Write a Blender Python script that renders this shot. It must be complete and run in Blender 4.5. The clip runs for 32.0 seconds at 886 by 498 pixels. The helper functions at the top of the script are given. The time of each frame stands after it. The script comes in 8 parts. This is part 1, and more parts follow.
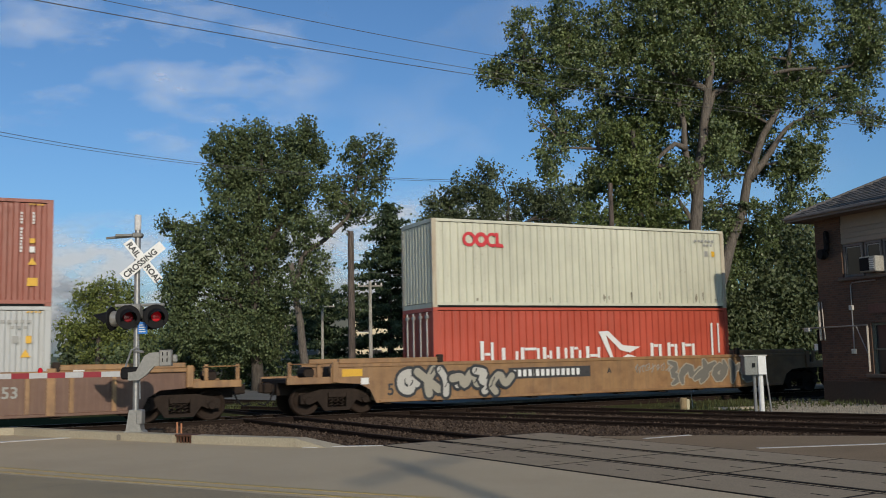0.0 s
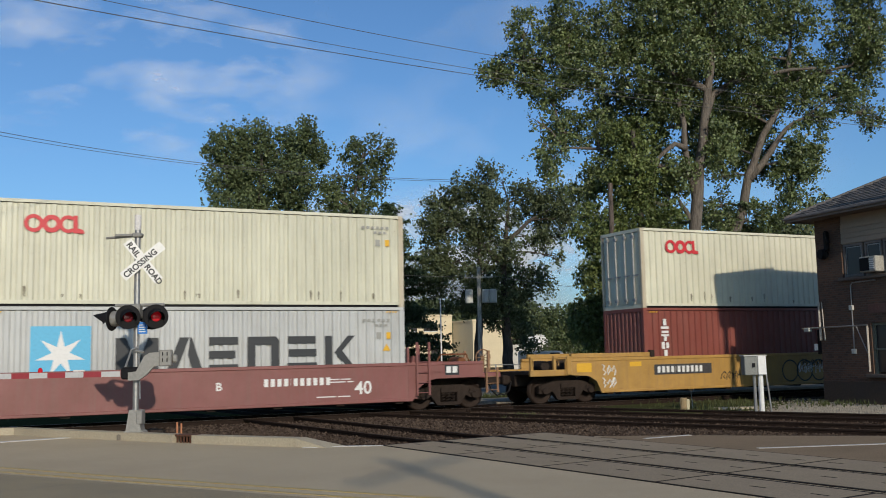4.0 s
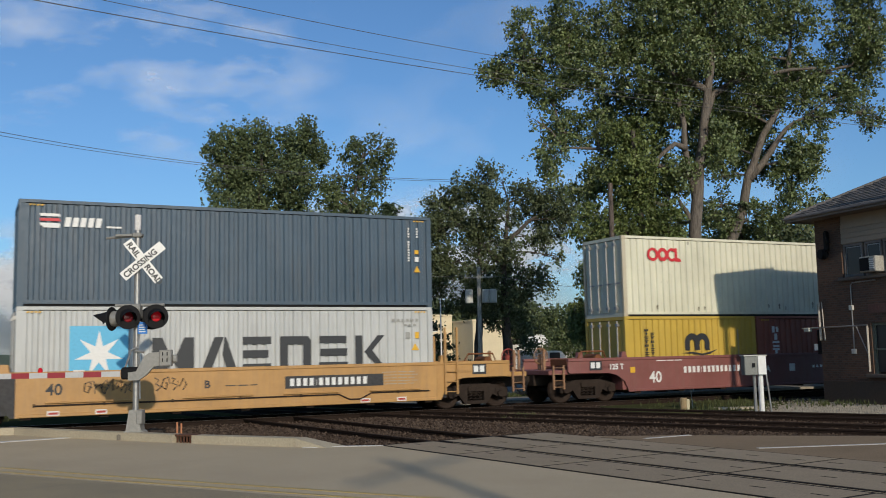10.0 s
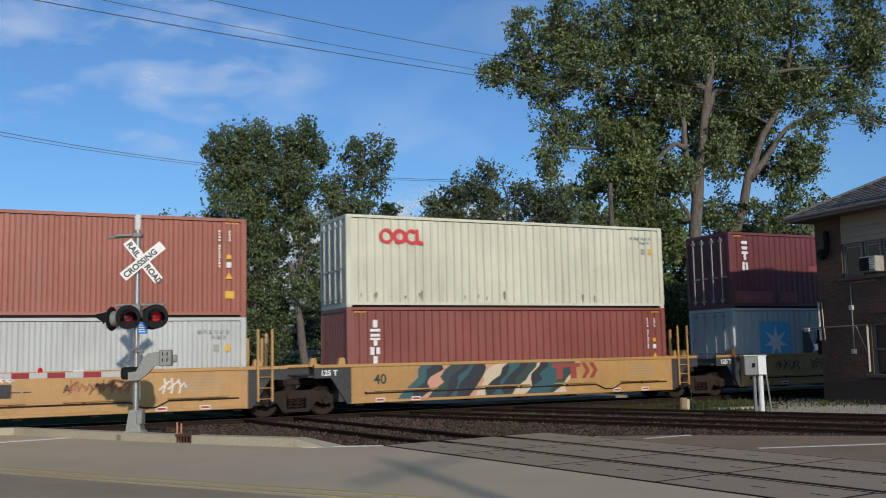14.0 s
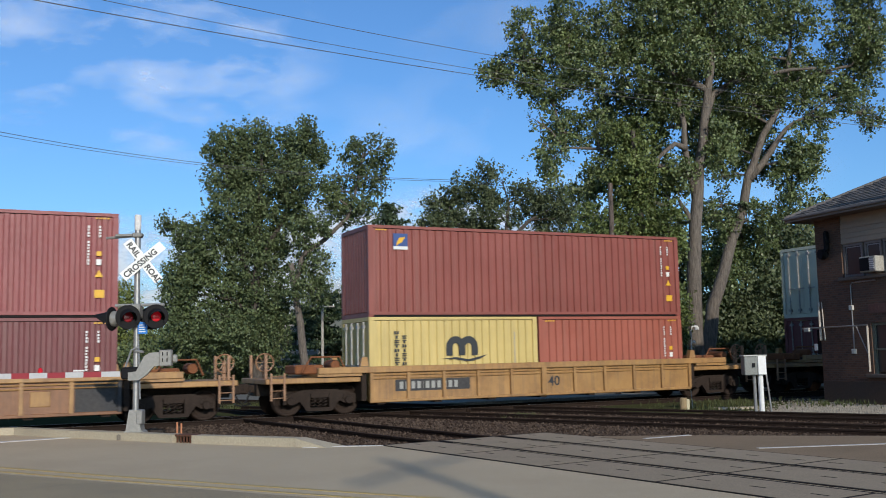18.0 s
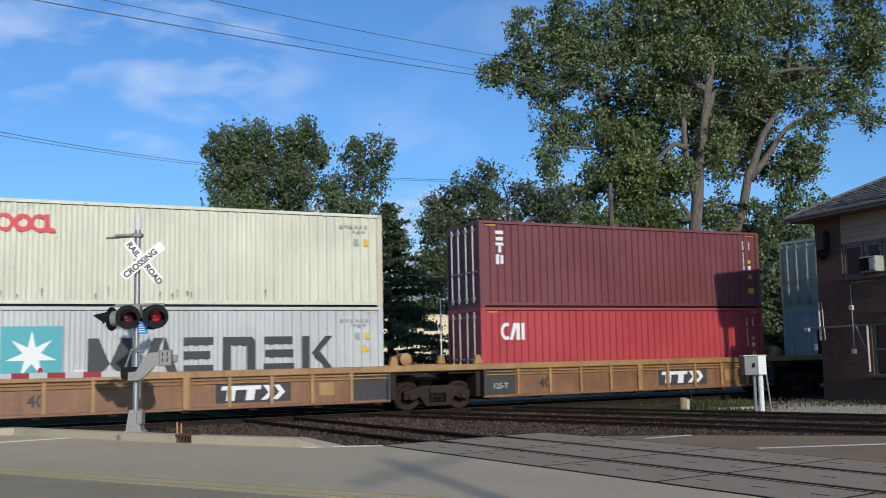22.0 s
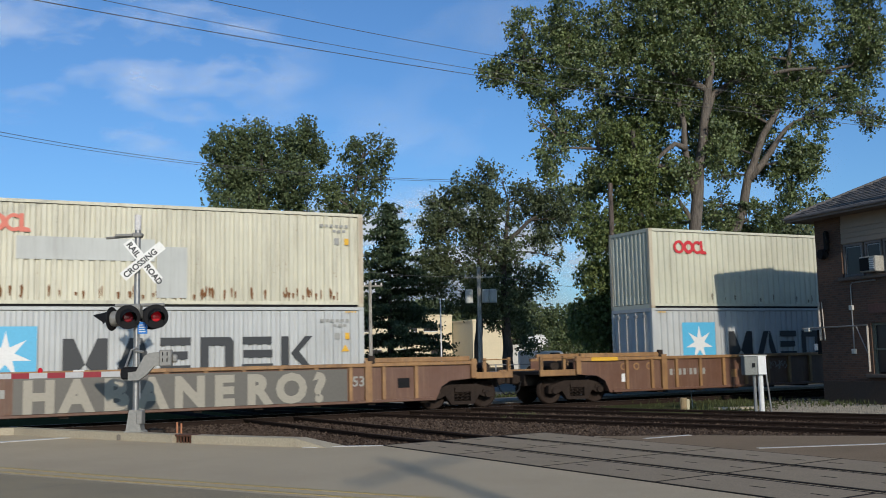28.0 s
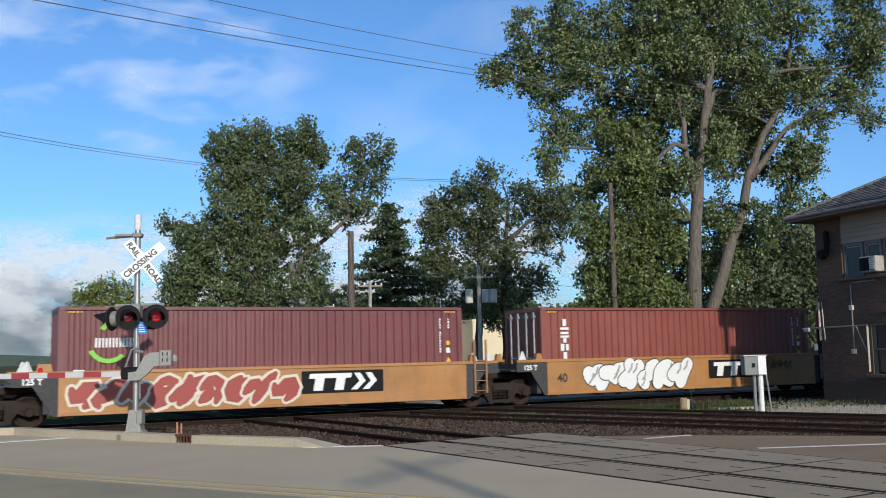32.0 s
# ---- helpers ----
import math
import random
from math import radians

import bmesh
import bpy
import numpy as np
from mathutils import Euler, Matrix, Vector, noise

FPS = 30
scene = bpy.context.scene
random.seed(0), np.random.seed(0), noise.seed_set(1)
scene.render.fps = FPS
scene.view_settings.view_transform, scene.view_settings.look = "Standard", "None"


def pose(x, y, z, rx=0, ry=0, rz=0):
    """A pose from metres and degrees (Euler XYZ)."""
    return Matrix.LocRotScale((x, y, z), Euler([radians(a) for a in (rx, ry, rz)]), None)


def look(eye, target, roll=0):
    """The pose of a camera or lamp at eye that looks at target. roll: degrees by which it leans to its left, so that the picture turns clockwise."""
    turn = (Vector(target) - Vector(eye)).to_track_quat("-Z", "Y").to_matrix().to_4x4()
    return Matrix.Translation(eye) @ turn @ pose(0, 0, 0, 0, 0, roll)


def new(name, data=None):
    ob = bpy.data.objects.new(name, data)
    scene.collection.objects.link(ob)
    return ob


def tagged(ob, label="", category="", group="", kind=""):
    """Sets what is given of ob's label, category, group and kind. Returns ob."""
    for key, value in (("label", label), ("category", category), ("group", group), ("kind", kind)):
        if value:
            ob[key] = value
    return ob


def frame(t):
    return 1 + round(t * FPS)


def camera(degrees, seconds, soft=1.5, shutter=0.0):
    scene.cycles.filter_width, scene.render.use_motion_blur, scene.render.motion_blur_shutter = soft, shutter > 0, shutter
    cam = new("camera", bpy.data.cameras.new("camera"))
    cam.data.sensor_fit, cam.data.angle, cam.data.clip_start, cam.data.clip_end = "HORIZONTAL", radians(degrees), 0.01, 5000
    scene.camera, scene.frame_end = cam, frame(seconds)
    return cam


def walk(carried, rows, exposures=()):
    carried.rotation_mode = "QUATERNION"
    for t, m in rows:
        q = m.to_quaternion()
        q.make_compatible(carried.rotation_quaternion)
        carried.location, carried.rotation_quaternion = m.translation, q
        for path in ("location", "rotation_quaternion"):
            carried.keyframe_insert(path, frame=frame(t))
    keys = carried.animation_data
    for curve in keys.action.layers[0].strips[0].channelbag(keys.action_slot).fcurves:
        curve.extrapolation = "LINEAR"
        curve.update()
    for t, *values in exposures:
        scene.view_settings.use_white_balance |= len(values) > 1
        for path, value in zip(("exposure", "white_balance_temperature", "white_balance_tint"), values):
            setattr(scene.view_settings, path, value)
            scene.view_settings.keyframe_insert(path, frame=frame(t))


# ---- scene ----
# The camera stands on a tripod beside the road; the rail head of the train's track is z = 0 and the track runs along x.
EYE = Vector((0.0, -29.26, 1.763))
YAW, PITCH, ROLL = radians(26.04), radians(6.186), -1.207
AHEAD = Vector((math.sin(YAW) * math.cos(PITCH), math.cos(YAW) * math.cos(PITCH), math.sin(PITCH)))
cam = camera(49.13, 32.0, 1.0, 0.12)
walk(cam, [(0.0, look(EYE, EYE + AHEAD, ROLL)), (32.0, look(EYE, EYE + AHEAD, ROLL))],
     exposures=[(0.0, -0.62, 6850, 10), (1.0, -0.27, 6800, 10), (2.0, -0.14, 6850, 10), (3.0, -0.54, 6750, 10), (6.0, -0.37, 6950, 10), (7.0, -0.54, 7050, 10), (8.0, -0.34, 7050, 10), (9.0, -0.68, 7050, 10),
                (10.0, -0.50, 6850, 10), (11.0, -0.38, 6650, 10), (12.0, -0.44, 6650, 10), (13.0, -0.38, 6550, 10), (14.0, -0.50, 6450, 10), (17.0, -0.37, 6300, 10), (19.0, -0.15, 6300, 10), (20.0, -0.35, 6100, 10),
                (21.0, -0.38, 6100, 10), (22.0, -0.31, 6100, 10), (23.0, -0.56, 6100, 10), (24.0, -0.32, 6100, 10), (25.0, -0.25, 6100, 10), (28.0, -0.44, 6400, 10), (29.0, -0.41, 6250, 10), (30.0, -0.27, 6250, 10), (32.0, -0.11, 6350, 10)])

# Low morning sun from behind the camera.
SUN_WAY = Vector((-0.12, -1.0, 0.39)).normalized()
sky_world = bpy.data.worlds.new("sky")
scene.world = sky_world
sky_world.use_nodes = True
wn = sky_world.node_tree.nodes
wl = sky_world.node_tree.links
sky = wn.new("ShaderNodeTexSky")
sky.sky_type, sky.sun_disc = "NISHITA", False
sky.sun_elevation = math.asin(SUN_WAY.z)
sky.sun_rotation = math.atan2(SUN_WAY.x, SUN_WAY.y)
sky.altitude, sky.air_density, sky.dust_density, sky.ozone_density = 200, 1.0, 1.2, 4.5
wn["Background"].inputs["Strength"].default_value = 0.152
tone = wn.new("ShaderNodeMix")
tone.data_type, tone.blend_type = "RGBA", "MULTIPLY"
tone.inputs[0].default_value = 1.0
tone.inputs[7].default_value = (0.77, 1.0, 1.17, 1.0)
wl.new(sky.outputs["Color"], tone.inputs[6])
wl.new(tone.outputs[2], wn["Background"].inputs["Color"])
sun_data = bpy.data.lights.new("sun", "SUN")
sun_data.energy, sun_data.angle, sun_data.color = 4.55, radians(0.75), (1.0, 0.905, 0.78)
sun = new("sun", sun_data)
sun.matrix_world = look((0, 0, 60), Vector((0, 0, 60)) - SUN_WAY)
# ---- materials ----
MATS = {}


def node_mat(name, rough=0.6, metal=0.0):
    m = bpy.data.materials.new(name)
    m.use_nodes = True
    nt = m.node_tree
    b = nt.nodes["Principled BSDF"]
    b.inputs["Roughness"].default_value, b.inputs["Metallic"].default_value = rough, metal
    return m, nt, b


def coords(nt, scale=(1, 1, 1), space="Object"):
    tc = nt.nodes.new("ShaderNodeTexCoord")
    mp = nt.nodes.new("ShaderNodeMapping")
    mp.inputs["Scale"].default_value = scale
    nt.links.new(tc.outputs[space], mp.inputs["Vector"])
    return mp.outputs["Vector"]


def noise_of(nt, vec, scale, detail=6.0, rough=0.6):
    n = nt.nodes.new("ShaderNodeTexNoise")
    n.inputs["Scale"].default_value, n.inputs["Detail"].default_value, n.inputs["Roughness"].default_value = scale, detail, rough
    nt.links.new(vec, n.inputs["Vector"])
    return n.outputs["Fac"]


def ramp_of(nt, fac, lo, hi, a=0.0, b=1.0):
    r = nt.nodes.new("ShaderNodeMapRange")
    for key, val in (("From Min", lo), ("From Max", hi), ("To Min", a), ("To Max", b)):
        r.inputs[key].default_value = val
    nt.links.new(fac, r.inputs["Value"])
    return r.outputs["Result"]


def mix_of(nt, fac, a, b, mode="MIX"):
    m = nt.nodes.new("ShaderNodeMix")
    m.data_type, m.blend_type = "RGBA", mode
    for idx, v in ((0, fac), (6, a), (7, b)):
        if isinstance(v, (int, float)):
            m.inputs[idx].default_value = v
        elif isinstance(v, tuple):
            m.inputs[idx].default_value = (*v, 1.0)
        else:
            nt.links.new(v, m.inputs[idx])
    return m.outputs[2]


def bump_of(nt, bsdf, fac, strength, dist=0.02):
    bp = nt.nodes.new("ShaderNodeBump")
    bp.inputs["Strength"].default_value, bp.inputs["Distance"].default_value = strength, dist
    nt.links.new(fac, bp.inputs["Height"])
    nt.links.new(bp.outputs["Normal"], bsdf.inputs["Normal"])


def shade_of(col, k):
    return tuple(min(1.0, c * k) for c in col)


def surface(name, col, rough=0.7, metal=0.0, coarse=0.8, fine=25.0, vary=0.25, dirt=None, dirt_amount=0.35, bump=0.15, tint=0.06, gloss=0.3):
    """A worn plain surface: grain, broad stains and a slight change from piece to piece."""
    if name in MATS:
        return MATS[name]
    m, nt, b = node_mat(name, rough, metal)
    b.inputs["Specular IOR Level"].default_value = gloss
    v = coords(nt)
    big = noise_of(nt, v, coarse, 5)
    small = noise_of(nt, v, fine, 4)
    c = mix_of(nt, ramp_of(nt, small, 0.3, 0.7), shade_of(col, 1 - vary), shade_of(col, 1 + vary))
    c = mix_of(nt, ramp_of(nt, big, 0.45, 0.75, 0, dirt_amount), c, dirt or shade_of(col, 0.55))
    oi = nt.nodes.new("ShaderNodeObjectInfo")
    c = mix_of(nt, ramp_of(nt, oi.outputs["Random"], 0, 1, 0, tint * 2), c, shade_of(col, 0.6))
    nt.links.new(c, b.inputs["Base Color"])
    nt.links.new(ramp_of(nt, small, 0.3, 0.7, max(0.05, rough - 0.12), min(1, rough + 0.12)), b.inputs["Roughness"])
    if bump:
        bump_of(nt, b, small, bump)
    MATS[name] = m
    return m


def paint(name, col, rust=0.25, streak=0.35, rough=0.5, grime=(0.13, 0.1056, 0.0813), rust_col=(0.13, 0.0528, 0.0244), mottle=0.0):
    """Weathered vehicle or box paint: faded patches, grime running down, rust breaking through."""
    if name in MATS:
        return MATS[name]
    m, nt, b = node_mat(name, rough)
    v = coords(nt)
    oi = nt.nodes.new("ShaderNodeObjectInfo")
    shift = nt.nodes.new("ShaderNodeVectorMath")
    shift.operation = "ADD"
    nt.links.new(v, shift.inputs[0])
    mul = nt.nodes.new("ShaderNodeMath")
    mul.operation = "MULTIPLY"
    mul.inputs[1].default_value = 37.0
    nt.links.new(oi.outputs["Random"], mul.inputs[0])
    comb = nt.nodes.new("ShaderNodeCombineXYZ")
    nt.links.new(mul.outputs[0], comb.inputs[0])
    nt.links.new(mul.outputs[0], comb.inputs[1])
    nt.links.new(comb.outputs[0], shift.inputs[1])
    v = shift.outputs[0]
    st = nt.nodes.new("ShaderNodeMapping")
    st.inputs["Scale"].default_value = (3.2, 3.2, 0.22)
    nt.links.new(v, st.inputs["Vector"])
    runs = noise_of(nt, st.outputs[0], 1.6, 6, 0.65)
    fade = noise_of(nt, v, 0.45, 4)
    fine = noise_of(nt, v, 9.0, 7, 0.7)
    c = mix_of(nt, ramp_of(nt, fade, 0.3, 0.7), shade_of(col, 0.86), tuple(min(1, x * 1.06 + 0.012) for x in col))
    c = mix_of(nt, ramp_of(nt, runs, 0.5, 0.85, 0, streak), c, grime)
    if mottle:
        c = mix_of(nt, ramp_of(nt, noise_of(nt, v, 1.5, 7, 0.68), 0.42, 0.66, 0, mottle), c, shade_of(rust_col, 0.75))
        c = mix_of(nt, ramp_of(nt, noise_of(nt, v, 3.1, 6, 0.65), 0.55, 0.75, 0, mottle * 0.6), c, shade_of(col, 1.5))
    thin = nt.nodes.new("ShaderNodeMapping")
    thin.inputs["Scale"].default_value = (14.0, 14.0, 0.5)
    nt.links.new(v, thin.inputs["Vector"])
    c = mix_of(nt, ramp_of(nt, noise_of(nt, thin.outputs[0], 1.3, 5, 0.6), 0.52, 0.78, 0, streak * 0.75), c, shade_of(grime, 1.15))
    rst = nt.nodes.new("ShaderNodeMath")
    rst.operation = "MULTIPLY"
    nt.links.new(ramp_of(nt, fine, 0.6, 0.72), rst.inputs[0])
    nt.links.new(ramp_of(nt, runs, 0.45, 0.7, 0, rust), rst.inputs[1])
    c = mix_of(nt, rst.outputs[0], c, rust_col)
    nt.links.new(c, b.inputs["Base Color"])
    nt.links.new(ramp_of(nt, fine, 0.3, 0.7, rough - 0.1, rough + 0.15), b.inputs["Roughness"])
    bump_of(nt, b, fine, 0.08, 0.01)
    MATS[name] = m
    return m


def flat_paint(name, col, rough=0.55):
    """Stencilled or sprayed marking, a little worn."""
    if name in MATS:
        return MATS[name]
    m, nt, b = node_mat(name, rough)
    n = noise_of(nt, coords(nt), 14.0, 6, 0.7)
    nt.links.new(mix_of(nt, ramp_of(nt, n, 0.45, 0.75, 0, 0.35), col, shade_of(col, 0.55)), b.inputs["Base Color"])
    MATS[name] = m
    return m


def leaf_mat(name, dark, light, gloss=0.3, rough=0.55):
    if name in MATS:
        return MATS[name]
    m, nt, b = node_mat(name, rough)
    g = nt.nodes.new("ShaderNodeNewGeometry")
    n = noise_of(nt, coords(nt), 0.5, 3)
    c = mix_of(nt, g.outputs["Random Per Island"], dark, light)
    c = mix_of(nt, ramp_of(nt, n, 0.35, 0.7, 0, 0.4), c, shade_of(light, 1.15))
    nt.links.new(c, b.inputs["Base Color"])
    b.inputs["Specular IOR Level"].default_value = gloss
    tr = nt.nodes.new("ShaderNodeBsdfTranslucent")
    nt.links.new(mix_of(nt, 1.0, c, (1.0, 1.0, 0.45), "MULTIPLY"), tr.inputs["Color"])
    ad = nt.nodes.new("ShaderNodeMixShader")
    ad.inputs[0].default_value = 0.16
    nt.links.new(b.outputs[0], ad.inputs[1])
    nt.links.new(tr.outputs[0], ad.inputs[2])
    nt.links.new(ad.outputs[0], nt.nodes["Material Output"].inputs["Surface"])
    MATS[name] = m
    return m


def bark_mat(name, col):
    if name in MATS:
        return MATS[name]
    m, nt, b = node_mat(name, 0.9)
    f = noise_of(nt, coords(nt, (6, 6, 0.8)), 2.5, 8, 0.7)
    nt.links.new(mix_of(nt, ramp_of(nt, f, 0.35, 0.65), shade_of(col, 0.45), shade_of(col, 1.3)), b.inputs["Base Color"])
    bump_of(nt, b, f, 0.8, 0.05)
    MATS[name] = m
    return m


def road_mat():
    m, nt, b = node_mat("worn_road_surface", 0.85)
    v = coords(nt)
    grit = noise_of(nt, v, 60, 5, 0.75)
    patch = noise_of(nt, v, 0.35, 5)
    mid = noise_of(nt, v, 3.0, 6)
    c = mix_of(nt, ramp_of(nt, grit, 0.3, 0.7), (0.352, 0.277, 0.17), (0.53, 0.432, 0.28))
    c = mix_of(nt, ramp_of(nt, patch, 0.42, 0.68, 0, 0.45), c, (0.342, 0.268, 0.168))
    c = mix_of(nt, ramp_of(nt, mid, 0.55, 0.8, 0, 0.35), c, (0.497, 0.416, 0.284))
    nt.links.new(c, b.inputs["Base Color"])
    bump_of(nt, b, grit, 0.35, 0.01)
    return m


ROAD = road_mat()
ASPHALT_DARK = surface("dark_asphalt", (0.325, 0.2681, 0.1706), 0.9, fine=70, vary=0.35, dirt=(0.1138, 0.1056, 0.0975), bump=0.4, gloss=0.12)
PANEL = surface("crossing_panel", (0.31, 0.248, 0.17), 0.92, fine=40, vary=0.22, coarse=1.6, dirt=(0.2112, 0.1747, 0.1138), bump=0.2, gloss=0.12)
# near-black colour that stands in for shade in the crossing panel gaps
GAP_SHADE = surface("panel_gap_shade", (0.0179, 0.0154, 0.0138), 0.98, fine=30, vary=0.3, gloss=0.1)
TANPATCH = surface("reddish_asphalt", (0.2519, 0.1828, 0.1138), 0.9, fine=55, vary=0.3, bump=0.3, gloss=0.12)
CONCRETE = surface("kerb_concrete", (0.3819, 0.3331, 0.2397), 0.85, fine=30, vary=0.2, dirt=(0.1625, 0.1462, 0.1138), bump=0.25)
BALLAST = surface("ballast_stone", (0.085, 0.061, 0.045), 0.95, fine=9, vary=0.6, coarse=0.7, dirt=(0.0366, 0.0284, 0.0227), bump=1.0, gloss=0.0)
def stone_mat(name, dark, light):
    """Crushed stone, each piece of its own tone."""
    m, nt, b = node_mat(name, 0.9)
    g = nt.nodes.new("ShaderNodeNewGeometry")
    b.inputs["Specular IOR Level"].default_value = 0.0
    grain = noise_of(nt, coords(nt), 40, 4)
    c = mix_of(nt, g.outputs["Random Per Island"], dark, light)
    nt.links.new(mix_of(nt, ramp_of(nt, grain, 0.4, 0.75, 0, 0.5), c, shade_of(dark, 0.8)), b.inputs["Base Color"])
    return m


STONES = stone_mat("loose_stone", (0.018, 0.012, 0.009), (0.115, 0.084, 0.062))
GRAVEL = surface("pale_gravel", (0.2519, 0.2234, 0.1747), 0.95, fine=18, vary=0.45, dirt=(0.1625, 0.1462, 0.1056), bump=1.0)
EARTH = surface("trackside_earth", (0.0975, 0.0853, 0.0609), 0.95, fine=12, vary=0.4, coarse=0.3, dirt=(0.0569, 0.0691, 0.0244), dirt_amount=0.8, bump=0.6, gloss=0.0)
GRASS = surface("grass_ground", (0.0569, 0.0609, 0.026), 0.95, fine=14, vary=0.5, coarse=0.25, dirt=(0.1138, 0.0975, 0.0488), bump=0.8, gloss=0.0)
BLADE = leaf_mat("grass_blade", (0.045, 0.06, 0.02), (0.09, 0.1, 0.035))
RAIL = surface("rusty_rail_side", (0.021, 0.0138, 0.0105), 0.8, fine=20, vary=0.4, gloss=0.1)
RAILTOP = surface("polished_rail_head", (0.26, 0.2356, 0.2194), 0.35, 0.9, fine=8, vary=0.2)
TIE = surface("creosoted_tie", (0.0406, 0.0341, 0.0292), 0.95, fine=16, vary=0.4, tint=0.3, gloss=0.0)
WHITE_LINE = flat_paint("road_white", (0.5038, 0.4875, 0.4469))
YELLOW_LINE = flat_paint("road_yellow", (0.3738, 0.2762, 0.0975))
GALV = surface("galvanised_steel", (0.2925, 0.2925, 0.2844), 0.45, 0.6, fine=12, vary=0.15, bump=0.05)
CAST_ALU = surface("cast_aluminium", (0.2762, 0.2681, 0.2437), 0.5, 0.4, fine=18, vary=0.15)
GREYBOX = surface("grey_cabinet", (0.4469, 0.4469, 0.4062), 0.55, 0.0, fine=20, vary=0.1)
WHITE = surface("white_paint", (0.6338, 0.6338, 0.6094), 0.5, fine=12, vary=0.06, dirt=(0.4062, 0.39, 0.3412))
BLACK = surface("black_paint", (0.011, 0.011, 0.012), 0.65, fine=12, vary=0.3, gloss=0.1)
SIGNRED = flat_paint("reflective_red", (0.3412, 0.0325, 0.0244))
SIGNWHITE = flat_paint("reflective_white", (0.6094, 0.6094, 0.585), 0.4)
ARMWHITE = flat_paint("worn_arm_white", (0.4062, 0.4062, 0.4062))
ARMRED = flat_paint("worn_arm_red", (0.2437, 0.0203, 0.0284))
SIGNBLUE = flat_paint("sign_blue", (0.0244, 0.1625, 0.4875))
WOODPOLE = bark_mat("weathered_pole_wood", (0.1056, 0.0813, 0.065))
PALEPOLE = bark_mat("pale_pole_wood", (0.3412, 0.325, 0.2844))
WIRE = surface("cable_black", (0.0894, 0.0853, 0.0813), 0.5)
BARK = bark_mat("furrowed_grey_bark", (0.125, 0.105, 0.085))
DARKBARK = bark_mat("dark_bark", (0.0731, 0.0609, 0.0488))


# markings
MW = flat_paint("mark_white", (0.6338, 0.6338, 0.6094))
MR = flat_paint("mark_red", (0.5038, 0.0244, 0.0325))
MK = flat_paint("mark_black", (0.0163, 0.0195, 0.0227))
MY = flat_paint("mark_yellow", (0.6094, 0.3412, 0.0163))
MB = flat_paint("mark_skyblue", (0.0813, 0.3819, 0.585))
MT = flat_paint("mark_teal", (0.0488, 0.2925, 0.325))
MN = flat_paint("mark_navy", (0.0244, 0.0609, 0.195))
MG = flat_paint("mark_grey", (0.2681, 0.2681, 0.2437))
MGN = flat_paint("mark_green", (0.1625, 0.4469, 0.0406))
MTAN = flat_paint("mark_stone", (0.2925, 0.2681, 0.2112))
MDR = flat_paint("mark_darkred", (0.26, 0.0406, 0.0284))
MFADE = flat_paint("mark_fadedred", (0.5525, 0.13, 0.0813))


def glow(name, col, strength):
    m, nt, b = node_mat(name, 0.25)
    b.inputs["Base Color"].default_value = (*col, 1)
    b.inputs["Emission Color"].default_value = (*col, 1)
    b.inputs["Emission Strength"].default_value = strength
    return m


LENS_LIT = glow("lit_red_lens", (0.45, 0.01, 0.02), 0.22)
LENS_DIM = glow("dark_red_lens", (0.2, 0.008, 0.015), 0.05)


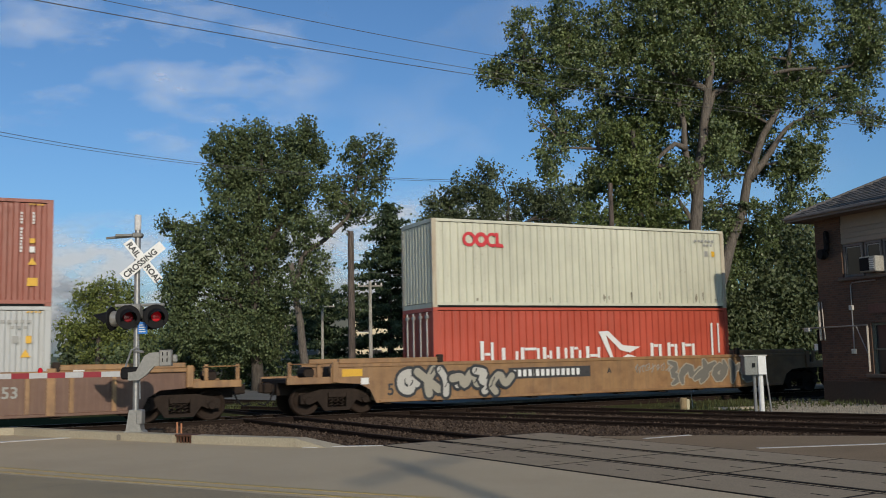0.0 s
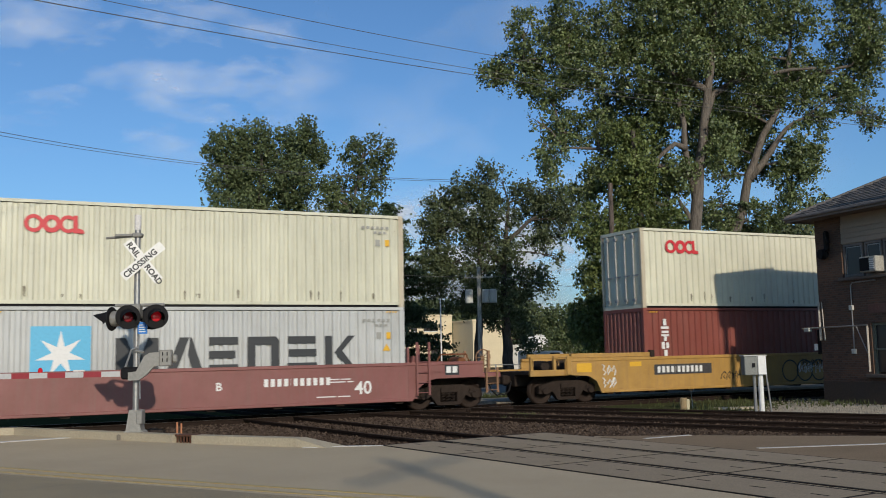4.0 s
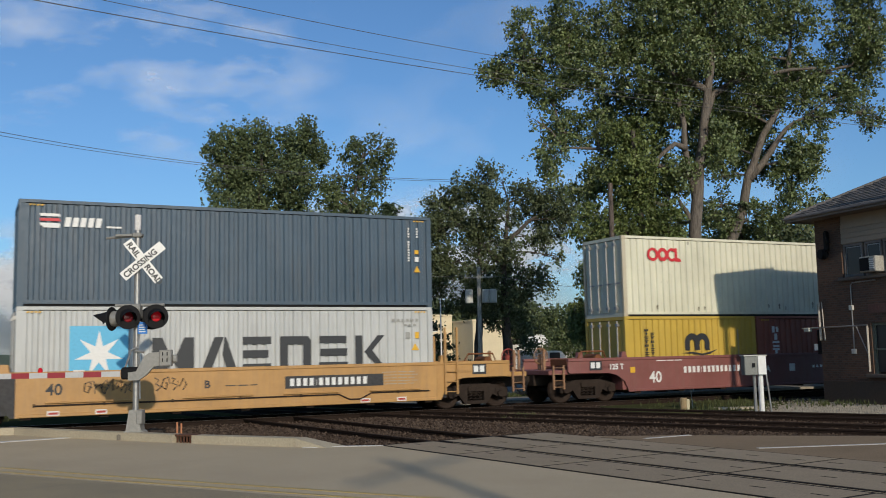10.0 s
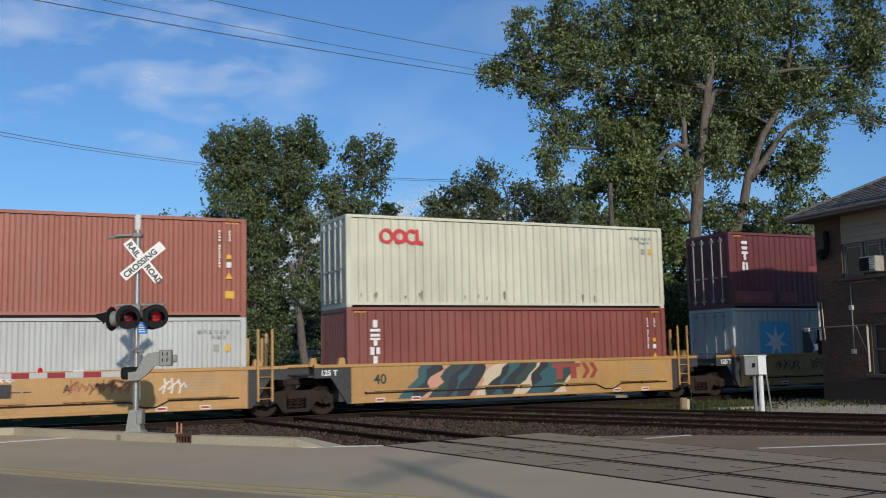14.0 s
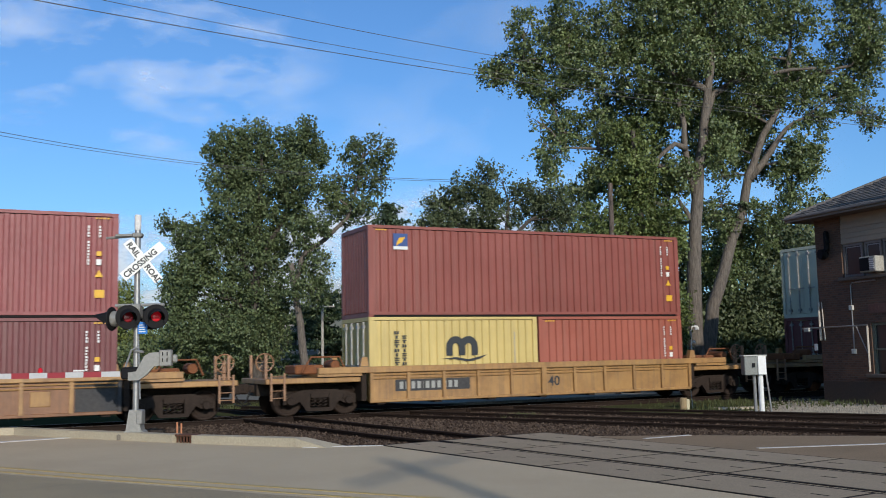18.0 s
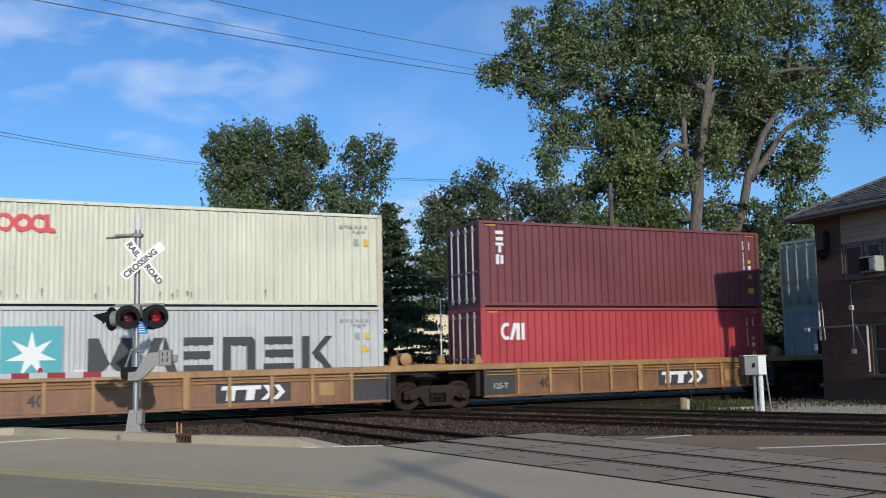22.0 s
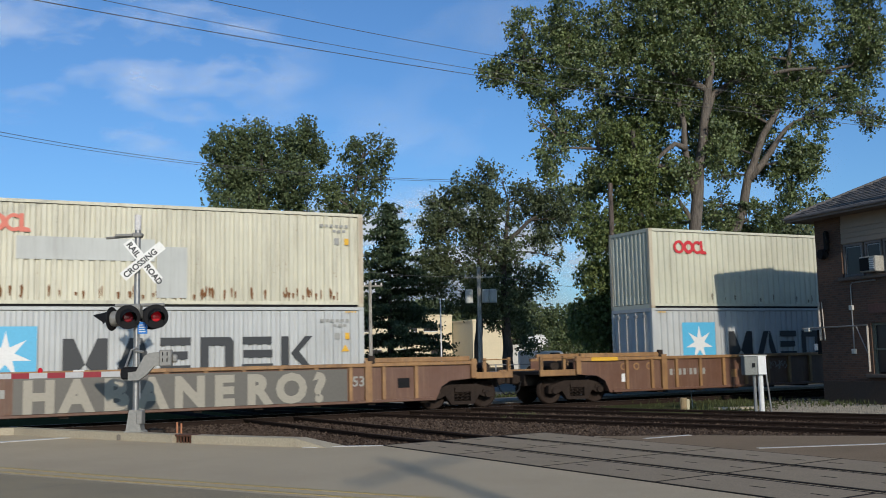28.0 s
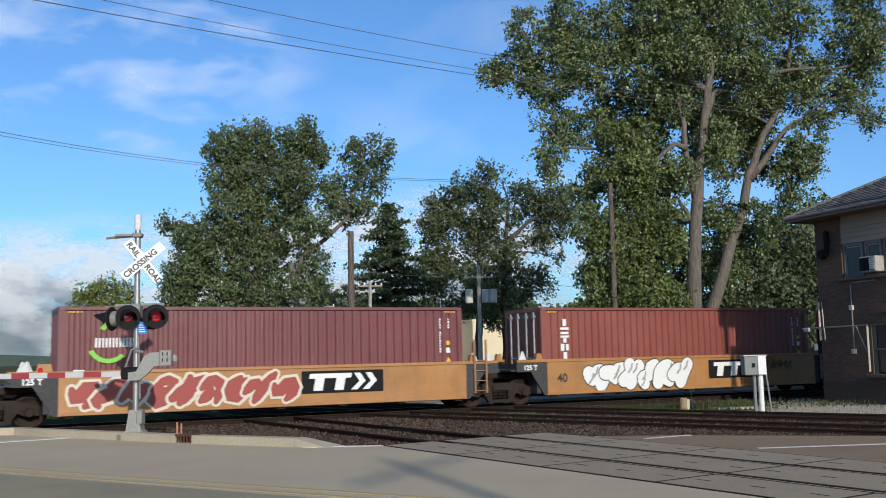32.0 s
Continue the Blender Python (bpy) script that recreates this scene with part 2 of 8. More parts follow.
# ---- mesh tools ----
class Mesh:
    """Collects vertices and faces, then makes one mesh object."""

    def __init__(self):
        self.v, self.f = [], []

    def add(self, verts, faces):
        n = len(self.v)
        self.v += [tuple(p) for p in verts]
        self.f += [tuple(i + n for i in q) for q in faces]
        return self

    def box(self, x0, y0, z0, x1, y1, z1, bevel=0.0):
        if bevel:
            b = bevel
            ring = [(x0 + b, y0), (x1 - b, y0), (x1, y0 + b), (x1, y1 - b), (x1 - b, y1), (x0 + b, y1), (x0, y1 - b), (x0, y0 + b)]
            inner = [(x0 + b, y0 + b), (x1 - b, y0 + b), (x1 - b, y0 + b), (x1 - b, y1 - b), (x1 - b, y1 - b), (x0 + b, y1 - b), (x0 + b, y1 - b), (x0 + b, y0 + b)]
            vs = [(*p, z0) for p in inner] + [(*p, z0 + b) for p in ring] + [(*p, z1 - b) for p in ring] + [(*p, z1) for p in inner]
            fs = [tuple(reversed((0, 1, 3, 5))), (24, 25, 27, 29)]
            for k in range(3):
                for i in range(8):
                    j = (i + 1) % 8
                    fs.append((k * 8 + i, k * 8 + j, k * 8 + 8 + j, k * 8 + 8 + i))
            return self.add(vs, fs)
        vs = [(x, y, z) for x in (x0, x1) for y in (y0, y1) for z in (z0, z1)]
        return self.add(vs, [(0, 1, 3, 2), (4, 6, 7, 5), (0, 4, 5, 1), (2, 3, 7, 6), (0, 2, 6, 4), (1, 5, 7, 3)])

    def prism(self, poly, y0, y1):
        """A polygon of (x, z), counter-clockwise seen from -y, drawn out from y0 to y1."""
        n = len(poly)
        vs = [(x, y0, z) for x, z in poly] + [(x, y1, z) for x, z in poly]
        fs = [tuple(range(n)), tuple(reversed(range(n, 2 * n)))]
        fs += [(i, i + n, (i + 1) % n + n, (i + 1) % n) for i in range(n)]
        return self.add(vs, fs)

    def slab(self, poly, z0, z1):
        """A polygon of (x, y) drawn up from z0 to z1."""
        n = len(poly)
        vs = [(x, y, z0) for x, y in poly] + [(x, y, z1) for x, y in poly]
        fs = [tuple(reversed(range(n))), tuple(range(n, 2 * n))]
        fs += [(i, (i + 1) % n, (i + 1) % n + n, i + n) for i in range(n)]
        return self.add(vs, fs)

    def tube(self, pts, radii, sides=8, caps=True):
        pts = [Vector(p) for p in pts]
        if not isinstance(radii, (list, tuple)):
            radii = [radii] * len(pts)
        n0 = len(self.v)
        for i, p in enumerate(pts):
            d = (pts[min(i + 1, len(pts) - 1)] - pts[max(i - 1, 0)]).normalized()
            a = d.orthogonal().normalized() if i == 0 else (a - d * a.dot(d)).normalized()
            b = d.cross(a)
            for k in range(sides):
                w = 2 * math.pi * k / sides
                self.v.append(tuple(p + (a * math.cos(w) + b * math.sin(w)) * radii[i]))
        for i in range(len(pts) - 1):
            for k in range(sides):
                l = (k + 1) % sides
                self.f.append((n0 + i * sides + k, n0 + i * sides + l, n0 + (i + 1) * sides + l, n0 + (i + 1) * sides + k))
        if caps:
            self.f.append(tuple(n0 + k for k in reversed(range(sides))))
            self.f.append(tuple(n0 + (len(pts) - 1) * sides + k for k in range(sides)))
        return self

    def lathe(self, profile, centre=(0, 0, 0), axis="y", sides=20):
        """Turns (radius, along) pairs round an axis."""
        n0 = len(self.v)
        for r, h in profile:
            for k in range(sides):
                w = 2 * math.pi * k / sides
                c, s = r * math.cos(w), r * math.sin(w)
                p = {"y": (c, h, s), "z": (c, s, h), "x": (h, c, s)}[axis]
                self.v.append(tuple(p[i] + centre[i] for i in range(3)))
        for i in range(len(profile) - 1):
            for k in range(sides):
                l = (k + 1) % sides
                self.f.append((n0 + i * sides + k, n0 + i * sides + l, n0 + (i + 1) * sides + l, n0 + (i + 1) * sides + k))
        self.f.append(tuple(n0 + k for k in range(sides)))
        self.f.append(tuple(n0 + (len(profile) - 1) * sides + k for k in reversed(range(sides))))
        return self

    def data(self, name, smooth=False):
        me = bpy.data.meshes.new(name)
        me.from_pydata(self.v, [], self.f)
        if smooth:
            me.polygons.foreach_set("use_smooth", [True] * len(me.polygons))
        me.update()
        bm = bmesh.new()
        bm.from_mesh(me)
        bmesh.ops.recalc_face_normals(bm, faces=bm.faces)
        bm.to_mesh(me)
        bm.free()
        return me


CACHE = {}


def shared(key, make, smooth=False):
    if key not in CACHE:
        CACHE[key] = make().data(key if isinstance(key, str) else str(key[0]), smooth)
        CACHE[key].materials.append(None)
    return CACHE[key]


def put(name, me, mat, parent=None, loc=(0, 0, 0), label="", rot=None):
    """Links mesh data as one object; the material belongs to the object, so that alike pieces share a mesh."""
    ob = new(name, me)
    if not me.materials:
        me.materials.append(None)
    ob.material_slots[0].link = "OBJECT"
    ob.material_slots[0].material = mat
    ob.parent = parent
    ob.location = loc
    if rot:
        ob.rotation_euler = [radians(a) for a in rot]
    if label:
        tagged(ob, label=label)
    return ob


def part(name, mesh, mat, parent=None, label="", loc=(0, 0, 0), smooth=False):
    return put(name, mesh.data(name, smooth), mat, parent, loc, label)


def thing(name, label, category, m=None, group="", kind=""):
    ob = new(name)
    ob.empty_display_size = 0.3
    if m is not None:
        ob.matrix_basis = m
    return tagged(ob, label, category, group, kind)


def text_data(body, size, shear=0.0, bold=0.0):
    key = ("text", body, size, shear, bold)
    if key not in CACHE:
        cu = bpy.data.curves.new("text", "FONT")
        cu.body, cu.size, cu.extrude, cu.shear, cu.offset = body, size, 0.002, shear, bold
        cu.resolution_u = 3
        ob = new("text", cu)
        bpy.context.view_layer.update()
        me = bpy.data.meshes.new_from_object(ob.evaluated_get(bpy.context.evaluated_depsgraph_get()))
        bpy.data.objects.remove(ob)
        CACHE[key] = me
        if not me.materials:
            me.materials.append(None)
    return CACHE[key]
# ---- ground, tracks and road ----
def ground_sheet():
    """One sheet out to the horizon, finer near the tracks."""
    xs = [-3000, -800, -200, -80] + [-40 + 2.0 * i for i in range(51)] + [100, 200, 800, 3000]
    ys = [-3000, -600, -150, -60] + [-40 + 2.0 * i for i in range(51)] + [100, 250, 800, 3000]
    vs = []
    for y in ys:
        for x in xs:
            near = abs(x) < 90 and abs(y) < 90
            vs.append((x, y, -0.27 + (0.05 * noise.noise((x * 0.3, y * 0.3, 0)) if near else 0)))
    w = len(xs)
    me = Mesh().add(vs, [(j * w + i, j * w + i + 1, (j + 1) * w + i + 1, (j + 1) * w + i) for j in range(len(ys) - 1) for i in range(w - 1)])
    return tagged(part("ground", me, EARTH, smooth=True), "brown earth and thin grass beside the tracks", "ground", kind="structure")


def flat_thing(name, mesh, mat, label, cat, kind="structure"):
    return tagged(part(name, mesh, mat), label, cat, kind=kind)


def strip(pts, width):
    """A band of that width along a polyline on the ground, as a polygon."""
    left, right = [], []
    for i, p in enumerate(pts):
        a, b = Vector(pts[max(i - 1, 0)]), Vector(pts[min(i + 1, len(pts) - 1)])
        d = (b - a).normalized()
        n = Vector((-d.y, d.x)) * width / 2
        left.append((p[0] + n.x, p[1] + n.y))
        right.append((p[0] - n.x, p[1] - n.y))
    return right + left[::-1]


ground_sheet()
road_poly = [(6.3, -10.8), (4.2, -7.8), (1.9, -3.9), (1.25, -2.85), (0.3, -2.45), (-60, -2.45), (-60, -70), (70, -70), (70, -52), (21.0, -21.6), (17.6, -17.2), (14.9, -14.75), (13.1, -13.1), (11.9, -12.35), (10.9, -12.0), (7.9, -11.55)]
flat_thing("road", Mesh().slab(road_poly, -0.3, 0.0), ROAD, "worn grey-tan road surface with patches", "road")
# darker near lane and reddish patch beyond the crossing panels
flat_thing("asphalt_lane", Mesh().slab([(-60, 24.4), (-4.0, -9.0), (0.3, -11.6), (5.0, -19.0), (9.5, -27.5), (-60, -27.5)][1:], 0.0, 0.004), ASPHALT_DARK, "darker grey asphalt lane beside the yellow line", "road lane")
flat_thing("asphalt_patch", Mesh().slab([(11.95, -12.42), (13.05, -13.15), (14.8, -14.75), (17.5, -17.2), (20.0, -20.6), (12.68, -20.6), (11.78, -13.5), (11.62, -12.4)], 0.0, 0.004), TANPATCH, "reddish brown asphalt patch beside the crossing panels", "road patch")

# painted lines
for name, pts, w, m, lab in (
        ("stop_line", [(-5.5, -5.3), (0.7, -4.95), (3.2, -4.5)], 0.3, WHITE_LINE, "white painted stop line"),
        ("white_line", [(5.9, -10.75), (6.6, -10.95), (7.9, -11.62)], 0.12, WHITE_LINE, "short worn white road line"),
        ("white_line", [(12.15, -13.35), (13.35, -13.3)], 0.12, WHITE_LINE, "short worn white road line"),
        ("white_line", [(12.5, -16.1), (14.8, -16.9), (16.2, -17.4)], 0.12, WHITE_LINE, "short worn white road line"),
        ("centre_line", [(-9, 3.6 - 9.0), (-3.0, -6.3), (0.5, -10.8), (2.0, -13.3), (5.0, -17.9), (8.5, -23.2)], 0.085, YELLOW_LINE, "faded yellow centre line"),
        ("centre_line", [(-9.3, -6.0), (-3.3, -6.6), (0.18, -11.0), (1.7, -13.5), (4.7, -18.1), (8.2, -23.4)], 0.085, YELLOW_LINE, "faded yellow centre line")):
    flat_thing(name, Mesh().slab(strip(pts, w), 0.0, 0.009), m, lab, "road marking")

# kerb with its rounded ends and the ground behind it
kerb_line = [(-30.0, -2.3), (0.25, -2.3), (1.15, -2.7), (1.78, -3.85), (2.95, -5.85), (4.08, -7.72)]
kerb_tail = [(4.38, -8.2), (5.2, -9.35), (5.95, -10.4)]
for pts in (kerb_line, kerb_tail):
    me = Mesh().slab(strip(pts, 0.3), -0.28, 0.17)
    flat_thing("kerb", me, CONCRETE, "weathered concrete kerb along the road", "kerb")
me = Mesh()
me.add([(5.83, -10.5, 0.17), (6.1, -10.35, 0.17), (6.3, -11.05, 0.0), (6.75, -10.85, 0.0), (5.83, -10.5, -0.05), (6.3, -11.05, -0.05), (6.1, -10.35, -0.05), (6.75, -10.85, -0.05)], [(0, 2, 3, 1), (0, 4, 5, 2), (1, 3, 7, 6), (2, 5, 7, 3)])
flat_thing("kerb", me, CONCRETE, "tapered concrete end of the kerb", "kerb")
drain = thing("storm_drain", "rusty cast-iron kerb inlet with upright bars", "drain", pose(4.1, -7.75, 0, 0, 0, -57.5))
part("hood", Mesh().box(-0.02, -0.1, 0.13, 0.56, 0.2, 0.175, 0.01), surface("rusty_iron", (0.0894, 0.0406, 0.0244), 0.9, fine=20), drain)
part("back", Mesh().box(0.0, 0.12, -0.1, 0.54, 0.16, 0.13), BLACK, drain)
for k in range(6):
    part("bar", Mesh().box(0.03 + 0.095 * k, -0.09, -0.02, 0.055 + 0.095 * k, -0.06, 0.135), MATS["rusty_iron"], drain)
stake = thing("marker_stake", "two short orange wooden stakes behind the kerb", "stake", pose(4.15, -7.2, 0.05))
for k in range(2):
    part("stake", Mesh().box(0.09 * k, 0, -0.1, 0.09 * k + 0.035, 0.03, 0.34 - 0.03 * k), flat_paint("orange_stain", (0.3656, 0.1381, 0.0569)), stake)
verge = [(-30, -2.2), (0.3, -2.2), (1.3, -2.65), (3.1, -5.75), (4.3, -7.75), (5.3, -9.2), (6.2, -10.6), (7.7, -11.3), (10.6, -11.8), (12.0, -12.2), (14.7, -14.5), (20.0, -19.7), (40, -40), (48, -30), (26, -4), (26, -1.9), (-30, -1.9)]
flat_thing("ballast_bed", Mesh().slab(verge, -0.4, -0.12), BALLAST, "dark oily ballast between the tracks", "ballast")
flat_thing("ballast_bed", Mesh().slab([(-160, -1.9), (200, -1.9), (200, 2.6), (-160, 2.6)], -0.4, -0.2), BALLAST, "dark oily ballast under the train", "ballast")
flat_thing("gravel_patch", Mesh().slab([(20.9, -8.6), (22.6, -6.4), (24.6, -5.0), (33, -9), (30, -20), (26, -16.5)], -0.4, -0.08), GRAVEL, "pale gravel and weeds beside the brick building", "gravel")
flat_thing("grass_strip", Mesh().slab([(17.6, -5.6), (19.6, -7.4), (22.5, -6.3), (25.2, -4.4), (25.2, -2.0), (19.0, -2.0)], -0.4, -0.08), GRASS, "thin grass beside the train's track", "grass")
flat_thing("grass_strip", Mesh().slab([(-160, 6.6), (200, 6.6), (200, 9), (-160, 9)], -0.4, -0.12), GRASS, "mown grass strip beyond the tracks", "grass")
flat_thing("gravel_path", Mesh().slab([(15, 4.3), (200, 4.3), (200, 6.6), (15, 6.6)], -0.4, -0.1), GRAVEL, "pale gravel service path beyond the train", "path")
flat_thing("grass_strip", Mesh().slab([(-160, 3.0), (14.9, 3.0), (14.9, 6.6), (-160, 6.6)], -0.4, -0.12), GRASS, "mown grass beside the gravel path", "grass")
flat_thing("far_lot", Mesh().slab([(-100, 9.5), (160, 9.5), (160, 60), (-100, 60)], -0.4, -0.14), surface("pale_lot", (0.1625, 0.1544, 0.1341), 0.9, fine=20, vary=0.3, coarse=0.15, dirt=(0.0731, 0.0813, 0.0406), dirt_amount=0.9), "pale paved lot with grass edges", "lot")


# -- tracks --
def rail_data(length):
    """Rail section drawn out along x: foot, web and head."""
    sec = [(-0.07, -0.19), (0.07, -0.19), (0.065, -0.175), (0.012, -0.16), (0.012, -0.045), (0.036, -0.035), (0.037, -0.006), (0.03, 0.0), (-0.03, 0.0), (-0.037, -0.006), (-0.036, -0.035), (-0.012, -0.045), (-0.012, -0.16), (-0.065, -0.175)]
    n = len(sec)
    vs = [(0, y, z) for y, z in sec] + [(length, y, z) for y, z in sec]
    return Mesh().add(vs, [(i, (i + 1) % n, (i + 1) % n + n, i + n) for i in range(n)] + [tuple(reversed(range(n))), tuple(range(n, 2 * n))])


def track(label, p, way, length, tie_from, tie_to, top, lift):
    """A straight track from p along way; lift keeps crossing ties apart."""
    ang = math.degrees(math.atan2(way[1], way[0]))
    tr = thing("track", label, "track", pose(p[0], p[1], lift, 0, 0, ang), "tracks of the junction", "structure")
    d = rail_data(length).data("rail")
    shine = Mesh().box(0, -0.026, -0.001, length, 0.026, 0.0015).data("running_band")
    for y in (-0.7525, 0.7525):
        r = put("rail", d, RAIL, tr, (0, y, 0))
        put("running_band", shine, RAILTOP if top else RAIL, r)
    tie = shared("tie", lambda: Mesh().box(-0.11, -1.3, -0.35, 0.11, 1.3, -0.175, 0.012))
    plate_d = shared("tie_plate", lambda: Mesh().box(-0.09, -0.17, -0.176, 0.09, 0.17, -0.164).box(-0.06, -0.13, -0.165, -0.03, -0.1, -0.13).box(0.03, 0.1, -0.165, 0.06, 0.13, -0.13))
    rng = random.Random(int(p[0] * 10))
    x = tie_from
    while x < tie_to:
        t = put("tie", tie, TIE, tr, (x, rng.uniform(-0.04, 0.04), rng.uniform(-0.012, 0.006)), rot=(0, 0, rng.uniform(-1, 1)))
        for y in (-0.7525, 0.7525):
            put("tie_plate", plate_d, RAIL, t, (0, y, 0))
        x += 0.53
    bar_d = shared("joint_bar", lambda: Mesh().box(-0.45, -0.05, -0.13, 0.45, -0.015, -0.05).box(-0.45, 0.015, -0.13, 0.45, 0.05, -0.05).box(-0.36, -0.075, -0.1, -0.33, 0.07, -0.07).box(-0.13, -0.075, -0.1, -0.1, 0.07, -0.07).box(0.1, -0.075, -0.1, 0.13, 0.07, -0.07).box(0.33, -0.075, -0.1, 0.36, 0.07, -0.07))
    for y in (-0.7525, 0.7525):
        for k in range(3):
            put("joint_bar", bar_d, RAIL, tr, (tie_from + 3.5 + k * 7.3 + (2 if y > 0 else 0), y, 0))
    return tr


track("train's track with worn rails on dark ties", (-160, 0), (1, 0), 420, 157, 195, True, 0.0)
track("curving side track crossing the road in dark panels", (11.75, -30.0), (-0.125, 0.992), 60, 19.5, 30.5, False, -0.004)
D3 = (-0.40, 0.917)
track("main track with rusty rails crossing the train's track", (12.84 + 0.40 * 40, 5.6 - 0.917 * 40), D3, 80, 24, 44, False, -0.006)
track("main track with rusty rails crossing the train's track", (9.65 + 0.40 * 40, 4.2 - 0.917 * 40), D3, 80, 22, 44, False, -0.008)

# crossing panels in the road, laid along the side track
panels = thing("crossing_panels", "dark grey rubber and concrete panels round the rails", "crossing", pose(11.75, -30.0, 0.0, 0, 0, math.degrees(math.atan2(0.992, -0.125))), kind="structure")
# flat dark sheet just below the panel tops paints the gaps' shade
panel_bed = part("panel_bed", Mesh().box(1.95, -2.05, -0.2, 19.1, -0.80, 0.0105).box(1.95, -0.7, -0.2, 19.1, 0.7, 0.0105).box(1.95, 0.80, -0.2, 19.1, 2.05, 0.0105), GAP_SHADE, panels, "black sheet standing in for shade between panels")
for k in range(7):
    x0 = 2.0 + 2.44 * k
    for y0, y1 in ((-2.0, -0.88), (-0.62, 0.62), (0.88, 2.0)):
        put("crossing_panel", Mesh().box(x0, y0, -0.2, x0 + 2.37, y1, 0.012).data("crossing_panel"), PANEL, panels)
        # slots are flat marks with a recess's shade in their colour
        for q in (0.3, 1.2, 2.1):
            put("spike_slot", shared("spike_slot", lambda: Mesh().box(-0.12, -0.02, 0.0, 0.12, 0.02, 0.0135)), GAP_SHADE, panels, (x0 + q, (y0 + y1) / 2, 0))


# -- loose stones, weeds --
def scatter_stones(name, n, area, z, size, mat, seed, label):
    rng = random.Random(seed)
    me = Mesh()
    for _ in range(n):
        x, y = area(rng)
        s = size * rng.uniform(0.5, 1.4)
        v = [Vector((rng.uniform(0.6, 1), 0, 0)), Vector((-rng.uniform(0.6, 1), 0, 0.1)), Vector((0, rng.uniform(0.6, 1), 0)), Vector((0, -rng.uniform(0.6, 1), 0.1)), Vector((0.1, 0, rng.uniform(0.5, 0.9)))]
        a = rng.uniform(0, 6.3)
        c, sn = math.cos(a), math.sin(a)
        me.add([(x + (p.x * c - p.y * sn) * s, y + (p.x * sn + p.y * c) * s, z + p.z * s) for p in v], [(0, 2, 4), (2, 1, 4), (1, 3, 4), (3, 0, 4)])
    mesh = bpy.data.meshes.new(name)
    mesh.from_pydata(me.v, [], me.f)
    return tagged(put(name, mesh, mat), label, "stones", kind="stuff")


def verge_area(rng):
    while True:
        x, y = rng.uniform(-3, 20), rng.uniform(-15, -1.2)
        edge = -2.2 if x < 1 else -2.2 - 1.62 * (x - 0.9) if x < 6.2 else -10.9 - 0.25 * (x - 6.2) if x < 11.5 else -12.3 - 0.95 * (x - 11.5)
        if y > edge + 0.3:
            return x, y


scatter_stones("ballast_stones", 20000, verge_area, -0.125, 0.05, STONES, 5, "loose dark crushed ballast stones")
scatter_stones("gravel_stones", 7000, lambda r: (lambda a, b: (20.3 + 6.5 * a + 1.5 * b, -8.4 + 3.6 * a - 4 * b))(r.random(), r.gauss(0.45, 0.3)), -0.085, 0.05, GRAVEL, 6, "pale loose gravel stones")


def grass_tufts(name, n, spots, seed, label, h=0.25):
    rng = random.Random(seed)
    me = Mesh()
    for _ in range(n):
        cx, cy, r, z = rng.choice(spots)
        x, y = cx + rng.gauss(0, r), cy + rng.gauss(0, r)
        for _ in range(4):
            a, l = rng.uniform(0, 6.3), h * rng.uniform(0.4, 1.2)
            dx, dy = math.cos(a), math.sin(a)
            b = 0.012
            me.add([(x - dy * b, y + dx * b, z), (x + dy * b, y - dx * b, z), (x + dx * l * 0.45, y + dy * l * 0.45, z + l)], [(0, 1, 2)])
    mesh = bpy.data.meshes.new(name)
    mesh.from_pydata(me.v, [], me.f)
    return tagged(put(name, mesh, BLADE), label, "grass", kind="stuff")


grass_tufts("trackside_weeds", 750, [(20.3, -6.2, 0.6, -0.1), (21.5, -5.5, 0.9, -0.08), (14.6, -4.4, 0.25, -0.15), (24.0, -7.4, 0.8, -0.04), (26.0, -9.4, 0.8, -0.04), (23, -4, 1.2, -0.08)], 8, "green weeds growing in the gravel", 0.16)
grass_tufts("verge_grass", 5000, [(x * 1.0, 7.4 + 0.6 * (x % 3), 0.5, -0.14) for x in range(-6, 40)] + [(-2.0 + 0.5 * k, -1.95, 0.2, -0.14) for k in range(7)], 9, "rough grass beyond the track", 0.22)
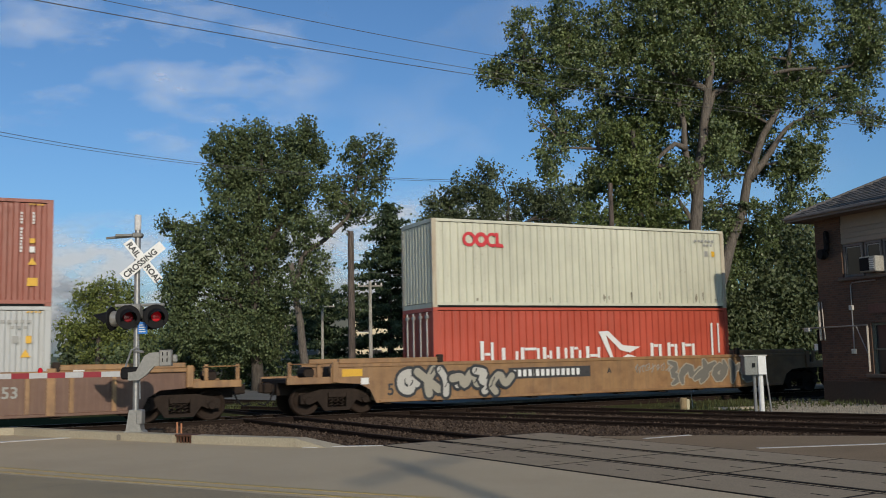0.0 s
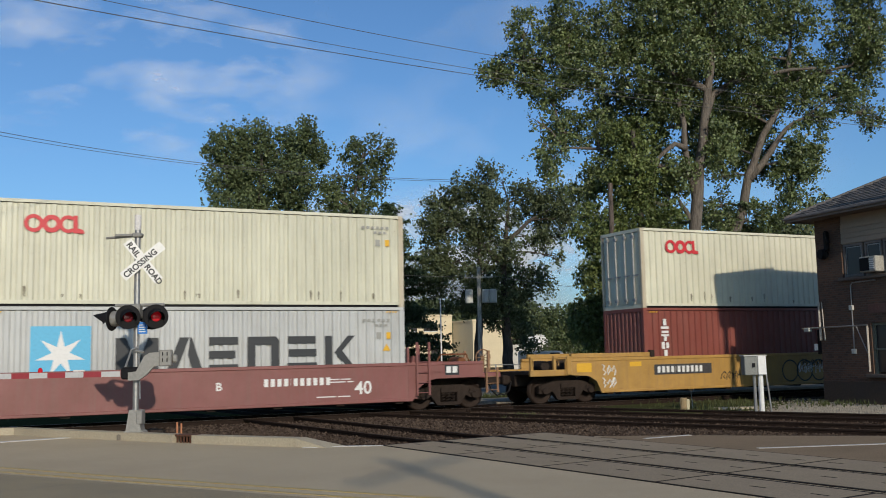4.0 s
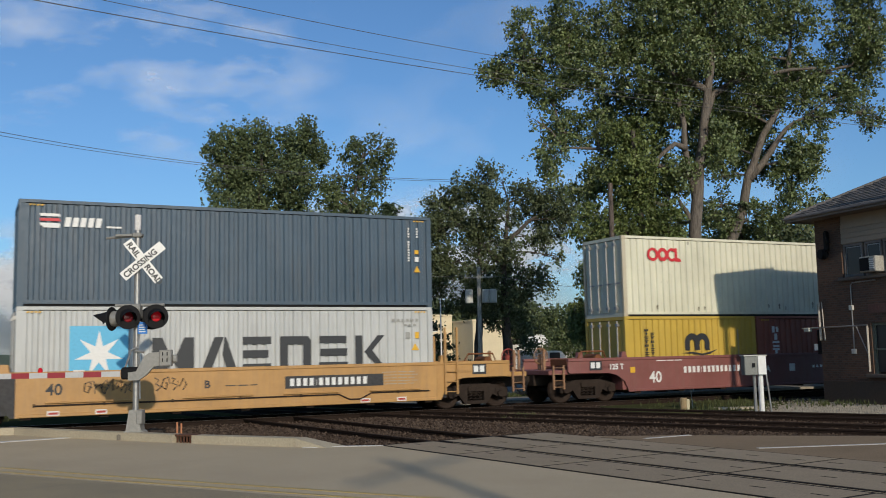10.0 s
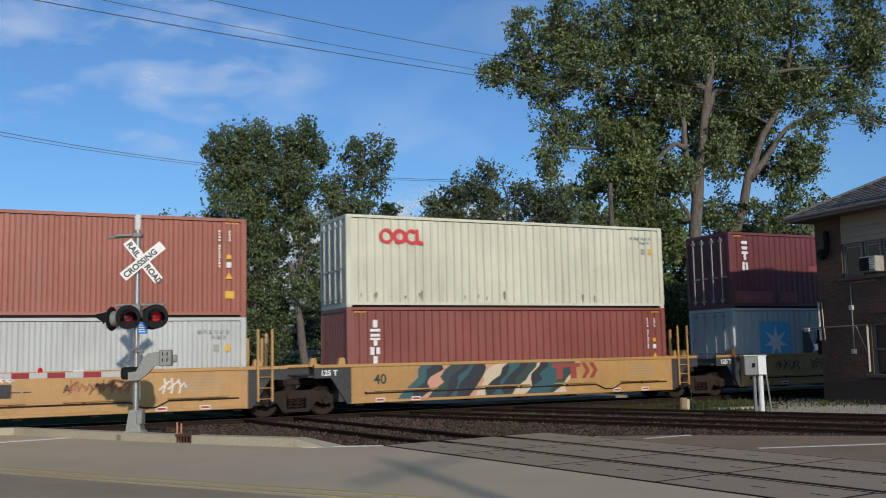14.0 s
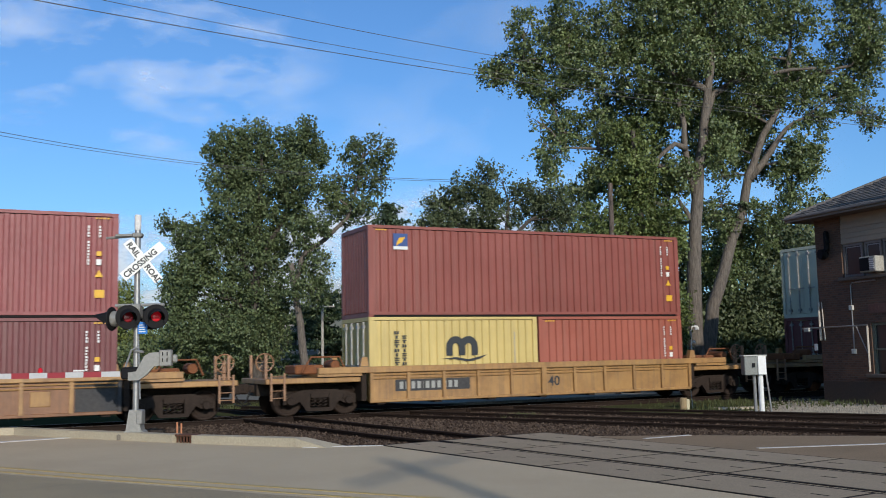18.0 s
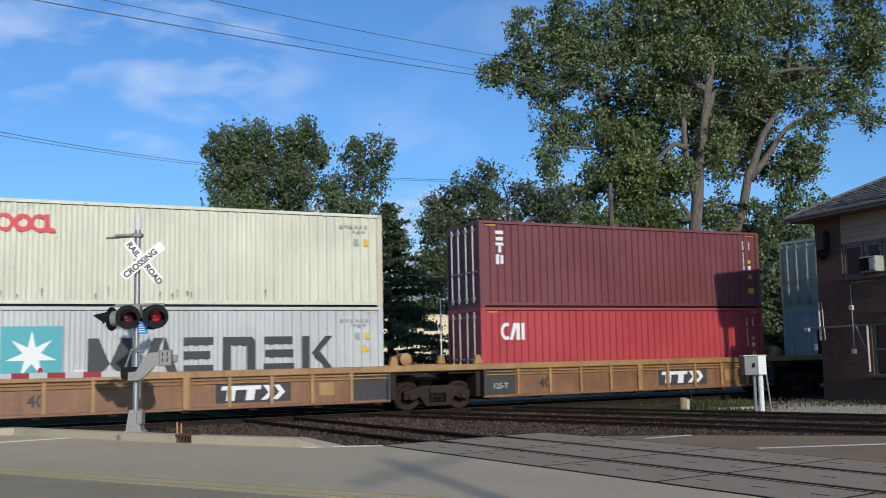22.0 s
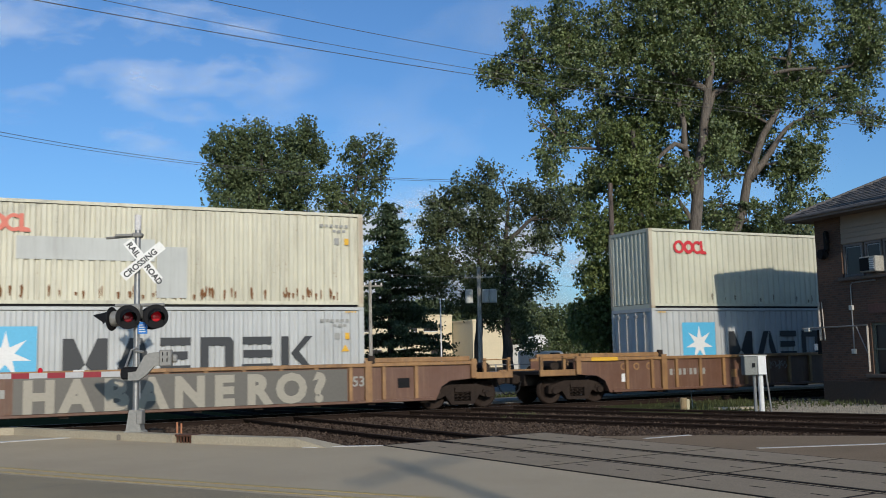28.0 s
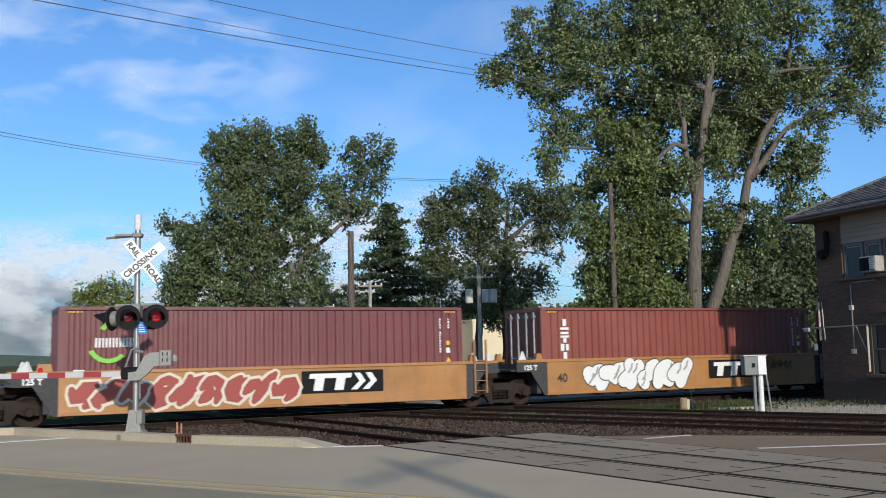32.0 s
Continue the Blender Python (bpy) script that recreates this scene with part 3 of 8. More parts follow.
# ---- brick building beside the track ----
def brick_mat():
    m, nt, b = node_mat("dark_brick", 0.9)
    tc = nt.nodes.new("ShaderNodeTexCoord")
    sp = nt.nodes.new("ShaderNodeSeparateXYZ")
    cb = nt.nodes.new("ShaderNodeCombineXYZ")
    nt.links.new(tc.outputs["Object"], sp.inputs[0])
    add = nt.nodes.new("ShaderNodeMath")
    nt.links.new(sp.outputs["X"], add.inputs[0])
    nt.links.new(sp.outputs["Y"], add.inputs[1])
    nt.links.new(add.outputs[0], cb.inputs["X"])
    nt.links.new(sp.outputs["Z"], cb.inputs["Y"])
    br = nt.nodes.new("ShaderNodeTexBrick")
    for key, val in (("Color1", (0.15, 0.074, 0.042, 1)), ("Color2", (0.08, 0.042, 0.027, 1)), ("Mortar", (0.11, 0.082, 0.06, 1)), ("Scale", 1.0), ("Mortar Size", 0.009), ("Brick Width", 0.21), ("Row Height", 0.072), ("Bias", 0.0)):
        br.inputs[key].default_value = val
    nt.links.new(cb.outputs[0], br.inputs["Vector"])
    n = noise_of(nt, coords(nt), 1.2, 5)
    fine = noise_of(nt, coords(nt), 40, 4)
    c = mix_of(nt, ramp_of(nt, n, 0.45, 0.75, 0, 0.45), br.outputs["Color"], (0.0488, 0.0366, 0.0325))
    c = mix_of(nt, ramp_of(nt, fine, 0.35, 0.7, 0, 0.35), c, (0.0569, 0.0366, 0.0284))
    nt.links.new(c, b.inputs["Base Color"])
    inv = nt.nodes.new("ShaderNodeMath")
    inv.operation = "SUBTRACT"
    inv.inputs[0].default_value = 1.0
    nt.links.new(br.outputs["Fac"], inv.inputs[1])
    bump_of(nt, b, inv.outputs[0], 0.6, 0.02)
    return m


BRICKWALL = brick_mat()
RENDER_BASE = surface("rendered_base", (0.0813, 0.0569, 0.0406), 0.9, fine=22, vary=0.25, coarse=0.9, dirt=(0.0813, 0.0609, 0.0488))
SIDING = surface("beige_siding", (0.3, 0.245, 0.19), 0.7, fine=10, vary=0.08, dirt=(0.25, 0.2, 0.15))
SHINGLE = surface("grey_shingle", (0.1625, 0.1503, 0.1422), 0.95, fine=30, vary=0.35, tint=0.3)
TRIMWOOD = surface("grey_trim", (0.1787, 0.1544, 0.1381), 0.7, fine=14, vary=0.15)
SOFFIT = surface("brown_soffit", (0.13, 0.1056, 0.0894), 0.8, fine=8, vary=0.15)
STONE_SILL = surface("stone_sill", (0.13, 0.1016, 0.0813), 0.85, fine=18, vary=0.2)
glass_m, _, glass_b = node_mat("dark_window_glass", 0.18)
glass_b.inputs["Base Color"].default_value = (0.05, 0.045, 0.042, 1)
glass_b.inputs["Specular IOR Level"].default_value = 0.25

FACE = pose(25.3, -5.8, 0, 0, 0, -95) @ Matrix.Diagonal((0.835, 1.0, 1.0, 1.0))
bld = thing("brick_building", "two-storey dark brick railway tower with hipped shingle roof", "building", FACE)
DEEP, LEN, TOP = 7.5, 4.4, 5.95


def wall_piece(x0, x1, z0, z1, mat=BRICKWALL, y0=0.0, y1=0.3, name="wall"):
    part(name, Mesh().box(x0, y0, z0, x1, y1, z1), mat, bld)


wall_piece(0, LEN, -0.35, 0.62, RENDER_BASE, -0.02)
wall_piece(0, 2.6, 0.62, 2.45)
wall_piece(3.9, LEN, 0.62, 2.45)
wall_piece(2.6, 3.9, 0.62, 0.86)
wall_piece(0, LEN, 2.45, 3.9)
wall_piece(0, 1.36, 3.9, TOP)
wall_piece(4.1, LEN, 3.9, 5.0)
wall_piece(1.36, LEN, 5.0, TOP, SIDING, 0.04, name="siding")
for k in range(4):
    part("siding_board", Mesh().prism([(1.37, 5.02 + 0.16 * k), (LEN, 5.02 + 0.16 * k), (LEN, 5.17 + 0.16 * k), (1.37, 5.17 + 0.16 * k)], 0.008, 0.045), SIDING, bld)
part("wall", Mesh().box(0, 0.3, -0.35, 0.3, DEEP, TOP), BRICKWALL, bld)
part("wall", Mesh().box(0.3, DEEP - 0.3, -0.35, LEN, DEEP, TOP), BRICKWALL, bld)
part("wall", Mesh().box(LEN - 0.3, 0.3, -0.35, LEN, DEEP - 0.3, TOP), BRICKWALL, bld)
part("floor_slab", Mesh().box(0.3, 0.3, 2.9, LEN - 0.3, DEEP - 0.3, 3.1), SOFFIT, bld)
# upper windows
for x0, x1 in ((1.40, 2.38), (2.48, 3.3), (3.38, 4.08)):
    w = part("window", Mesh().box(x0, 0.1, 3.95, x1, 0.13, 4.98), glass_m, bld, "dark window pane")
    fr = Mesh().box(x0, 0.05, 3.94, x0 + 0.07, 0.16, 4.99).box(x1 - 0.07, 0.05, 3.94, x1, 0.16, 4.99).box(x0 + 0.07, 0.05, 4.92, x1 - 0.07, 0.16, 4.99).box(x0 + 0.07, 0.05, 3.94, x1 - 0.07, 0.16, 4.01)
    part("window_frame", fr, TRIMWOOD, w)
    part("inner_frame", Mesh().box(x0 + 0.1, 0.085, 4.03, x0 + 0.13, 0.1, 4.9).box(x1 - 0.13, 0.085, 4.03, x1 - 0.1, 0.1, 4.9).box(x0 + 0.1, 0.085, 4.87, x1 - 0.1, 0.1, 4.9), GALV, w)
part("window_sill", Mesh().box(1.2, -0.1, 3.82, 4.25, 0.2, 3.93, 0.015), STONE_SILL, bld)
# lower window
w = part("window", Mesh().box(2.62, 0.14, 0.92, 3.88, 0.17, 2.4), glass_m, bld, "dark lower window pane")
part("window_frame", Mesh().box(2.6, 0.06, 0.86, 2.68, 0.2, 2.45).box(3.82, 0.06, 0.86, 3.9, 0.2, 2.45).box(2.68, 0.06, 2.37, 3.82, 0.2, 2.45).box(2.68, 0.06, 1.6, 3.82, 0.2, 1.66), surface("faded_green_frame", (0.1625, 0.1625, 0.1219), 0.8), w)
part("window_sill", Mesh().box(2.35, -0.12, 0.76, 4.1, 0.2, 0.88, 0.015), STONE_SILL, bld)
# sign plaque, unread
part("plaque", Mesh().box(2.55, -0.03, 2.74, 3.6, 0.0, 3.03, 0.006), surface("red_stone", (0.1381, 0.0731, 0.0569), 0.8, fine=20), bld, "reddish stone plaque")
for k in range(3):
    part("plaque_bar", Mesh().box(2.63 + 0.17 * k, -0.036, 2.82, 2.74 + 0.17 * k, -0.03, 2.95), surface("plaque_dark", (0.1462, 0.0731, 0.0569), 0.9), bld)
# roof
EAVE, RISE, OVER, SIDE = 6.02, 0.47, 0.78, 0.6


def roof_z(y):
    return EAVE + RISE * (y + OVER)


run = LEN / 2 + SIDE
me = Mesh()
corners = [(-SIDE, -OVER, EAVE), (LEN + SIDE, -OVER, EAVE), (LEN + SIDE, DEEP + OVER, EAVE), (-SIDE, DEEP + OVER, EAVE)]
peak = EAVE + RISE * run
ridge = [(LEN / 2, -OVER + run, peak), (LEN / 2, DEEP + OVER - run, peak)]
me.add(corners + ridge, [(0, 1, 4), (1, 2, 5, 4), (2, 3, 5), (3, 0, 4, 5), (0, 3, 2, 1)])
roof = part("roof", me, SHINGLE, bld, "grey weathered asphalt shingle roof")
part("soffit", Mesh().box(-SIDE + 0.03, -OVER + 0.03, EAVE - 0.1, LEN + SIDE - 0.03, DEEP + OVER - 0.03, EAVE - 0.04), SOFFIT, bld)
part("fascia", Mesh().box(-SIDE, -OVER, EAVE - 0.13, LEN + SIDE, -OVER + 0.03, EAVE + 0.01), TRIMWOOD, bld)
part("fascia", Mesh().box(-SIDE, -OVER + 0.03, EAVE - 0.13, -SIDE + 0.03, DEEP + OVER, EAVE + 0.01), TRIMWOOD, bld)
part("gutter", Mesh().box(-SIDE - 0.02, -OVER - 0.09, EAVE - 0.06, LEN + SIDE, -OVER - 0.004, EAVE + 0.02, 0.02), TRIMWOOD, bld)
rng = random.Random(11)
tile = shared("shingle", lambda: Mesh().add([(0, 0, 0.035), (0.31, 0, 0.035), (0.31, 0.26, 0.0), (0, 0.26, 0.0), (0, 0, 0.0), (0.31, 0, 0.0)], [(0, 1, 2, 3), (4, 5, 1, 0), (0, 3, 4), (1, 5, 2)]))
slope = math.atan(RISE)
for r in range(14):
    y = -OVER + 0.19 * r
    x = -SIDE + 0.19 * r + (0.16 if r % 2 else 0.0)
    while x < min(4.6, LEN + SIDE - 0.19 * r - 0.3):
        put("shingle", tile, SHINGLE, roof, (x, y, roof_z(y) + 0.006 + rng.uniform(0, 0.012)), rot=(math.degrees(slope) + rng.uniform(-1.2, 0.6), 0, rng.uniform(-1, 1)))
        x += 0.318
hip = Mesh().tube([(-SIDE, -OVER, EAVE + 0.03), (ridge[0][0], ridge[0][1], ridge[0][2] + 0.03)], 0.06, 6)
part("hip_cap", hip, SHINGLE, roof)
# air conditioner in the window
ac = thing("air_conditioner", "white window air conditioner with metal grille", "air conditioner", FACE @ pose(2.62, -0.32, 4.0))
part("case", Mesh().box(0, 0, 0, 0.78, 0.55, 0.48, 0.02), surface("yellowed_case", (0.325, 0.3088, 0.2681), 0.6), ac)
part("grille", Mesh().box(0.5, -0.02, 0.06, 0.74, 0.0, 0.42), GALV, ac)
# black panel that makes the left of the case dark
part("side_vent", Mesh().box(0.03, -0.015, 0.04, 0.5, 0.0, 0.44), BLACK, ac)
for k in range(5):
    part("slat", Mesh().box(0.52, -0.035, 0.1 + 0.065 * k, 0.72, -0.02, 0.125 + 0.065 * k), WHITE, ac)
# conduits and pipes on the wall
con = Mesh().tube([(3.0, -0.03, 3.76), (1.85, -0.03, 3.74), (1.76, -0.03, 3.66), (1.75, -0.03, 1.58)], 0.022, 6)
part("conduit", con, GALV, bld)
for z in (2.88, 1.5):
    part("junction_box", Mesh().box(1.66, -0.09, z, 1.84, 0.0, z + 0.15, 0.01), GREYBOX, bld)
part("pipe_rail", Mesh().tube([(-0.9, -0.1, 2.36), (2.55, -0.1, 2.38)], 0.025, 6), GALV, bld)
part("pipe_rail", Mesh().tube([(1.95, -0.06, 2.35), (2.45, -0.06, 1.5)], 0.018, 5), GALV, bld)
part("downpipe", Mesh().tube([(0.06, -0.06, 3.2), (0.07, -0.06, 1.95)], 0.045, 7), surface("pale_pipe", (0.4469, 0.4062, 0.3412), 0.6), bld)
part("downpipe", Mesh().tube([(0.2, -0.05, 3.2), (0.28, -0.05, 1.95)], 0.02, 6), MATS["pale_pipe"], bld)
part("downpipe", Mesh().tube([(2.5, -0.07, 2.35), (2.5, -0.07, 0.95)], 0.035, 6), MATS["pale_pipe"], bld)
part("wall_lamp", Mesh().box(-0.75, -0.16, 2.24, -0.45, -0.02, 2.38, 0.02), GREYBOX, bld, "grey floodlight on a pipe arm")
part("meter_box", Mesh().box(-0.42, 0.0, 1.62, -0.26, 0.12, 1.84, 0.01), WHITE, bld)
part("meter_box", Mesh().box(-0.3, 0.05, 1.5, -0.02, 0.25, 2.3, 0.02), BLACK, bld)
part("insulator_bracket", Mesh().box(0.62, -0.16, 4.85, 0.8, 0.0, 5.5, 0.04).lathe([(0.16, -0.3), (0.18, -0.15), (0.1, 0.0)], (0.6, 0, 4.75), "y", 10).tube([(0.7, -0.1, 5.5), (0.9, -0.15, 5.1)], 0.05, 6), BLACK, bld, "black iron bracket")

# ---- signal cabinet on posts ----
cab = thing("signal_cabinet", "grey metal trackside cabinet on two posts", "cabinet", pose(20.33, -8.03, 0, 0, 0, -26))
# the sunlit part's paleness is put into white paint, the case kept darker
part("case", Mesh().box(-0.42, -0.14, 0.98, -0.04, 0.2, 1.52, 0.02), surface("dark_grey_case", (0.1787, 0.1869, 0.1706), 0.6), cab)
part("door", Mesh().box(-0.04, -0.16, 0.99, 0.2, 0.2, 1.53, 0.015), WHITE, cab, "door panel painted pale for the sun on it")
part("roof", Mesh().box(-0.44, -0.17, 1.52, 0.22, 0.23, 1.55), GREYBOX, cab)
part("padlock", Mesh().box(-0.2, -0.17, 1.2, -0.12, -0.14, 1.32), BLACK, cab)
part("post", Mesh().tube([(0.06, 0, -0.3), (0.06, 0, 0.99)], 0.075, 10), WHITE, cab)
part("post", Mesh().tube([(-0.1, 0.05, -0.3), (-0.1, 0.05, 0.99)], 0.05, 8), GALV, cab)
part("brace", Mesh().tube([(0.36, 0.05, -0.2), (0.2, 0.05, 1.5)], 0.025, 6), GALV, cab)

stub = thing("marker_post", "short tan marker post beside the track", "post", pose(19.43, -5.81, -0.1))
part("post", Mesh().lathe([(0.12, -0.2), (0.12, 0.36), (0.1, 0.4)], (0, 0, 0), "z", 12), surface("tan_post", (0.2681, 0.195, 0.1056), 0.8), stub)
part("plate", Mesh().box(0.02, -0.14, 0.05, 0.12, -0.1, 0.36, 0.01), surface("pale_plate", (0.5038, 0.4469, 0.2925), 0.7), stub)
rod = thing("thin_stake", "thin leaning metal stake beside the track", "stake", pose(20.3, -5.2, -0.1))
part("rod", Mesh().tube([(0, 0, -0.1), (-0.06, 0, 0.6)], 0.014, 5), GALV, rod)
slab_t = thing("concrete_slab", "low concrete slab in the weeds", "slab", pose(21.0, -6.4, -0.1, 0, 0, -20))
part("slab", Mesh().box(-0.7, -0.2, -0.1, 0.7, 0.2, 0.08, 0.02), CONCRETE, slab_t)

# ---- crossing signal with its gate ----
sig = thing("crossing_signal", "railroad crossing mast with crossbuck, red lamps and gate", "crossing signal", pose(3.41, -6.3, 0.0, 0, 0, -26))
part("mast", Mesh().tube([(0, 0, 0.3), (0, 0, 4.75)], 0.066, 14), GALV, sig)
part("mast_top", Mesh().tube([(0, 0, 4.75), (0, 0, 5.1)], 0.075, 12), surface("pale_sleeve", (0.585, 0.5687, 0.5525), 0.5), sig)
part("base", Mesh().prism([(-0.24, 0.14), (0.24, 0.14), (0.23, 0.18), (0.17, 0.21), (0.1, 0.66), (-0.1, 0.66), (-0.17, 0.21), (-0.23, 0.18)], -0.15, 0.15), CAST_ALU, sig)
part("foundation", Mesh().box(-0.36, -0.2, -0.25, 0.34, 0.22, 0.135, 0.03), surface("dirty_foundation", (0.1625, 0.1422, 0.1138), 0.9, fine=20), sig)
part("junction_box", Mesh().box(0.07, -0.17, 0.34, 0.2, 0.08, 0.66, 0.02), CAST_ALU, sig)
part("cable_box", Mesh().box(0.36, -0.15, -0.05, 0.66, 0.1, 0.2, 0.02), TIE, sig)
part("conduit", Mesh().tube([(0.12, -0.08, 0.9), (0.1, -0.08, 1.6), (0.05, -0.08, 2.5)], 0.02, 6), GALV, sig)
part("top_arm", Mesh().tube([(0.05, 0, 4.62), (-0.74, 0.05, 4.58)], 0.03, 6).box(-0.5, -0.06, 4.6, 0.12, 0.06, 4.66, 0.01).box(-0.1, -0.1, 4.57, 0.1, 0.1, 4.68, 0.02), CAST_ALU, sig)
BLADE_L, BLADE_W = 1.14, 0.22
for ang, words, yy in ((-52, (("RAIL", -0.52), ("ROAD", 0.12)), -0.1), (41, (("CROSSING", -0.53),), -0.122)):
    bl = part("crossbuck_blade", Mesh().box(-BLADE_L / 2, 0, -BLADE_W / 2, BLADE_L / 2, 0.012, BLADE_W / 2), SIGNWHITE, sig, "white reflective crossbuck blade", (0.16, yy, 4.02))
    bl.rotation_euler = (0, radians(-ang), radians(18))
    for word, off in words:
        t = put("lettering", text_data(word, 0.185 if word != "CROSSING" else 0.188, 0.0, 0.006), MK, bl, (off, -0.004, -0.068), "black lettering")
        t.rotation_euler = (math.pi / 2, 0, 0)
part("blade_bracket", Mesh().box(0.0, -0.09, 3.95, 0.2, 0.0, 4.09), GALV, sig)


def lamp_head(x, y, z, turn, lit):
    hd = part("lamp_background", Mesh().lathe([(0.27, 0.0), (0.275, 0.012), (0.27, 0.03), (0.12, 0.045)], (0, 0, 0), "y", 28), BLACK, sig, "round black lamp background", (x, y, z))
    hd.rotation_euler = (0, 0, radians(turn))
    part("lens", Mesh().lathe([(0.115, -0.012), (0.09, -0.035), (0.02, -0.045)], (0, 0, 0), "y", 20), LENS_LIT if lit else LENS_DIM, hd, "red signal lens")
    vis = Mesh()
    n = 13
    vs = []
    for i in range(n):
        a = radians(-20 + 220 * i / (n - 1))
        depth = 0.12 + 0.3 * max(0.0, math.sin(a))
        vs += [(0.17 * math.cos(a), 0.0, 0.17 * math.sin(a)), (0.165 * math.cos(a), -depth, 0.165 * math.sin(a) - 0.07)]
        vs += [(0.18 * math.cos(a), 0.0, 0.18 * math.sin(a)), (0.175 * math.cos(a), -depth, 0.175 * math.sin(a) - 0.07)]
    fs = []
    for i in range(n - 1):
        a, b = 4 * i, 4 * i + 4
        fs += [(a, b, b + 1, a + 1), (a + 2, a + 3, b + 3, b + 2), (a + 1, b + 1, b + 3, a + 3)]
    part("visor", vis.add(vs, fs), BLACK, hd)
    part("housing", Mesh().lathe([(0.17, 0.03), (0.18, 0.06), (0.17, 0.2), (0.12, 0.3), (0.03, 0.33)], (0, 0, 0), "y", 16), CAST_ALU, hd)


lamp_head(-0.1, -0.3, 2.74, 26, False)
lamp_head(0.53, -0.3, 2.74, 24, True)
lamp_head(-0.6, 0.05, 2.72, 262, False)
lamp_head(0.24, 0.36, 2.74, 205, False)
part("lamp_crossarm", Mesh().tube([(-0.5, 0.02, 3.02), (0.62, 0.02, 3.02)], 0.035, 8).box(-0.1, -0.12, 2.72, 0.1, 0.12, 3.05, 0.02), CAST_ALU, sig)
part("lamp_crossarm", Mesh().tube([(-0.13, -0.1, 3.02), (-0.13, -0.12, 2.78)], 0.03, 6).tube([(0.5, -0.1, 3.02), (0.5, -0.12, 2.78)], 0.03, 6), CAST_ALU, sig)
sg = part("blue_notice", Mesh().box(0.06, -0.12, 2.36, 0.28, -0.105, 2.63), SIGNBLUE, sig, "small blue notice plate")
for k in range(4):
    part("notice_bar", Mesh().box(0.09, -0.124, 2.40 + 0.05 * k, 0.24 - 0.02 * (k % 2), -0.12, 2.42 + 0.05 * k), SIGNWHITE, sg)
mech = part("gate_mechanism", Mesh().prism([(-0.12, 1.32), (0.12, 1.32), (0.3, 1.44), (0.46, 1.62), (0.66, 1.66), (0.66, 1.95), (0.36, 1.93), (0.24, 1.86), (0.06, 1.52), (-0.12, 1.5)], -0.2, -0.12), CAST_ALU, sig, "cast aluminium gate arm bracket")
part("counterweight", Mesh().box(0.58, -0.24, 1.62, 0.86, -0.08, 1.99, 0.02).box(0.86, -0.2, 1.7, 0.98, -0.12, 1.88, 0.03), CAST_ALU, mech)
for z in (1.72, 1.86):
    for x in (0.66, 0.76):
        part("bolt", Mesh().box(x, -0.252, z, x + 0.02, -0.24, z + 0.08), BLACK, mech)
part("gate_motor", Mesh().box(-0.3, -0.16, 1.34, 0.1, 0.16, 1.62, 0.04), BLACK, sig)
part("gate_strut", Mesh().tube([(-0.25, -0.1, 1.5), (-0.08, -0.1, 2.0), (0.06, -0.1, 2.06)], 0.025, 6).tube([(0.0, -0.1, 1.98), (0.2, -0.1, 1.95)], 0.03, 6), GALV, sig)
arm = part("gate_arm", Mesh().box(-9.0, -0.19, 1.41, -0.3, -0.16, 1.53), ARMWHITE, sig, "red and white striped gate arm")
for k in range(11):
    x1 = -0.72 - 0.81 * k
    part("red_stripe", Mesh().box(x1 - 0.4, -0.196, 1.408, x1, -0.154, 1.532), ARMRED, arm)
for x in (-2.1, -5.5):
    part("arm_lamp", Mesh().lathe([(0.05, 0), (0.055, 0.06), (0.02, 0.1)], (x, -0.175, 1.54), "z", 10), LENS_LIT, arm, "small red arm lamp")
part("tip_patch", Mesh().box(-1.35, -0.2, 1.545, -1.1, -0.15, 1.58), SIGNWHITE, arm)

# ---- poles and wires beyond the tracks ----
def utility_pole(x, y, h, r, mat, arms=(), label="wooden utility pole", drums=0, lean=0.0):
    p = thing("utility_pole", label, "utility pole", pose(x, y, -0.2, 0, 0, -26))
    part("pole", Mesh().tube([(0, 0, 0), (lean * 0.5, 0, h * 0.5), (lean, 0, h)], [r, r * 0.92, r * 0.8], 10), mat, p)
    for z, half in arms:
        part("crossarm", Mesh().box(-half, -0.05, z, half, 0.05, z + 0.1, 0.01), mat, p)
        for q in (-0.9, -0.45, 0.45, 0.9):
            part("insulator", Mesh().lathe([(0.05, 0), (0.06, 0.06), (0.025, 0.14)], (q * half, 0, z + 0.1), "z", 8), WHITE, p)
    for k in range(drums):
        part("transformer", Mesh().lathe([(0.2, 0), (0.24, 0.03), (0.24, 0.75), (0.2, 0.85)], ((-0.62, 0.4, 0.85)[k], -0.1, h - 2.25), "z", 14), GREYBOX, p, "grey transformer drum")
    return p


utility_pole(17.63, 17.7, 8.4, 0.19, WOODPOLE, label="thick bare dark brown pole")
utility_pole(23.0, 28.6, 6.7, 0.13, PALEPOLE, ((6.35, 0.8),), "slender pale pole with one crossarm")
utility_pole(28.3, 23.7, 7.3, 0.15, PALEPOLE, ((6.6, 0.9),), "grey pole carrying three transformer drums", 3)
utility_pole(25.2, 5.4, 9.3, 0.13, WOODPOLE, label="tall dark pole standing among leaves")
utility_pole(22.85, 37.6, 7.0, 0.11, PALEPOLE, ((5.5, 0.9), (6.5, 0.5)), "slender far pole with short arms")
utility_pole(26.4, 25.3, 5.4, 0.05, WHITE, label="thin white flagpole-like mast")
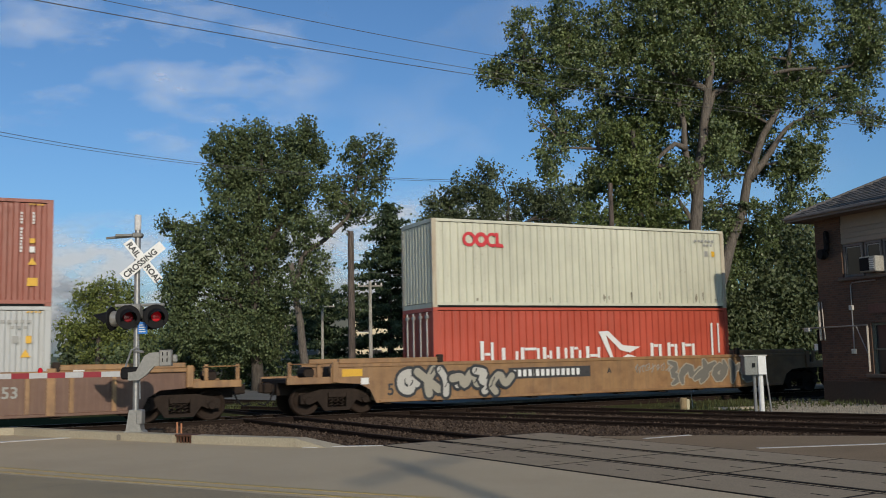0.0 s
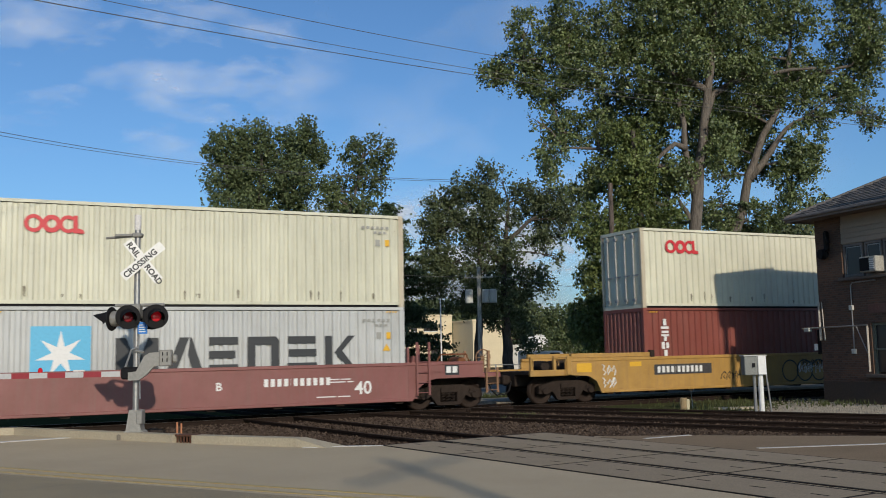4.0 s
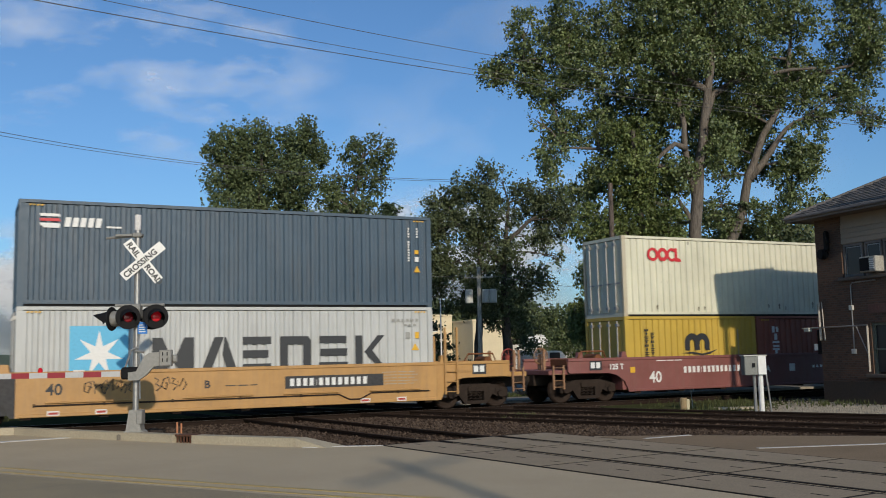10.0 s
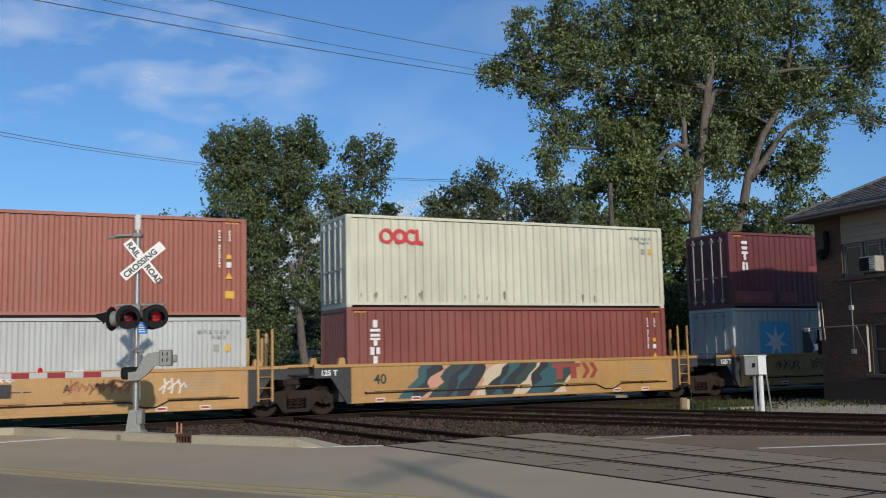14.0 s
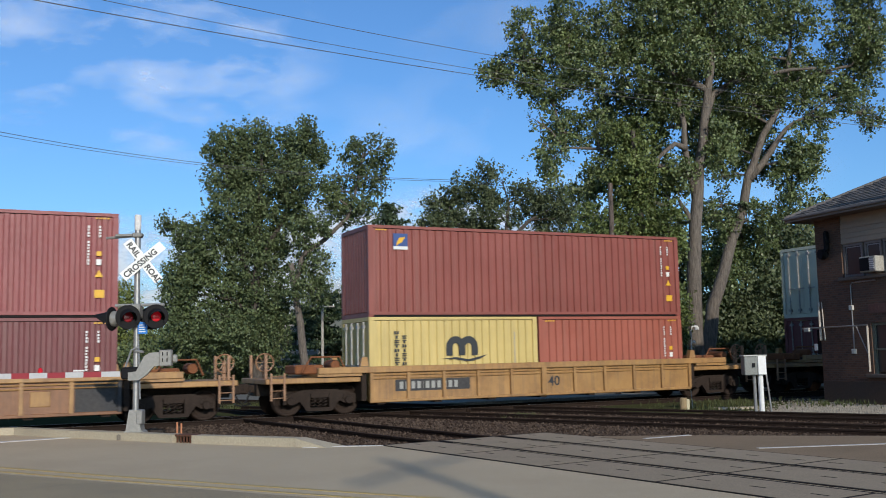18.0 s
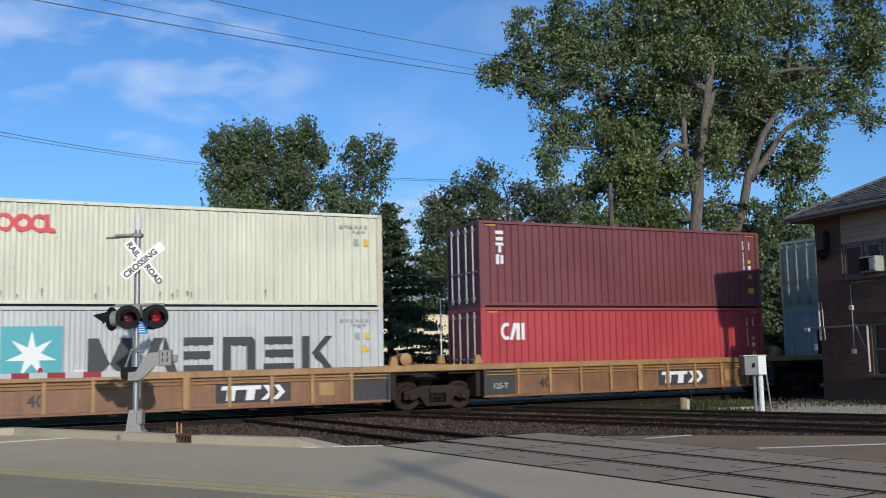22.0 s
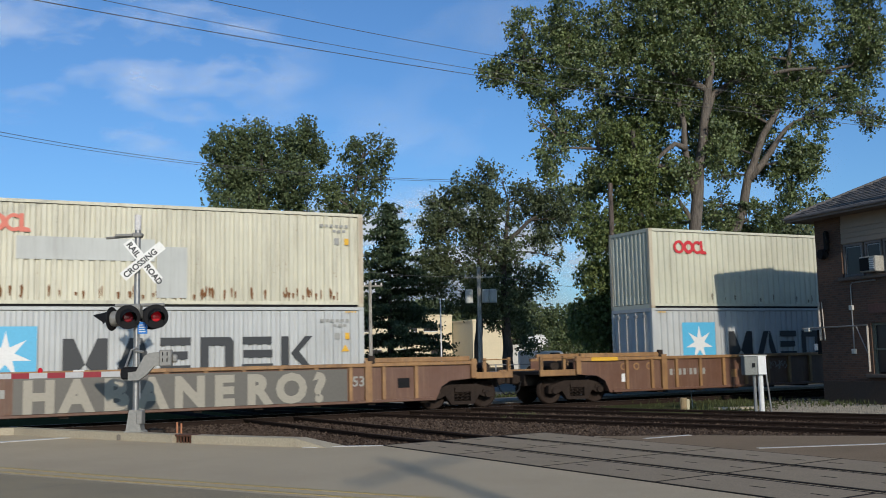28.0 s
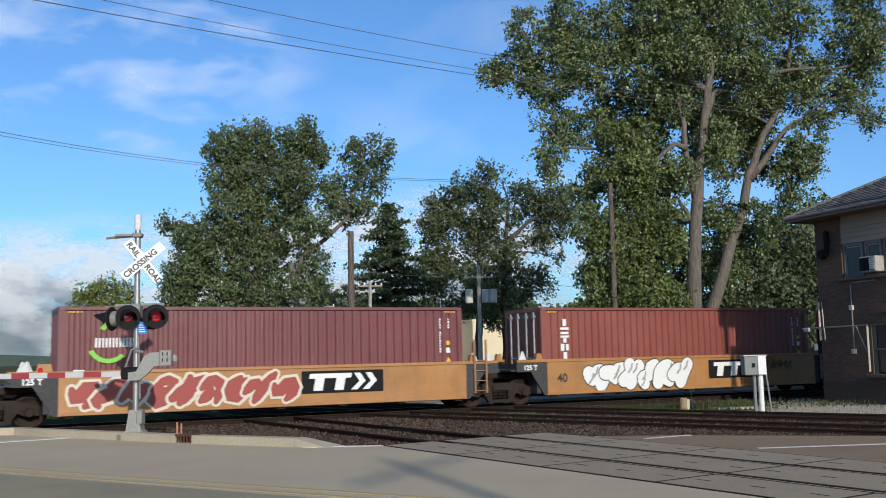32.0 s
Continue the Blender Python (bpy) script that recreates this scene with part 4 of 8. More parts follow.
# out of view behind the camera; added for the crossed shadow on the road
behind = utility_pole(2.3, -48.0, 13.6, 0.13, WOODPOLE, ((12.9, 1.9),), "unseen wooden utility pole behind the camera, added for its road shadow")
behind.rotation_euler = (0, 0, radians(41))
# never in view; added to throw an upright shadow band on the train
utility_pole(23.74, -15.2, 9.6, 0.15, WOODPOLE, label="unseen wooden pole beside the brick building, added for its shadow")
lampost = thing("yard_lamp", "small white yard lamp with two heads", "street lamp", pose(28.55, 1.9 + 2.6, -0.2, 0, 0, -26))
part("post", Mesh().tube([(0, 0, 0), (0, 0, 2.75), (0.08, 0, 2.95), (0.25, 0, 2.95)], 0.035, 8), WHITE, lampost)
part("head", Mesh().lathe([(0.1, 0), (0.09, 0.1), (0.03, 0.18)], (0.28, 0, 2.8), "z", 10), WHITE, lampost)
part("head", Mesh().lathe([(0.08, 0), (0.08, 0.08), (0.03, 0.14)], (0.12, 0, 2.2), "z", 10), WHITE, lampost)


def cable(a, b, sag, r=0.012, label="thin black overhead cable", mid=None):
    a, b = Vector(a), Vector(b)
    pts = []
    c = Vector(mid) if mid else None
    for k in range(33):
        t = k / 32
        p = a.lerp(b, t)
        if c:
            w = (c - a).length / ((c - a).length + (b - c).length)
            bow = (c - a.lerp(b, w)) / (w * (1 - w))
            p += bow * t * (1 - t)
        p.z -= sag * 4 * t * (1 - t)
        pts.append(p)
    ob = part("overhead_cable", Mesh().tube(pts, r, 5), WIRE)
    return tagged(ob, label, "cable")


cable((-0.82, -9.56, 8.85), (40.19, -0.77, 11.14), 0, 0.011, mid=(14.22, -3.65, 10.25))
cable((-0.83, -9.6, 9.15), (40.18, -0.79, 11.34), 0, 0.008, mid=(14.26, -3.69, 10.41))
cable((-0.84, -9.65, 9.65), (40.16, -0.87, 12.03), 0, 0.009, mid=(14.43, -3.83, 10.89))
cable((-0.39, 14.53, 11.56), (27.2, 23.33, 12.44), 0, 0.014, mid=(10.58, 20.33, 11.81))
cable((-0.39, 14.54, 11.40), (27.2, 23.34, 12.34), 0, 0.012, mid=(10.58, 20.34, 11.70))
cable((27.2, 23.33, 12.44), (60, 30, 13.5), 0.5, 0.014)
cable((27.2, 23.34, 12.34), (60, 30, 13.3), 0.5, 0.012)
utility_pole(60.0, 30.0, 13.8, 0.14, WOODPOLE, label="tall dark pole behind the great trees")
utility_pole(40.19, -0.8, 12.4, 0.15, WOODPOLE, ((11.9, 0.9),), label="tall wooden pole beyond the brick building")
utility_pole(60.0, 40.0, 7.4, 0.12, WOODPOLE, label="dark pole behind the brick building")
cable((17.6, 17.7, 6.2), (28.3, 23.7, 6.6), 0.2, 0.012)
cable((28.3, 23.7, 6.7), (60, 40, 7.0), 0.5, 0.015)

# ---- buildings beyond the trees ----
CREAMWALL = surface("cream_render", (0.62, 0.52, 0.34), 0.8, fine=6, vary=0.06, dirt=(0.5, 0.42, 0.28))
OFFWALL = surface("white_render", (0.585, 0.5606, 0.4875), 0.8, fine=6, vary=0.06)
DIMWALL = surface("grey_render", (0.26, 0.2437, 0.2194), 0.8, fine=6, vary=0.1)


def far_building(x, y, turn, w, d, h, wall, label, windows=()):
    b = thing("far_building", label, "building", pose(x, y, -0.2, 0, 0, turn))
    part("wall", Mesh().box(0, 0, 0, w, d, h), wall, b)
    part("parapet", Mesh().box(-0.1, -0.1, h, w + 0.1, d + 0.1, h + 0.25), wall, b)
    for wx, wz, ww, wh in windows:
        wn_ = part("window", Mesh().box(wx, -0.02, wz, wx + ww, 0.05, wz + wh), glass_m, b)
        part("window_frame", Mesh().box(wx - 0.06, -0.04, wz - 0.08, wx + ww + 0.06, -0.02, wz).box(wx - 0.06, -0.04, wz + wh, wx + ww + 0.06, -0.02, wz + wh + 0.06), WHITE, wn_)
    return b


far_building(62.0, 88.9, 0, 6.2, 6.0, 6.35, CREAMWALL, "cream blank-sided block behind the trees", ())
far_building(46.5, 95.0, 0, 15.4, 9, 7.3, CREAMWALL, "long cream two-storey building with small dark windows", ((1.2, 5.2, 1.9, 0.8), (5.6, 5.2, 1.0, 0.8), (8.9, 5.2, 1.0, 0.8), (10.9, 5.2, 2.2, 0.9), (2.6, 1.5, 1.9, 1.2), (7.2, 1.5, 1.9, 1.2), (12.0, 1.5, 1.9, 1.2)))
far_building(24.5, 55.0, -20, 4.5, 6, 4.6, DIMWALL, "small grey house behind the leaning tree", ((0.8, 2.6, 1.0, 0.9), (2.6, 2.6, 1.0, 0.9)))
far_building(55.0, 66.0, -26, 7.5, 6, 2.6, OFFWALL, "low white shed with flat roof", ((1.0, 0.9, 1.5, 0.8), (4.0, 0.9, 1.5, 0.8)))
shed = thing("roof_unit", "white rooftop ventilation unit", "ventilation unit", pose(57.0, 66.2, 2.65, 0, 0, -26))
part("case", Mesh().box(0, 0, 0, 2.4, 1.6, 1.0, 0.05), WHITE, shed)
part("cap", Mesh().box(0.2, -0.05, 1.0, 1.8, 1.65, 1.12, 0.02), GREYBOX, shed)
fence = thing("far_fence", "low grey rail fence beyond the tracks", "fence", pose(14, 33, -0.2, 0, 0, -24))
for k in range(22):
    part("post", Mesh().box(1.5 * k - 0.04, -0.04, 0, 1.5 * k + 0.04, 0.04, 1.25), GALV, fence)
for z in (0.6, 1.2):
    part("rail", Mesh().tube([(0, 0, z), (32, 0, z)], 0.03, 6), GALV, fence)
van = thing("parked_van", "white van parked beyond the tracks", "van", pose(43.5, 45.0, -0.1, 0, 0, -26))
part("body", Mesh().prism([(0, 0.35), (4.6, 0.35), (4.6, 1.0), (4.2, 1.2), (3.6, 1.95), (0.1, 2.0), (0, 1.8)], -0.95, 0.95), WHITE, van)
part("windscreen", Mesh().prism([(4.18, 1.24), (3.66, 1.88), (3.62, 1.88), (4.1, 1.24)], -0.8, 0.8), glass_m, van)
part("side_window", Mesh().box(2.6, -0.96, 1.25, 3.5, -0.94, 1.8), glass_m, van)
for x in (0.9, 3.7):
    part("wheel", Mesh().lathe([(0.33, -0.97), (0.35, -0.93), (0.35, -0.75), (0.33, -0.72)], (x, 0, 0.35), "y", 16), BLACK, van)
    part("wheel", Mesh().lathe([(0.33, 0.72), (0.35, 0.75), (0.35, 0.93), (0.33, 0.97)], (x, 0, 0.35), "y", 16), BLACK, van)
# ---- trees ----
LEAF_A = leaf_mat("poplar_leaf", (0.024, 0.04, 0.014), (0.17, 0.215, 0.082), 0.5, 0.45)
LEAF_I = leaf_mat("ivy_leaf", (0.04, 0.055, 0.014), (0.16, 0.2, 0.065), 0.3, 0.5)
LEAF_B = leaf_mat("maple_leaf", (0.03, 0.048, 0.022), (0.13, 0.165, 0.07))
LEAF_C = leaf_mat("oak_leaf", (0.03, 0.046, 0.022), (0.115, 0.14, 0.066))
LEAF_D = leaf_mat("spruce_needle", (0.022, 0.04, 0.02), (0.075, 0.105, 0.05))
LEAF_E = leaf_mat("yellowing_leaf", (0.06, 0.08, 0.02), (0.19, 0.22, 0.06))


def leaf_mesh(name, centres, sizes, seed, hang=0.5, fold=0.25):
    """Many small folded leaves: three corners of stalk, two of blade, as one mesh."""
    rs = np.random.RandomState(seed)
    n = len(centres)
    d = rs.normal(size=(n, 3))
    d[:, 2] -= hang
    d /= np.linalg.norm(d, axis=1)[:, None]
    a = np.cross(d, rs.normal(size=(n, 3)))
    a /= np.linalg.norm(a, axis=1)[:, None] + 1e-9
    up = np.cross(a, d)
    s = sizes[:, None]
    v = np.empty((n, 4, 3))
    v[:, 0] = centres - d * s * 0.5
    v[:, 1] = centres + a * s * 0.42 + up * s * fold * 0.4
    v[:, 2] = centres + d * s * 0.62
    v[:, 3] = centres - a * s * 0.42 + up * s * fold * 0.4
    idx = np.arange(n * 4).reshape(n, 4)
    faces = np.concatenate([idx[:, [0, 1, 2]], idx[:, [0, 2, 3]]])
    me = bpy.data.meshes.new(name)
    me.vertices.add(n * 4)
    me.vertices.foreach_set("co", v.reshape(-1).astype(np.float32))
    me.loops.add(len(faces) * 3)
    me.loops.foreach_set("vertex_index", faces.reshape(-1).astype(np.int32))
    me.polygons.add(len(faces))
    me.polygons.foreach_set("loop_start", np.arange(0, len(faces) * 3, 3, dtype=np.int32))
    me.polygons.foreach_set("loop_total", np.full(len(faces), 3, dtype=np.int32))
    me.update(calc_edges=True)
    return me


def leafy(clumps, per, size, seed, deep=1.2, twig=0.32, ragged=0.95, dense=40):
    """Leaf places for clumps (x, y, z, r): twig tufts set unevenly over each clump, leaves round each tuft."""
    rs = np.random.RandomState(seed)
    out = []
    for x, y, z, r in clumps:
        tufts = max(8, int(dense * r * r / max(0.4, deep)))
        for _ in range(tufts):
            p = rs.normal(size=3)
            p /= np.linalg.norm(p)
            q = np.array((x, y, z)) + p * np.array((1, deep, 0.95)) * r * (0.3 + 0.72 * rs.rand() ** 0.6) * ragged
            k = max(4, int(per * (0.5 + rs.rand())))
            out.append(q + rs.normal(size=(k, 3)) * twig * np.array((1, 1, 0.8)))
    c = np.concatenate(out)
    return c, size * (0.6 + 0.8 * rs.rand(len(c)))


def twigs(lobes, seed, scale, lean, dense, per, gaps):
    """Leafy twigs over the lobes (x, y, z, rx, rz) of a crown. lean: -1 hanging, +1 upright; gaps: how much stays open."""
    rs = np.random.RandomState(seed)
    spots, stalks = [], []
    for x, y, z, rx, rz in lobes:
        c, half = np.array((x, y, z)), np.array((rx, 0.75 * (rx + rz) / 2 + 0.35, rz))
        for _ in range(int(dense * (rx + 0.15) * (rz + 0.15) * math.pi / scale ** 2)):
            p = rs.normal(size=3)
            p /= np.linalg.norm(p)
            q = c + p * half * (0.25 + 0.83 * rs.rand() ** 0.55)
            open_ = noise.noise(Vector(q) * (0.75 / scale)) + 0.5 * noise.noise(Vector(q) * (1.9 / scale))
            if open_ < gaps and rs.rand() < 0.9:
                continue
            d = p * 0.75 + rs.normal(size=3) * 0.45 + np.array((0, 0, 0.85 * lean))
            d /= np.linalg.norm(d)
            reach = scale * (0.3 + 0.55 * rs.rand())
            k = max(4, int(per * (0.55 + 0.9 * rs.rand())))
            along = (rs.rand(k, 1) - 0.25) * reach
            spots.append(q + d * along + rs.normal(size=(k, 3)) * 0.085 * scale)
            if rs.rand() < 0.12:
                stalks.append((q - d * reach * 0.6, q + d * reach * 0.6))
    return np.concatenate(spots), stalks


def limb(pts, r0, r1, seed, me=None, sides=9):
    rng = random.Random(seed)
    pts = [Vector(p) for p in pts]
    fine = []
    for i in range(len(pts) - 1):
        n = max(2, int((pts[i + 1] - pts[i]).length / 0.7))
        for k in range(n):
            p = pts[i].lerp(pts[i + 1], k / n)
            if i + k:
                p += Vector((rng.uniform(-1, 1), rng.uniform(-1, 1), 0)) * 0.05
            fine.append(p)
    fine.append(pts[-1])
    m = len(fine)
    radii = [r0 + (r1 - r0) * (i / (m - 1)) ** 0.8 for i in range(m)]
    return (me or Mesh()).tube(fine, radii, sides)


def tree(label, x, y, stems, lobes, leaf, bark, seed, size=0.13, scale=1.0, lean=-0.6, dense=58, per=15, gaps=-0.3, spread=1.0, back=0.0, behind=(), name="tree"):
    """stems: (points, thick, thin) in the tree's own space, x across the view; points may leave out their depth. lobes: (x, z, rx, rz)."""
    t = thing(name, label, "tree", pose(x, y, -0.25, 0, 0, -26))
    rng = random.Random(seed)
    cl = [(cx, back + rng.uniform(-0.8, 1.0) * spread, cz, rx, rz) for cx, cz, rx, rz in lobes]
    cl += [(cx, 2.0 + rng.uniform(-0.3, 0.6), cz, rx, rz) for cx, cz, rx, rz in behind]
    joints = []
    for k, (pts, a, b) in enumerate(stems):
        pts = [Vector((p[0], 0.0, p[1])) if len(p) == 2 else Vector(p) for p in pts]
        part("trunk" if k == 0 else "limb", limb(pts, a, b, seed + k, sides=14 if k == 0 else 9), bark, t, smooth=True)
        for p, q in zip(pts, pts[1:]):
            joints += [p.lerp(q, 0.5), q]
    me = Mesh()
    for cx, cy, cz, rx, rz in cl:
        c = Vector((cx, cy, cz))
        near = min(joints, key=lambda e: (e - c).length + (3.0 if e.z > c.z + 0.5 else 0.0))
        limb([near, near.lerp(c, 0.5) + Vector((0, 0, 0.15)), c], 0.06 + 0.012 * (c - near).length, 0.02, seed + int(cx * 10), me, 5)
        for k in range(5):
            far = c + Vector((rng.uniform(-1, 1) * rx, rng.uniform(-0.6, 0.6) * rx, rng.uniform(-0.9, 1) * rz))
            limb([c.lerp(near, 0.3), c.lerp(far, 0.5) + Vector((0, 0, 0.1)), far], 0.032, 0.01, seed + k, me, 4)
    spots, stalks = twigs(cl, seed, scale, lean, dense, per, gaps)
    for p, q in stalks:
        me.tube([tuple(p), tuple(q)], 0.008 * scale, 3, False)
    tagged(put("branch_work", me.data("branch_work", True), bark, t), kind="stuff")
    rs = np.random.RandomState(seed + 1)
    put("crown", leaf_mesh("crown", spots, size * (0.6 + 0.75 * rs.rand(len(spots))), seed, 0.5 if lean < 0 else -0.2), leaf, t)
    return t


# great cottonwood behind the train
tree("tall cottonwood with furrowed grey trunk and glossy leaves", 30.45, 6.05,
     [([(-0.4, 0), (-0.15, 5.1), (0.0, 7.7), (0.33, 10.4), (0.65, 12.6), (1.0, 14.5), (1.3, 17.0), (1.7, 20.4)], 0.47, 0.1),
      ([(0.66, 0.1, 12.6), (1.37, 0.7, 14.2), (2.5, 1.5, 15.0), (4.1, 2.0, 15.5), (5.8, 2.2, 15.8), (7.0, 2.2, 15.85)], 0.2, 0.06),
      ([(0.0, 7.5), (-0.38, 8.4), (-0.8, 9.1), (-1.3, 8.7)], 0.15, 0.06),
      ([(0.1, 9.0), (-0.27, 10.7), (-0.34, 12.6), (-0.6, 15.1), (-1.7, 17.6)], 0.2, 0.06),
      ([(-0.3, -0.1, 11.4), (-0.9, -0.4, 11.6), (-1.6, -0.6, 11.0), (-2.0, -0.6, 10.5)], 0.15, 0.07),
      ([(0.97, 14.2), (-1.8, 15.7), (-4.5, 16.3), (-6.9, 16.0), (-8.8, 15.7)], 0.17, 0.03),
      ([(0.25, 9.9), (-2.5, 11.0), (-4.4, 11.5), (-6.0, 11.6), (-6.6, 11.1)], 0.15, 0.03),
      ([(-2.6, 15.9), (-3.1, 16.8), (-3.3, 18.2)], 0.12, 0.05)],
     [(-9.2, 15.4, 0.6, 0.55), (-7.8, 17.2, 0.75, 1.0), (-7.9, 15.7, 1.0, 1.1), (-6.2, 16.6, 1.5, 1.2), (-6.7, 14.5, 0.85, 0.75), (-5.5, 18.0, 1.2, 1.1), (-4.8, 15.3, 1.35, 1.2), (-3.6, 17.1, 1.35, 1.35), (-7.3, 12.9, 0.5, 0.75), (-5.9, 12.6, 0.95, 0.95), (-6.7, 11.0, 0.65, 1.05), (-4.3, 12.7, 1.05, 1.05),
      (-1.7, 17.6, 1.6, 1.6), (-2.1, 15.1, 1.35, 1.2), (-0.4, 16.2, 1.5, 1.6), (-0.8, 13.9, 1.3, 1.1), (-4.3, 10.3, 0.8, 0.9), (-5.2, 9.7, 0.65, 0.65), (-3.5, 20.5, 2.7, 1.4), (0.3, 19.8, 3.0, 1.6), (1.3, 17.8, 1.6, 1.4), (2.9, 15.1, 0.9, 0.7), (1.2, 11.7, 0.8, 1.2), (-0.7, 10.2, 0.8, 0.9)],
     LEAF_A, BARK, 101, dense=56, gaps=-0.19, back=0.05,
     behind=[(-1.5, 9.7, 1.2, 1.3), (-0.9, 7.8, 1.05, 1.3), (-1.7, 12.4, 1.2, 1.35), (-0.1, 15.1, 1.6, 1.35), (-2.9, 14.0, 1.35, 1.35), (2.0, 15.9, 1.35, 1.35), (0.8, 13.7, 1.05, 1.05), (1.0, 11.9, 0.9, 0.9)])
tree("forked cottonwood stem with pale bark leaning outward", 33.2, 8.1,
     [([(-0.8, 0), (-0.06, 4.1), (0.8, 6.7), (1.7, 9.1), (2.05, 10.6), (2.9, 12.7), (3.6, 13.8), (4.2, 15.3), (4.6, 17.9)], 0.42, 0.08),
      ([(2.05, 10.4), (3.25, 11.9), (3.9, 12.8), (4.3, 13.2), (5.2, 13.6)], 0.2, 0.06),
      ([(2.8, 11.2), (3.8, 11.2), (4.1, 10.0), (4.4, 9.4)], 0.09, 0.03),
      ([(4.2, 15.3), (6.0, 15.9), (7.6, 16.2), (8.6, 17.2)], 0.13, 0.04)],
     [(2.3, 18.0, 1.7, 1.7), (3.6, 20.6, 2.9, 1.4), (4.6, 18.5, 1.4, 0.85), (5.4, 16.3, 1.4, 1.0), (4.4, 15.0, 1.6, 1.0), (6.7, 14.6, 1.0, 0.85), (5.9, 13.5, 0.8, 0.5), (2.4, 14.3, 1.0, 1.0), (1.5, 16.4, 0.85, 0.85), (7.5, 17.6, 0.9, 1.7), (8.8, 17.5, 1.0, 1.7), (8.8, 20.2, 1.7, 1.3), (8.3, 15.5, 0.6, 0.85),
      (8.7, 13.9, 0.5, 0.85), (4.8, 12.0, 1.0, 1.3), (4.2, 10.6, 1.0, 0.85), (4.5, 9.2, 1.1, 0.8), (0.9, 10.7, 0.7, 0.7), (2.1, 8.5, 1.3, 0.85), (0.4, 8.4, 0.85, 1.1)],
     LEAF_A, BARK, 102, dense=56, gaps=-0.19, back=0.05,
     behind=[(1.4, 12.4, 1.3, 1.3), (2.9, 13.7, 1.3, 1.3), (1.3, 14.7, 1.3, 1.15), (3.5, 12.1, 0.85, 1.15), (0.7, 9.3, 0.85, 0.85), (2.4, 7.5, 1.4, 1.0), (0.8, 6.4, 1.4, 1.4), (4.2, 16.2, 1.5, 1.1)])
tree("ivy-clad trunk thick with leaves beside the cottonwood", 26.9, 6.0,
     [([(0.85, 0), (0.57, 5.0), (0.23, 8.9), (0.1, 12.0)], 0.3, 0.1)],
     [(0.1, 11.8, 1.0, 0.9), (0.0, 9.9, 1.15, 1.05), (0.1, 8.1, 1.2, 1.15), (0.1, 6.3, 1.2, 1.15), (-1.9, 7.6, 0.85, 0.9), (-1.5, 6.6, 0.7, 1.15), (-1.5, 5.1, 1.15, 1.0), (-0.2, 4.3, 1.4, 1.25), (-1.8, 3.3, 1.25, 1.15), (0.0, 2.5, 1.5, 1.15), (0.9, 4.5, 0.75, 1.25), (1.6, 7.3, 0.45, 1.3), (1.5, 3.5, 0.6, 1.5)],
     LEAF_I, DARKBARK, 103, dense=62, gaps=-0.4, spread=0.7)
# maple group on the left
tree("dense dark green maple with ragged top", 15.45, 27.5,
     [([(-0.1, 0), (-0.22, 5.8), (0.0, 9.9), (0.13, 14.4)], 0.4, 0.08), ([(-0.2, 5.6), (-1.6, 9.9), (-2.1, 13.7)], 0.2, 0.05), ([(-0.1, 7.6), (1.8, 10.9), (3.0, 15.0)], 0.18, 0.04), ([(-0.1, 4.3), (-3.0, 6.6), (-4.8, 9.3), (-5.4, 10.0)], 0.14, 0.02)],
     [(-2.2, 14.6, 1.2, 1.3), (-0.5, 15.1, 1.35, 1.2), (1.4, 14.5, 1.35, 1.2), (3.0, 15.0, 0.6, 1.05), (3.7, 14.0, 0.55, 0.7), (-2.0, 12.7, 1.3, 1.2), (0.1, 12.7, 1.7, 1.7), (2.3, 12.3, 1.2, 1.5), (-1.3, 10.5, 1.7, 1.5), (1.1, 10.2, 1.7, 1.7), (-2.7, 8.9, 1.5, 1.5), (-0.3, 7.9, 2.0, 1.7), (-4.0, 6.9, 1.5, 1.7),
      (-4.8, 5.9, 1.0, 1.7), (-2.0, 5.5, 2.0, 1.7), (0.4, 5.1, 1.35, 1.7), (-4.3, 3.6, 1.35, 1.5), (-1.3, 3.2, 2.35, 1.5), (0.7, 3.1, 1.0, 1.35), (-4.7, 9.3, 0.55, 0.75), (-5.4, 10.0, 0.5, 0.3)],
     LEAF_B, DARKBARK, 104, 0.15, 1.25, 0.7, 58, 17, -0.4)
tree("leaning pale-barked tree with a long bent limb", 17.7, 25.2,
     [([(-0.05, 0), (-0.4, 4.0), (-0.72, 6.0), (-0.94, 7.5)], 0.3, 0.16), ([(-0.75, 6.3), (-0.2, 8.0), (1.06, 8.9), (2.4, 10.1), (2.8, 11.3), (3.35, 13.7)], 0.19, 0.05)],
     [(3.3, 14.0, 1.1, 0.95), (4.4, 14.2, 0.65, 1.0), (3.6, 12.5, 1.15, 1.0), (1.9, 12.0, 0.75, 0.95), (1.1, 11.5, 0.75, 0.95), (2.1, 10.5, 1.0, 0.95), (3.4, 10.8, 0.6, 0.75), (0.7, 9.7, 0.85, 0.85), (-0.3, 9.0, 0.85, 0.85), (0.2, 7.4, 1.15, 1.0), (-0.5, 6.0, 0.75, 0.85), (0.6, 5.7, 0.6, 0.85)],
     LEAF_B, BARK, 105, 0.15, 1.15, 0.8, 42, 14, -0.22)
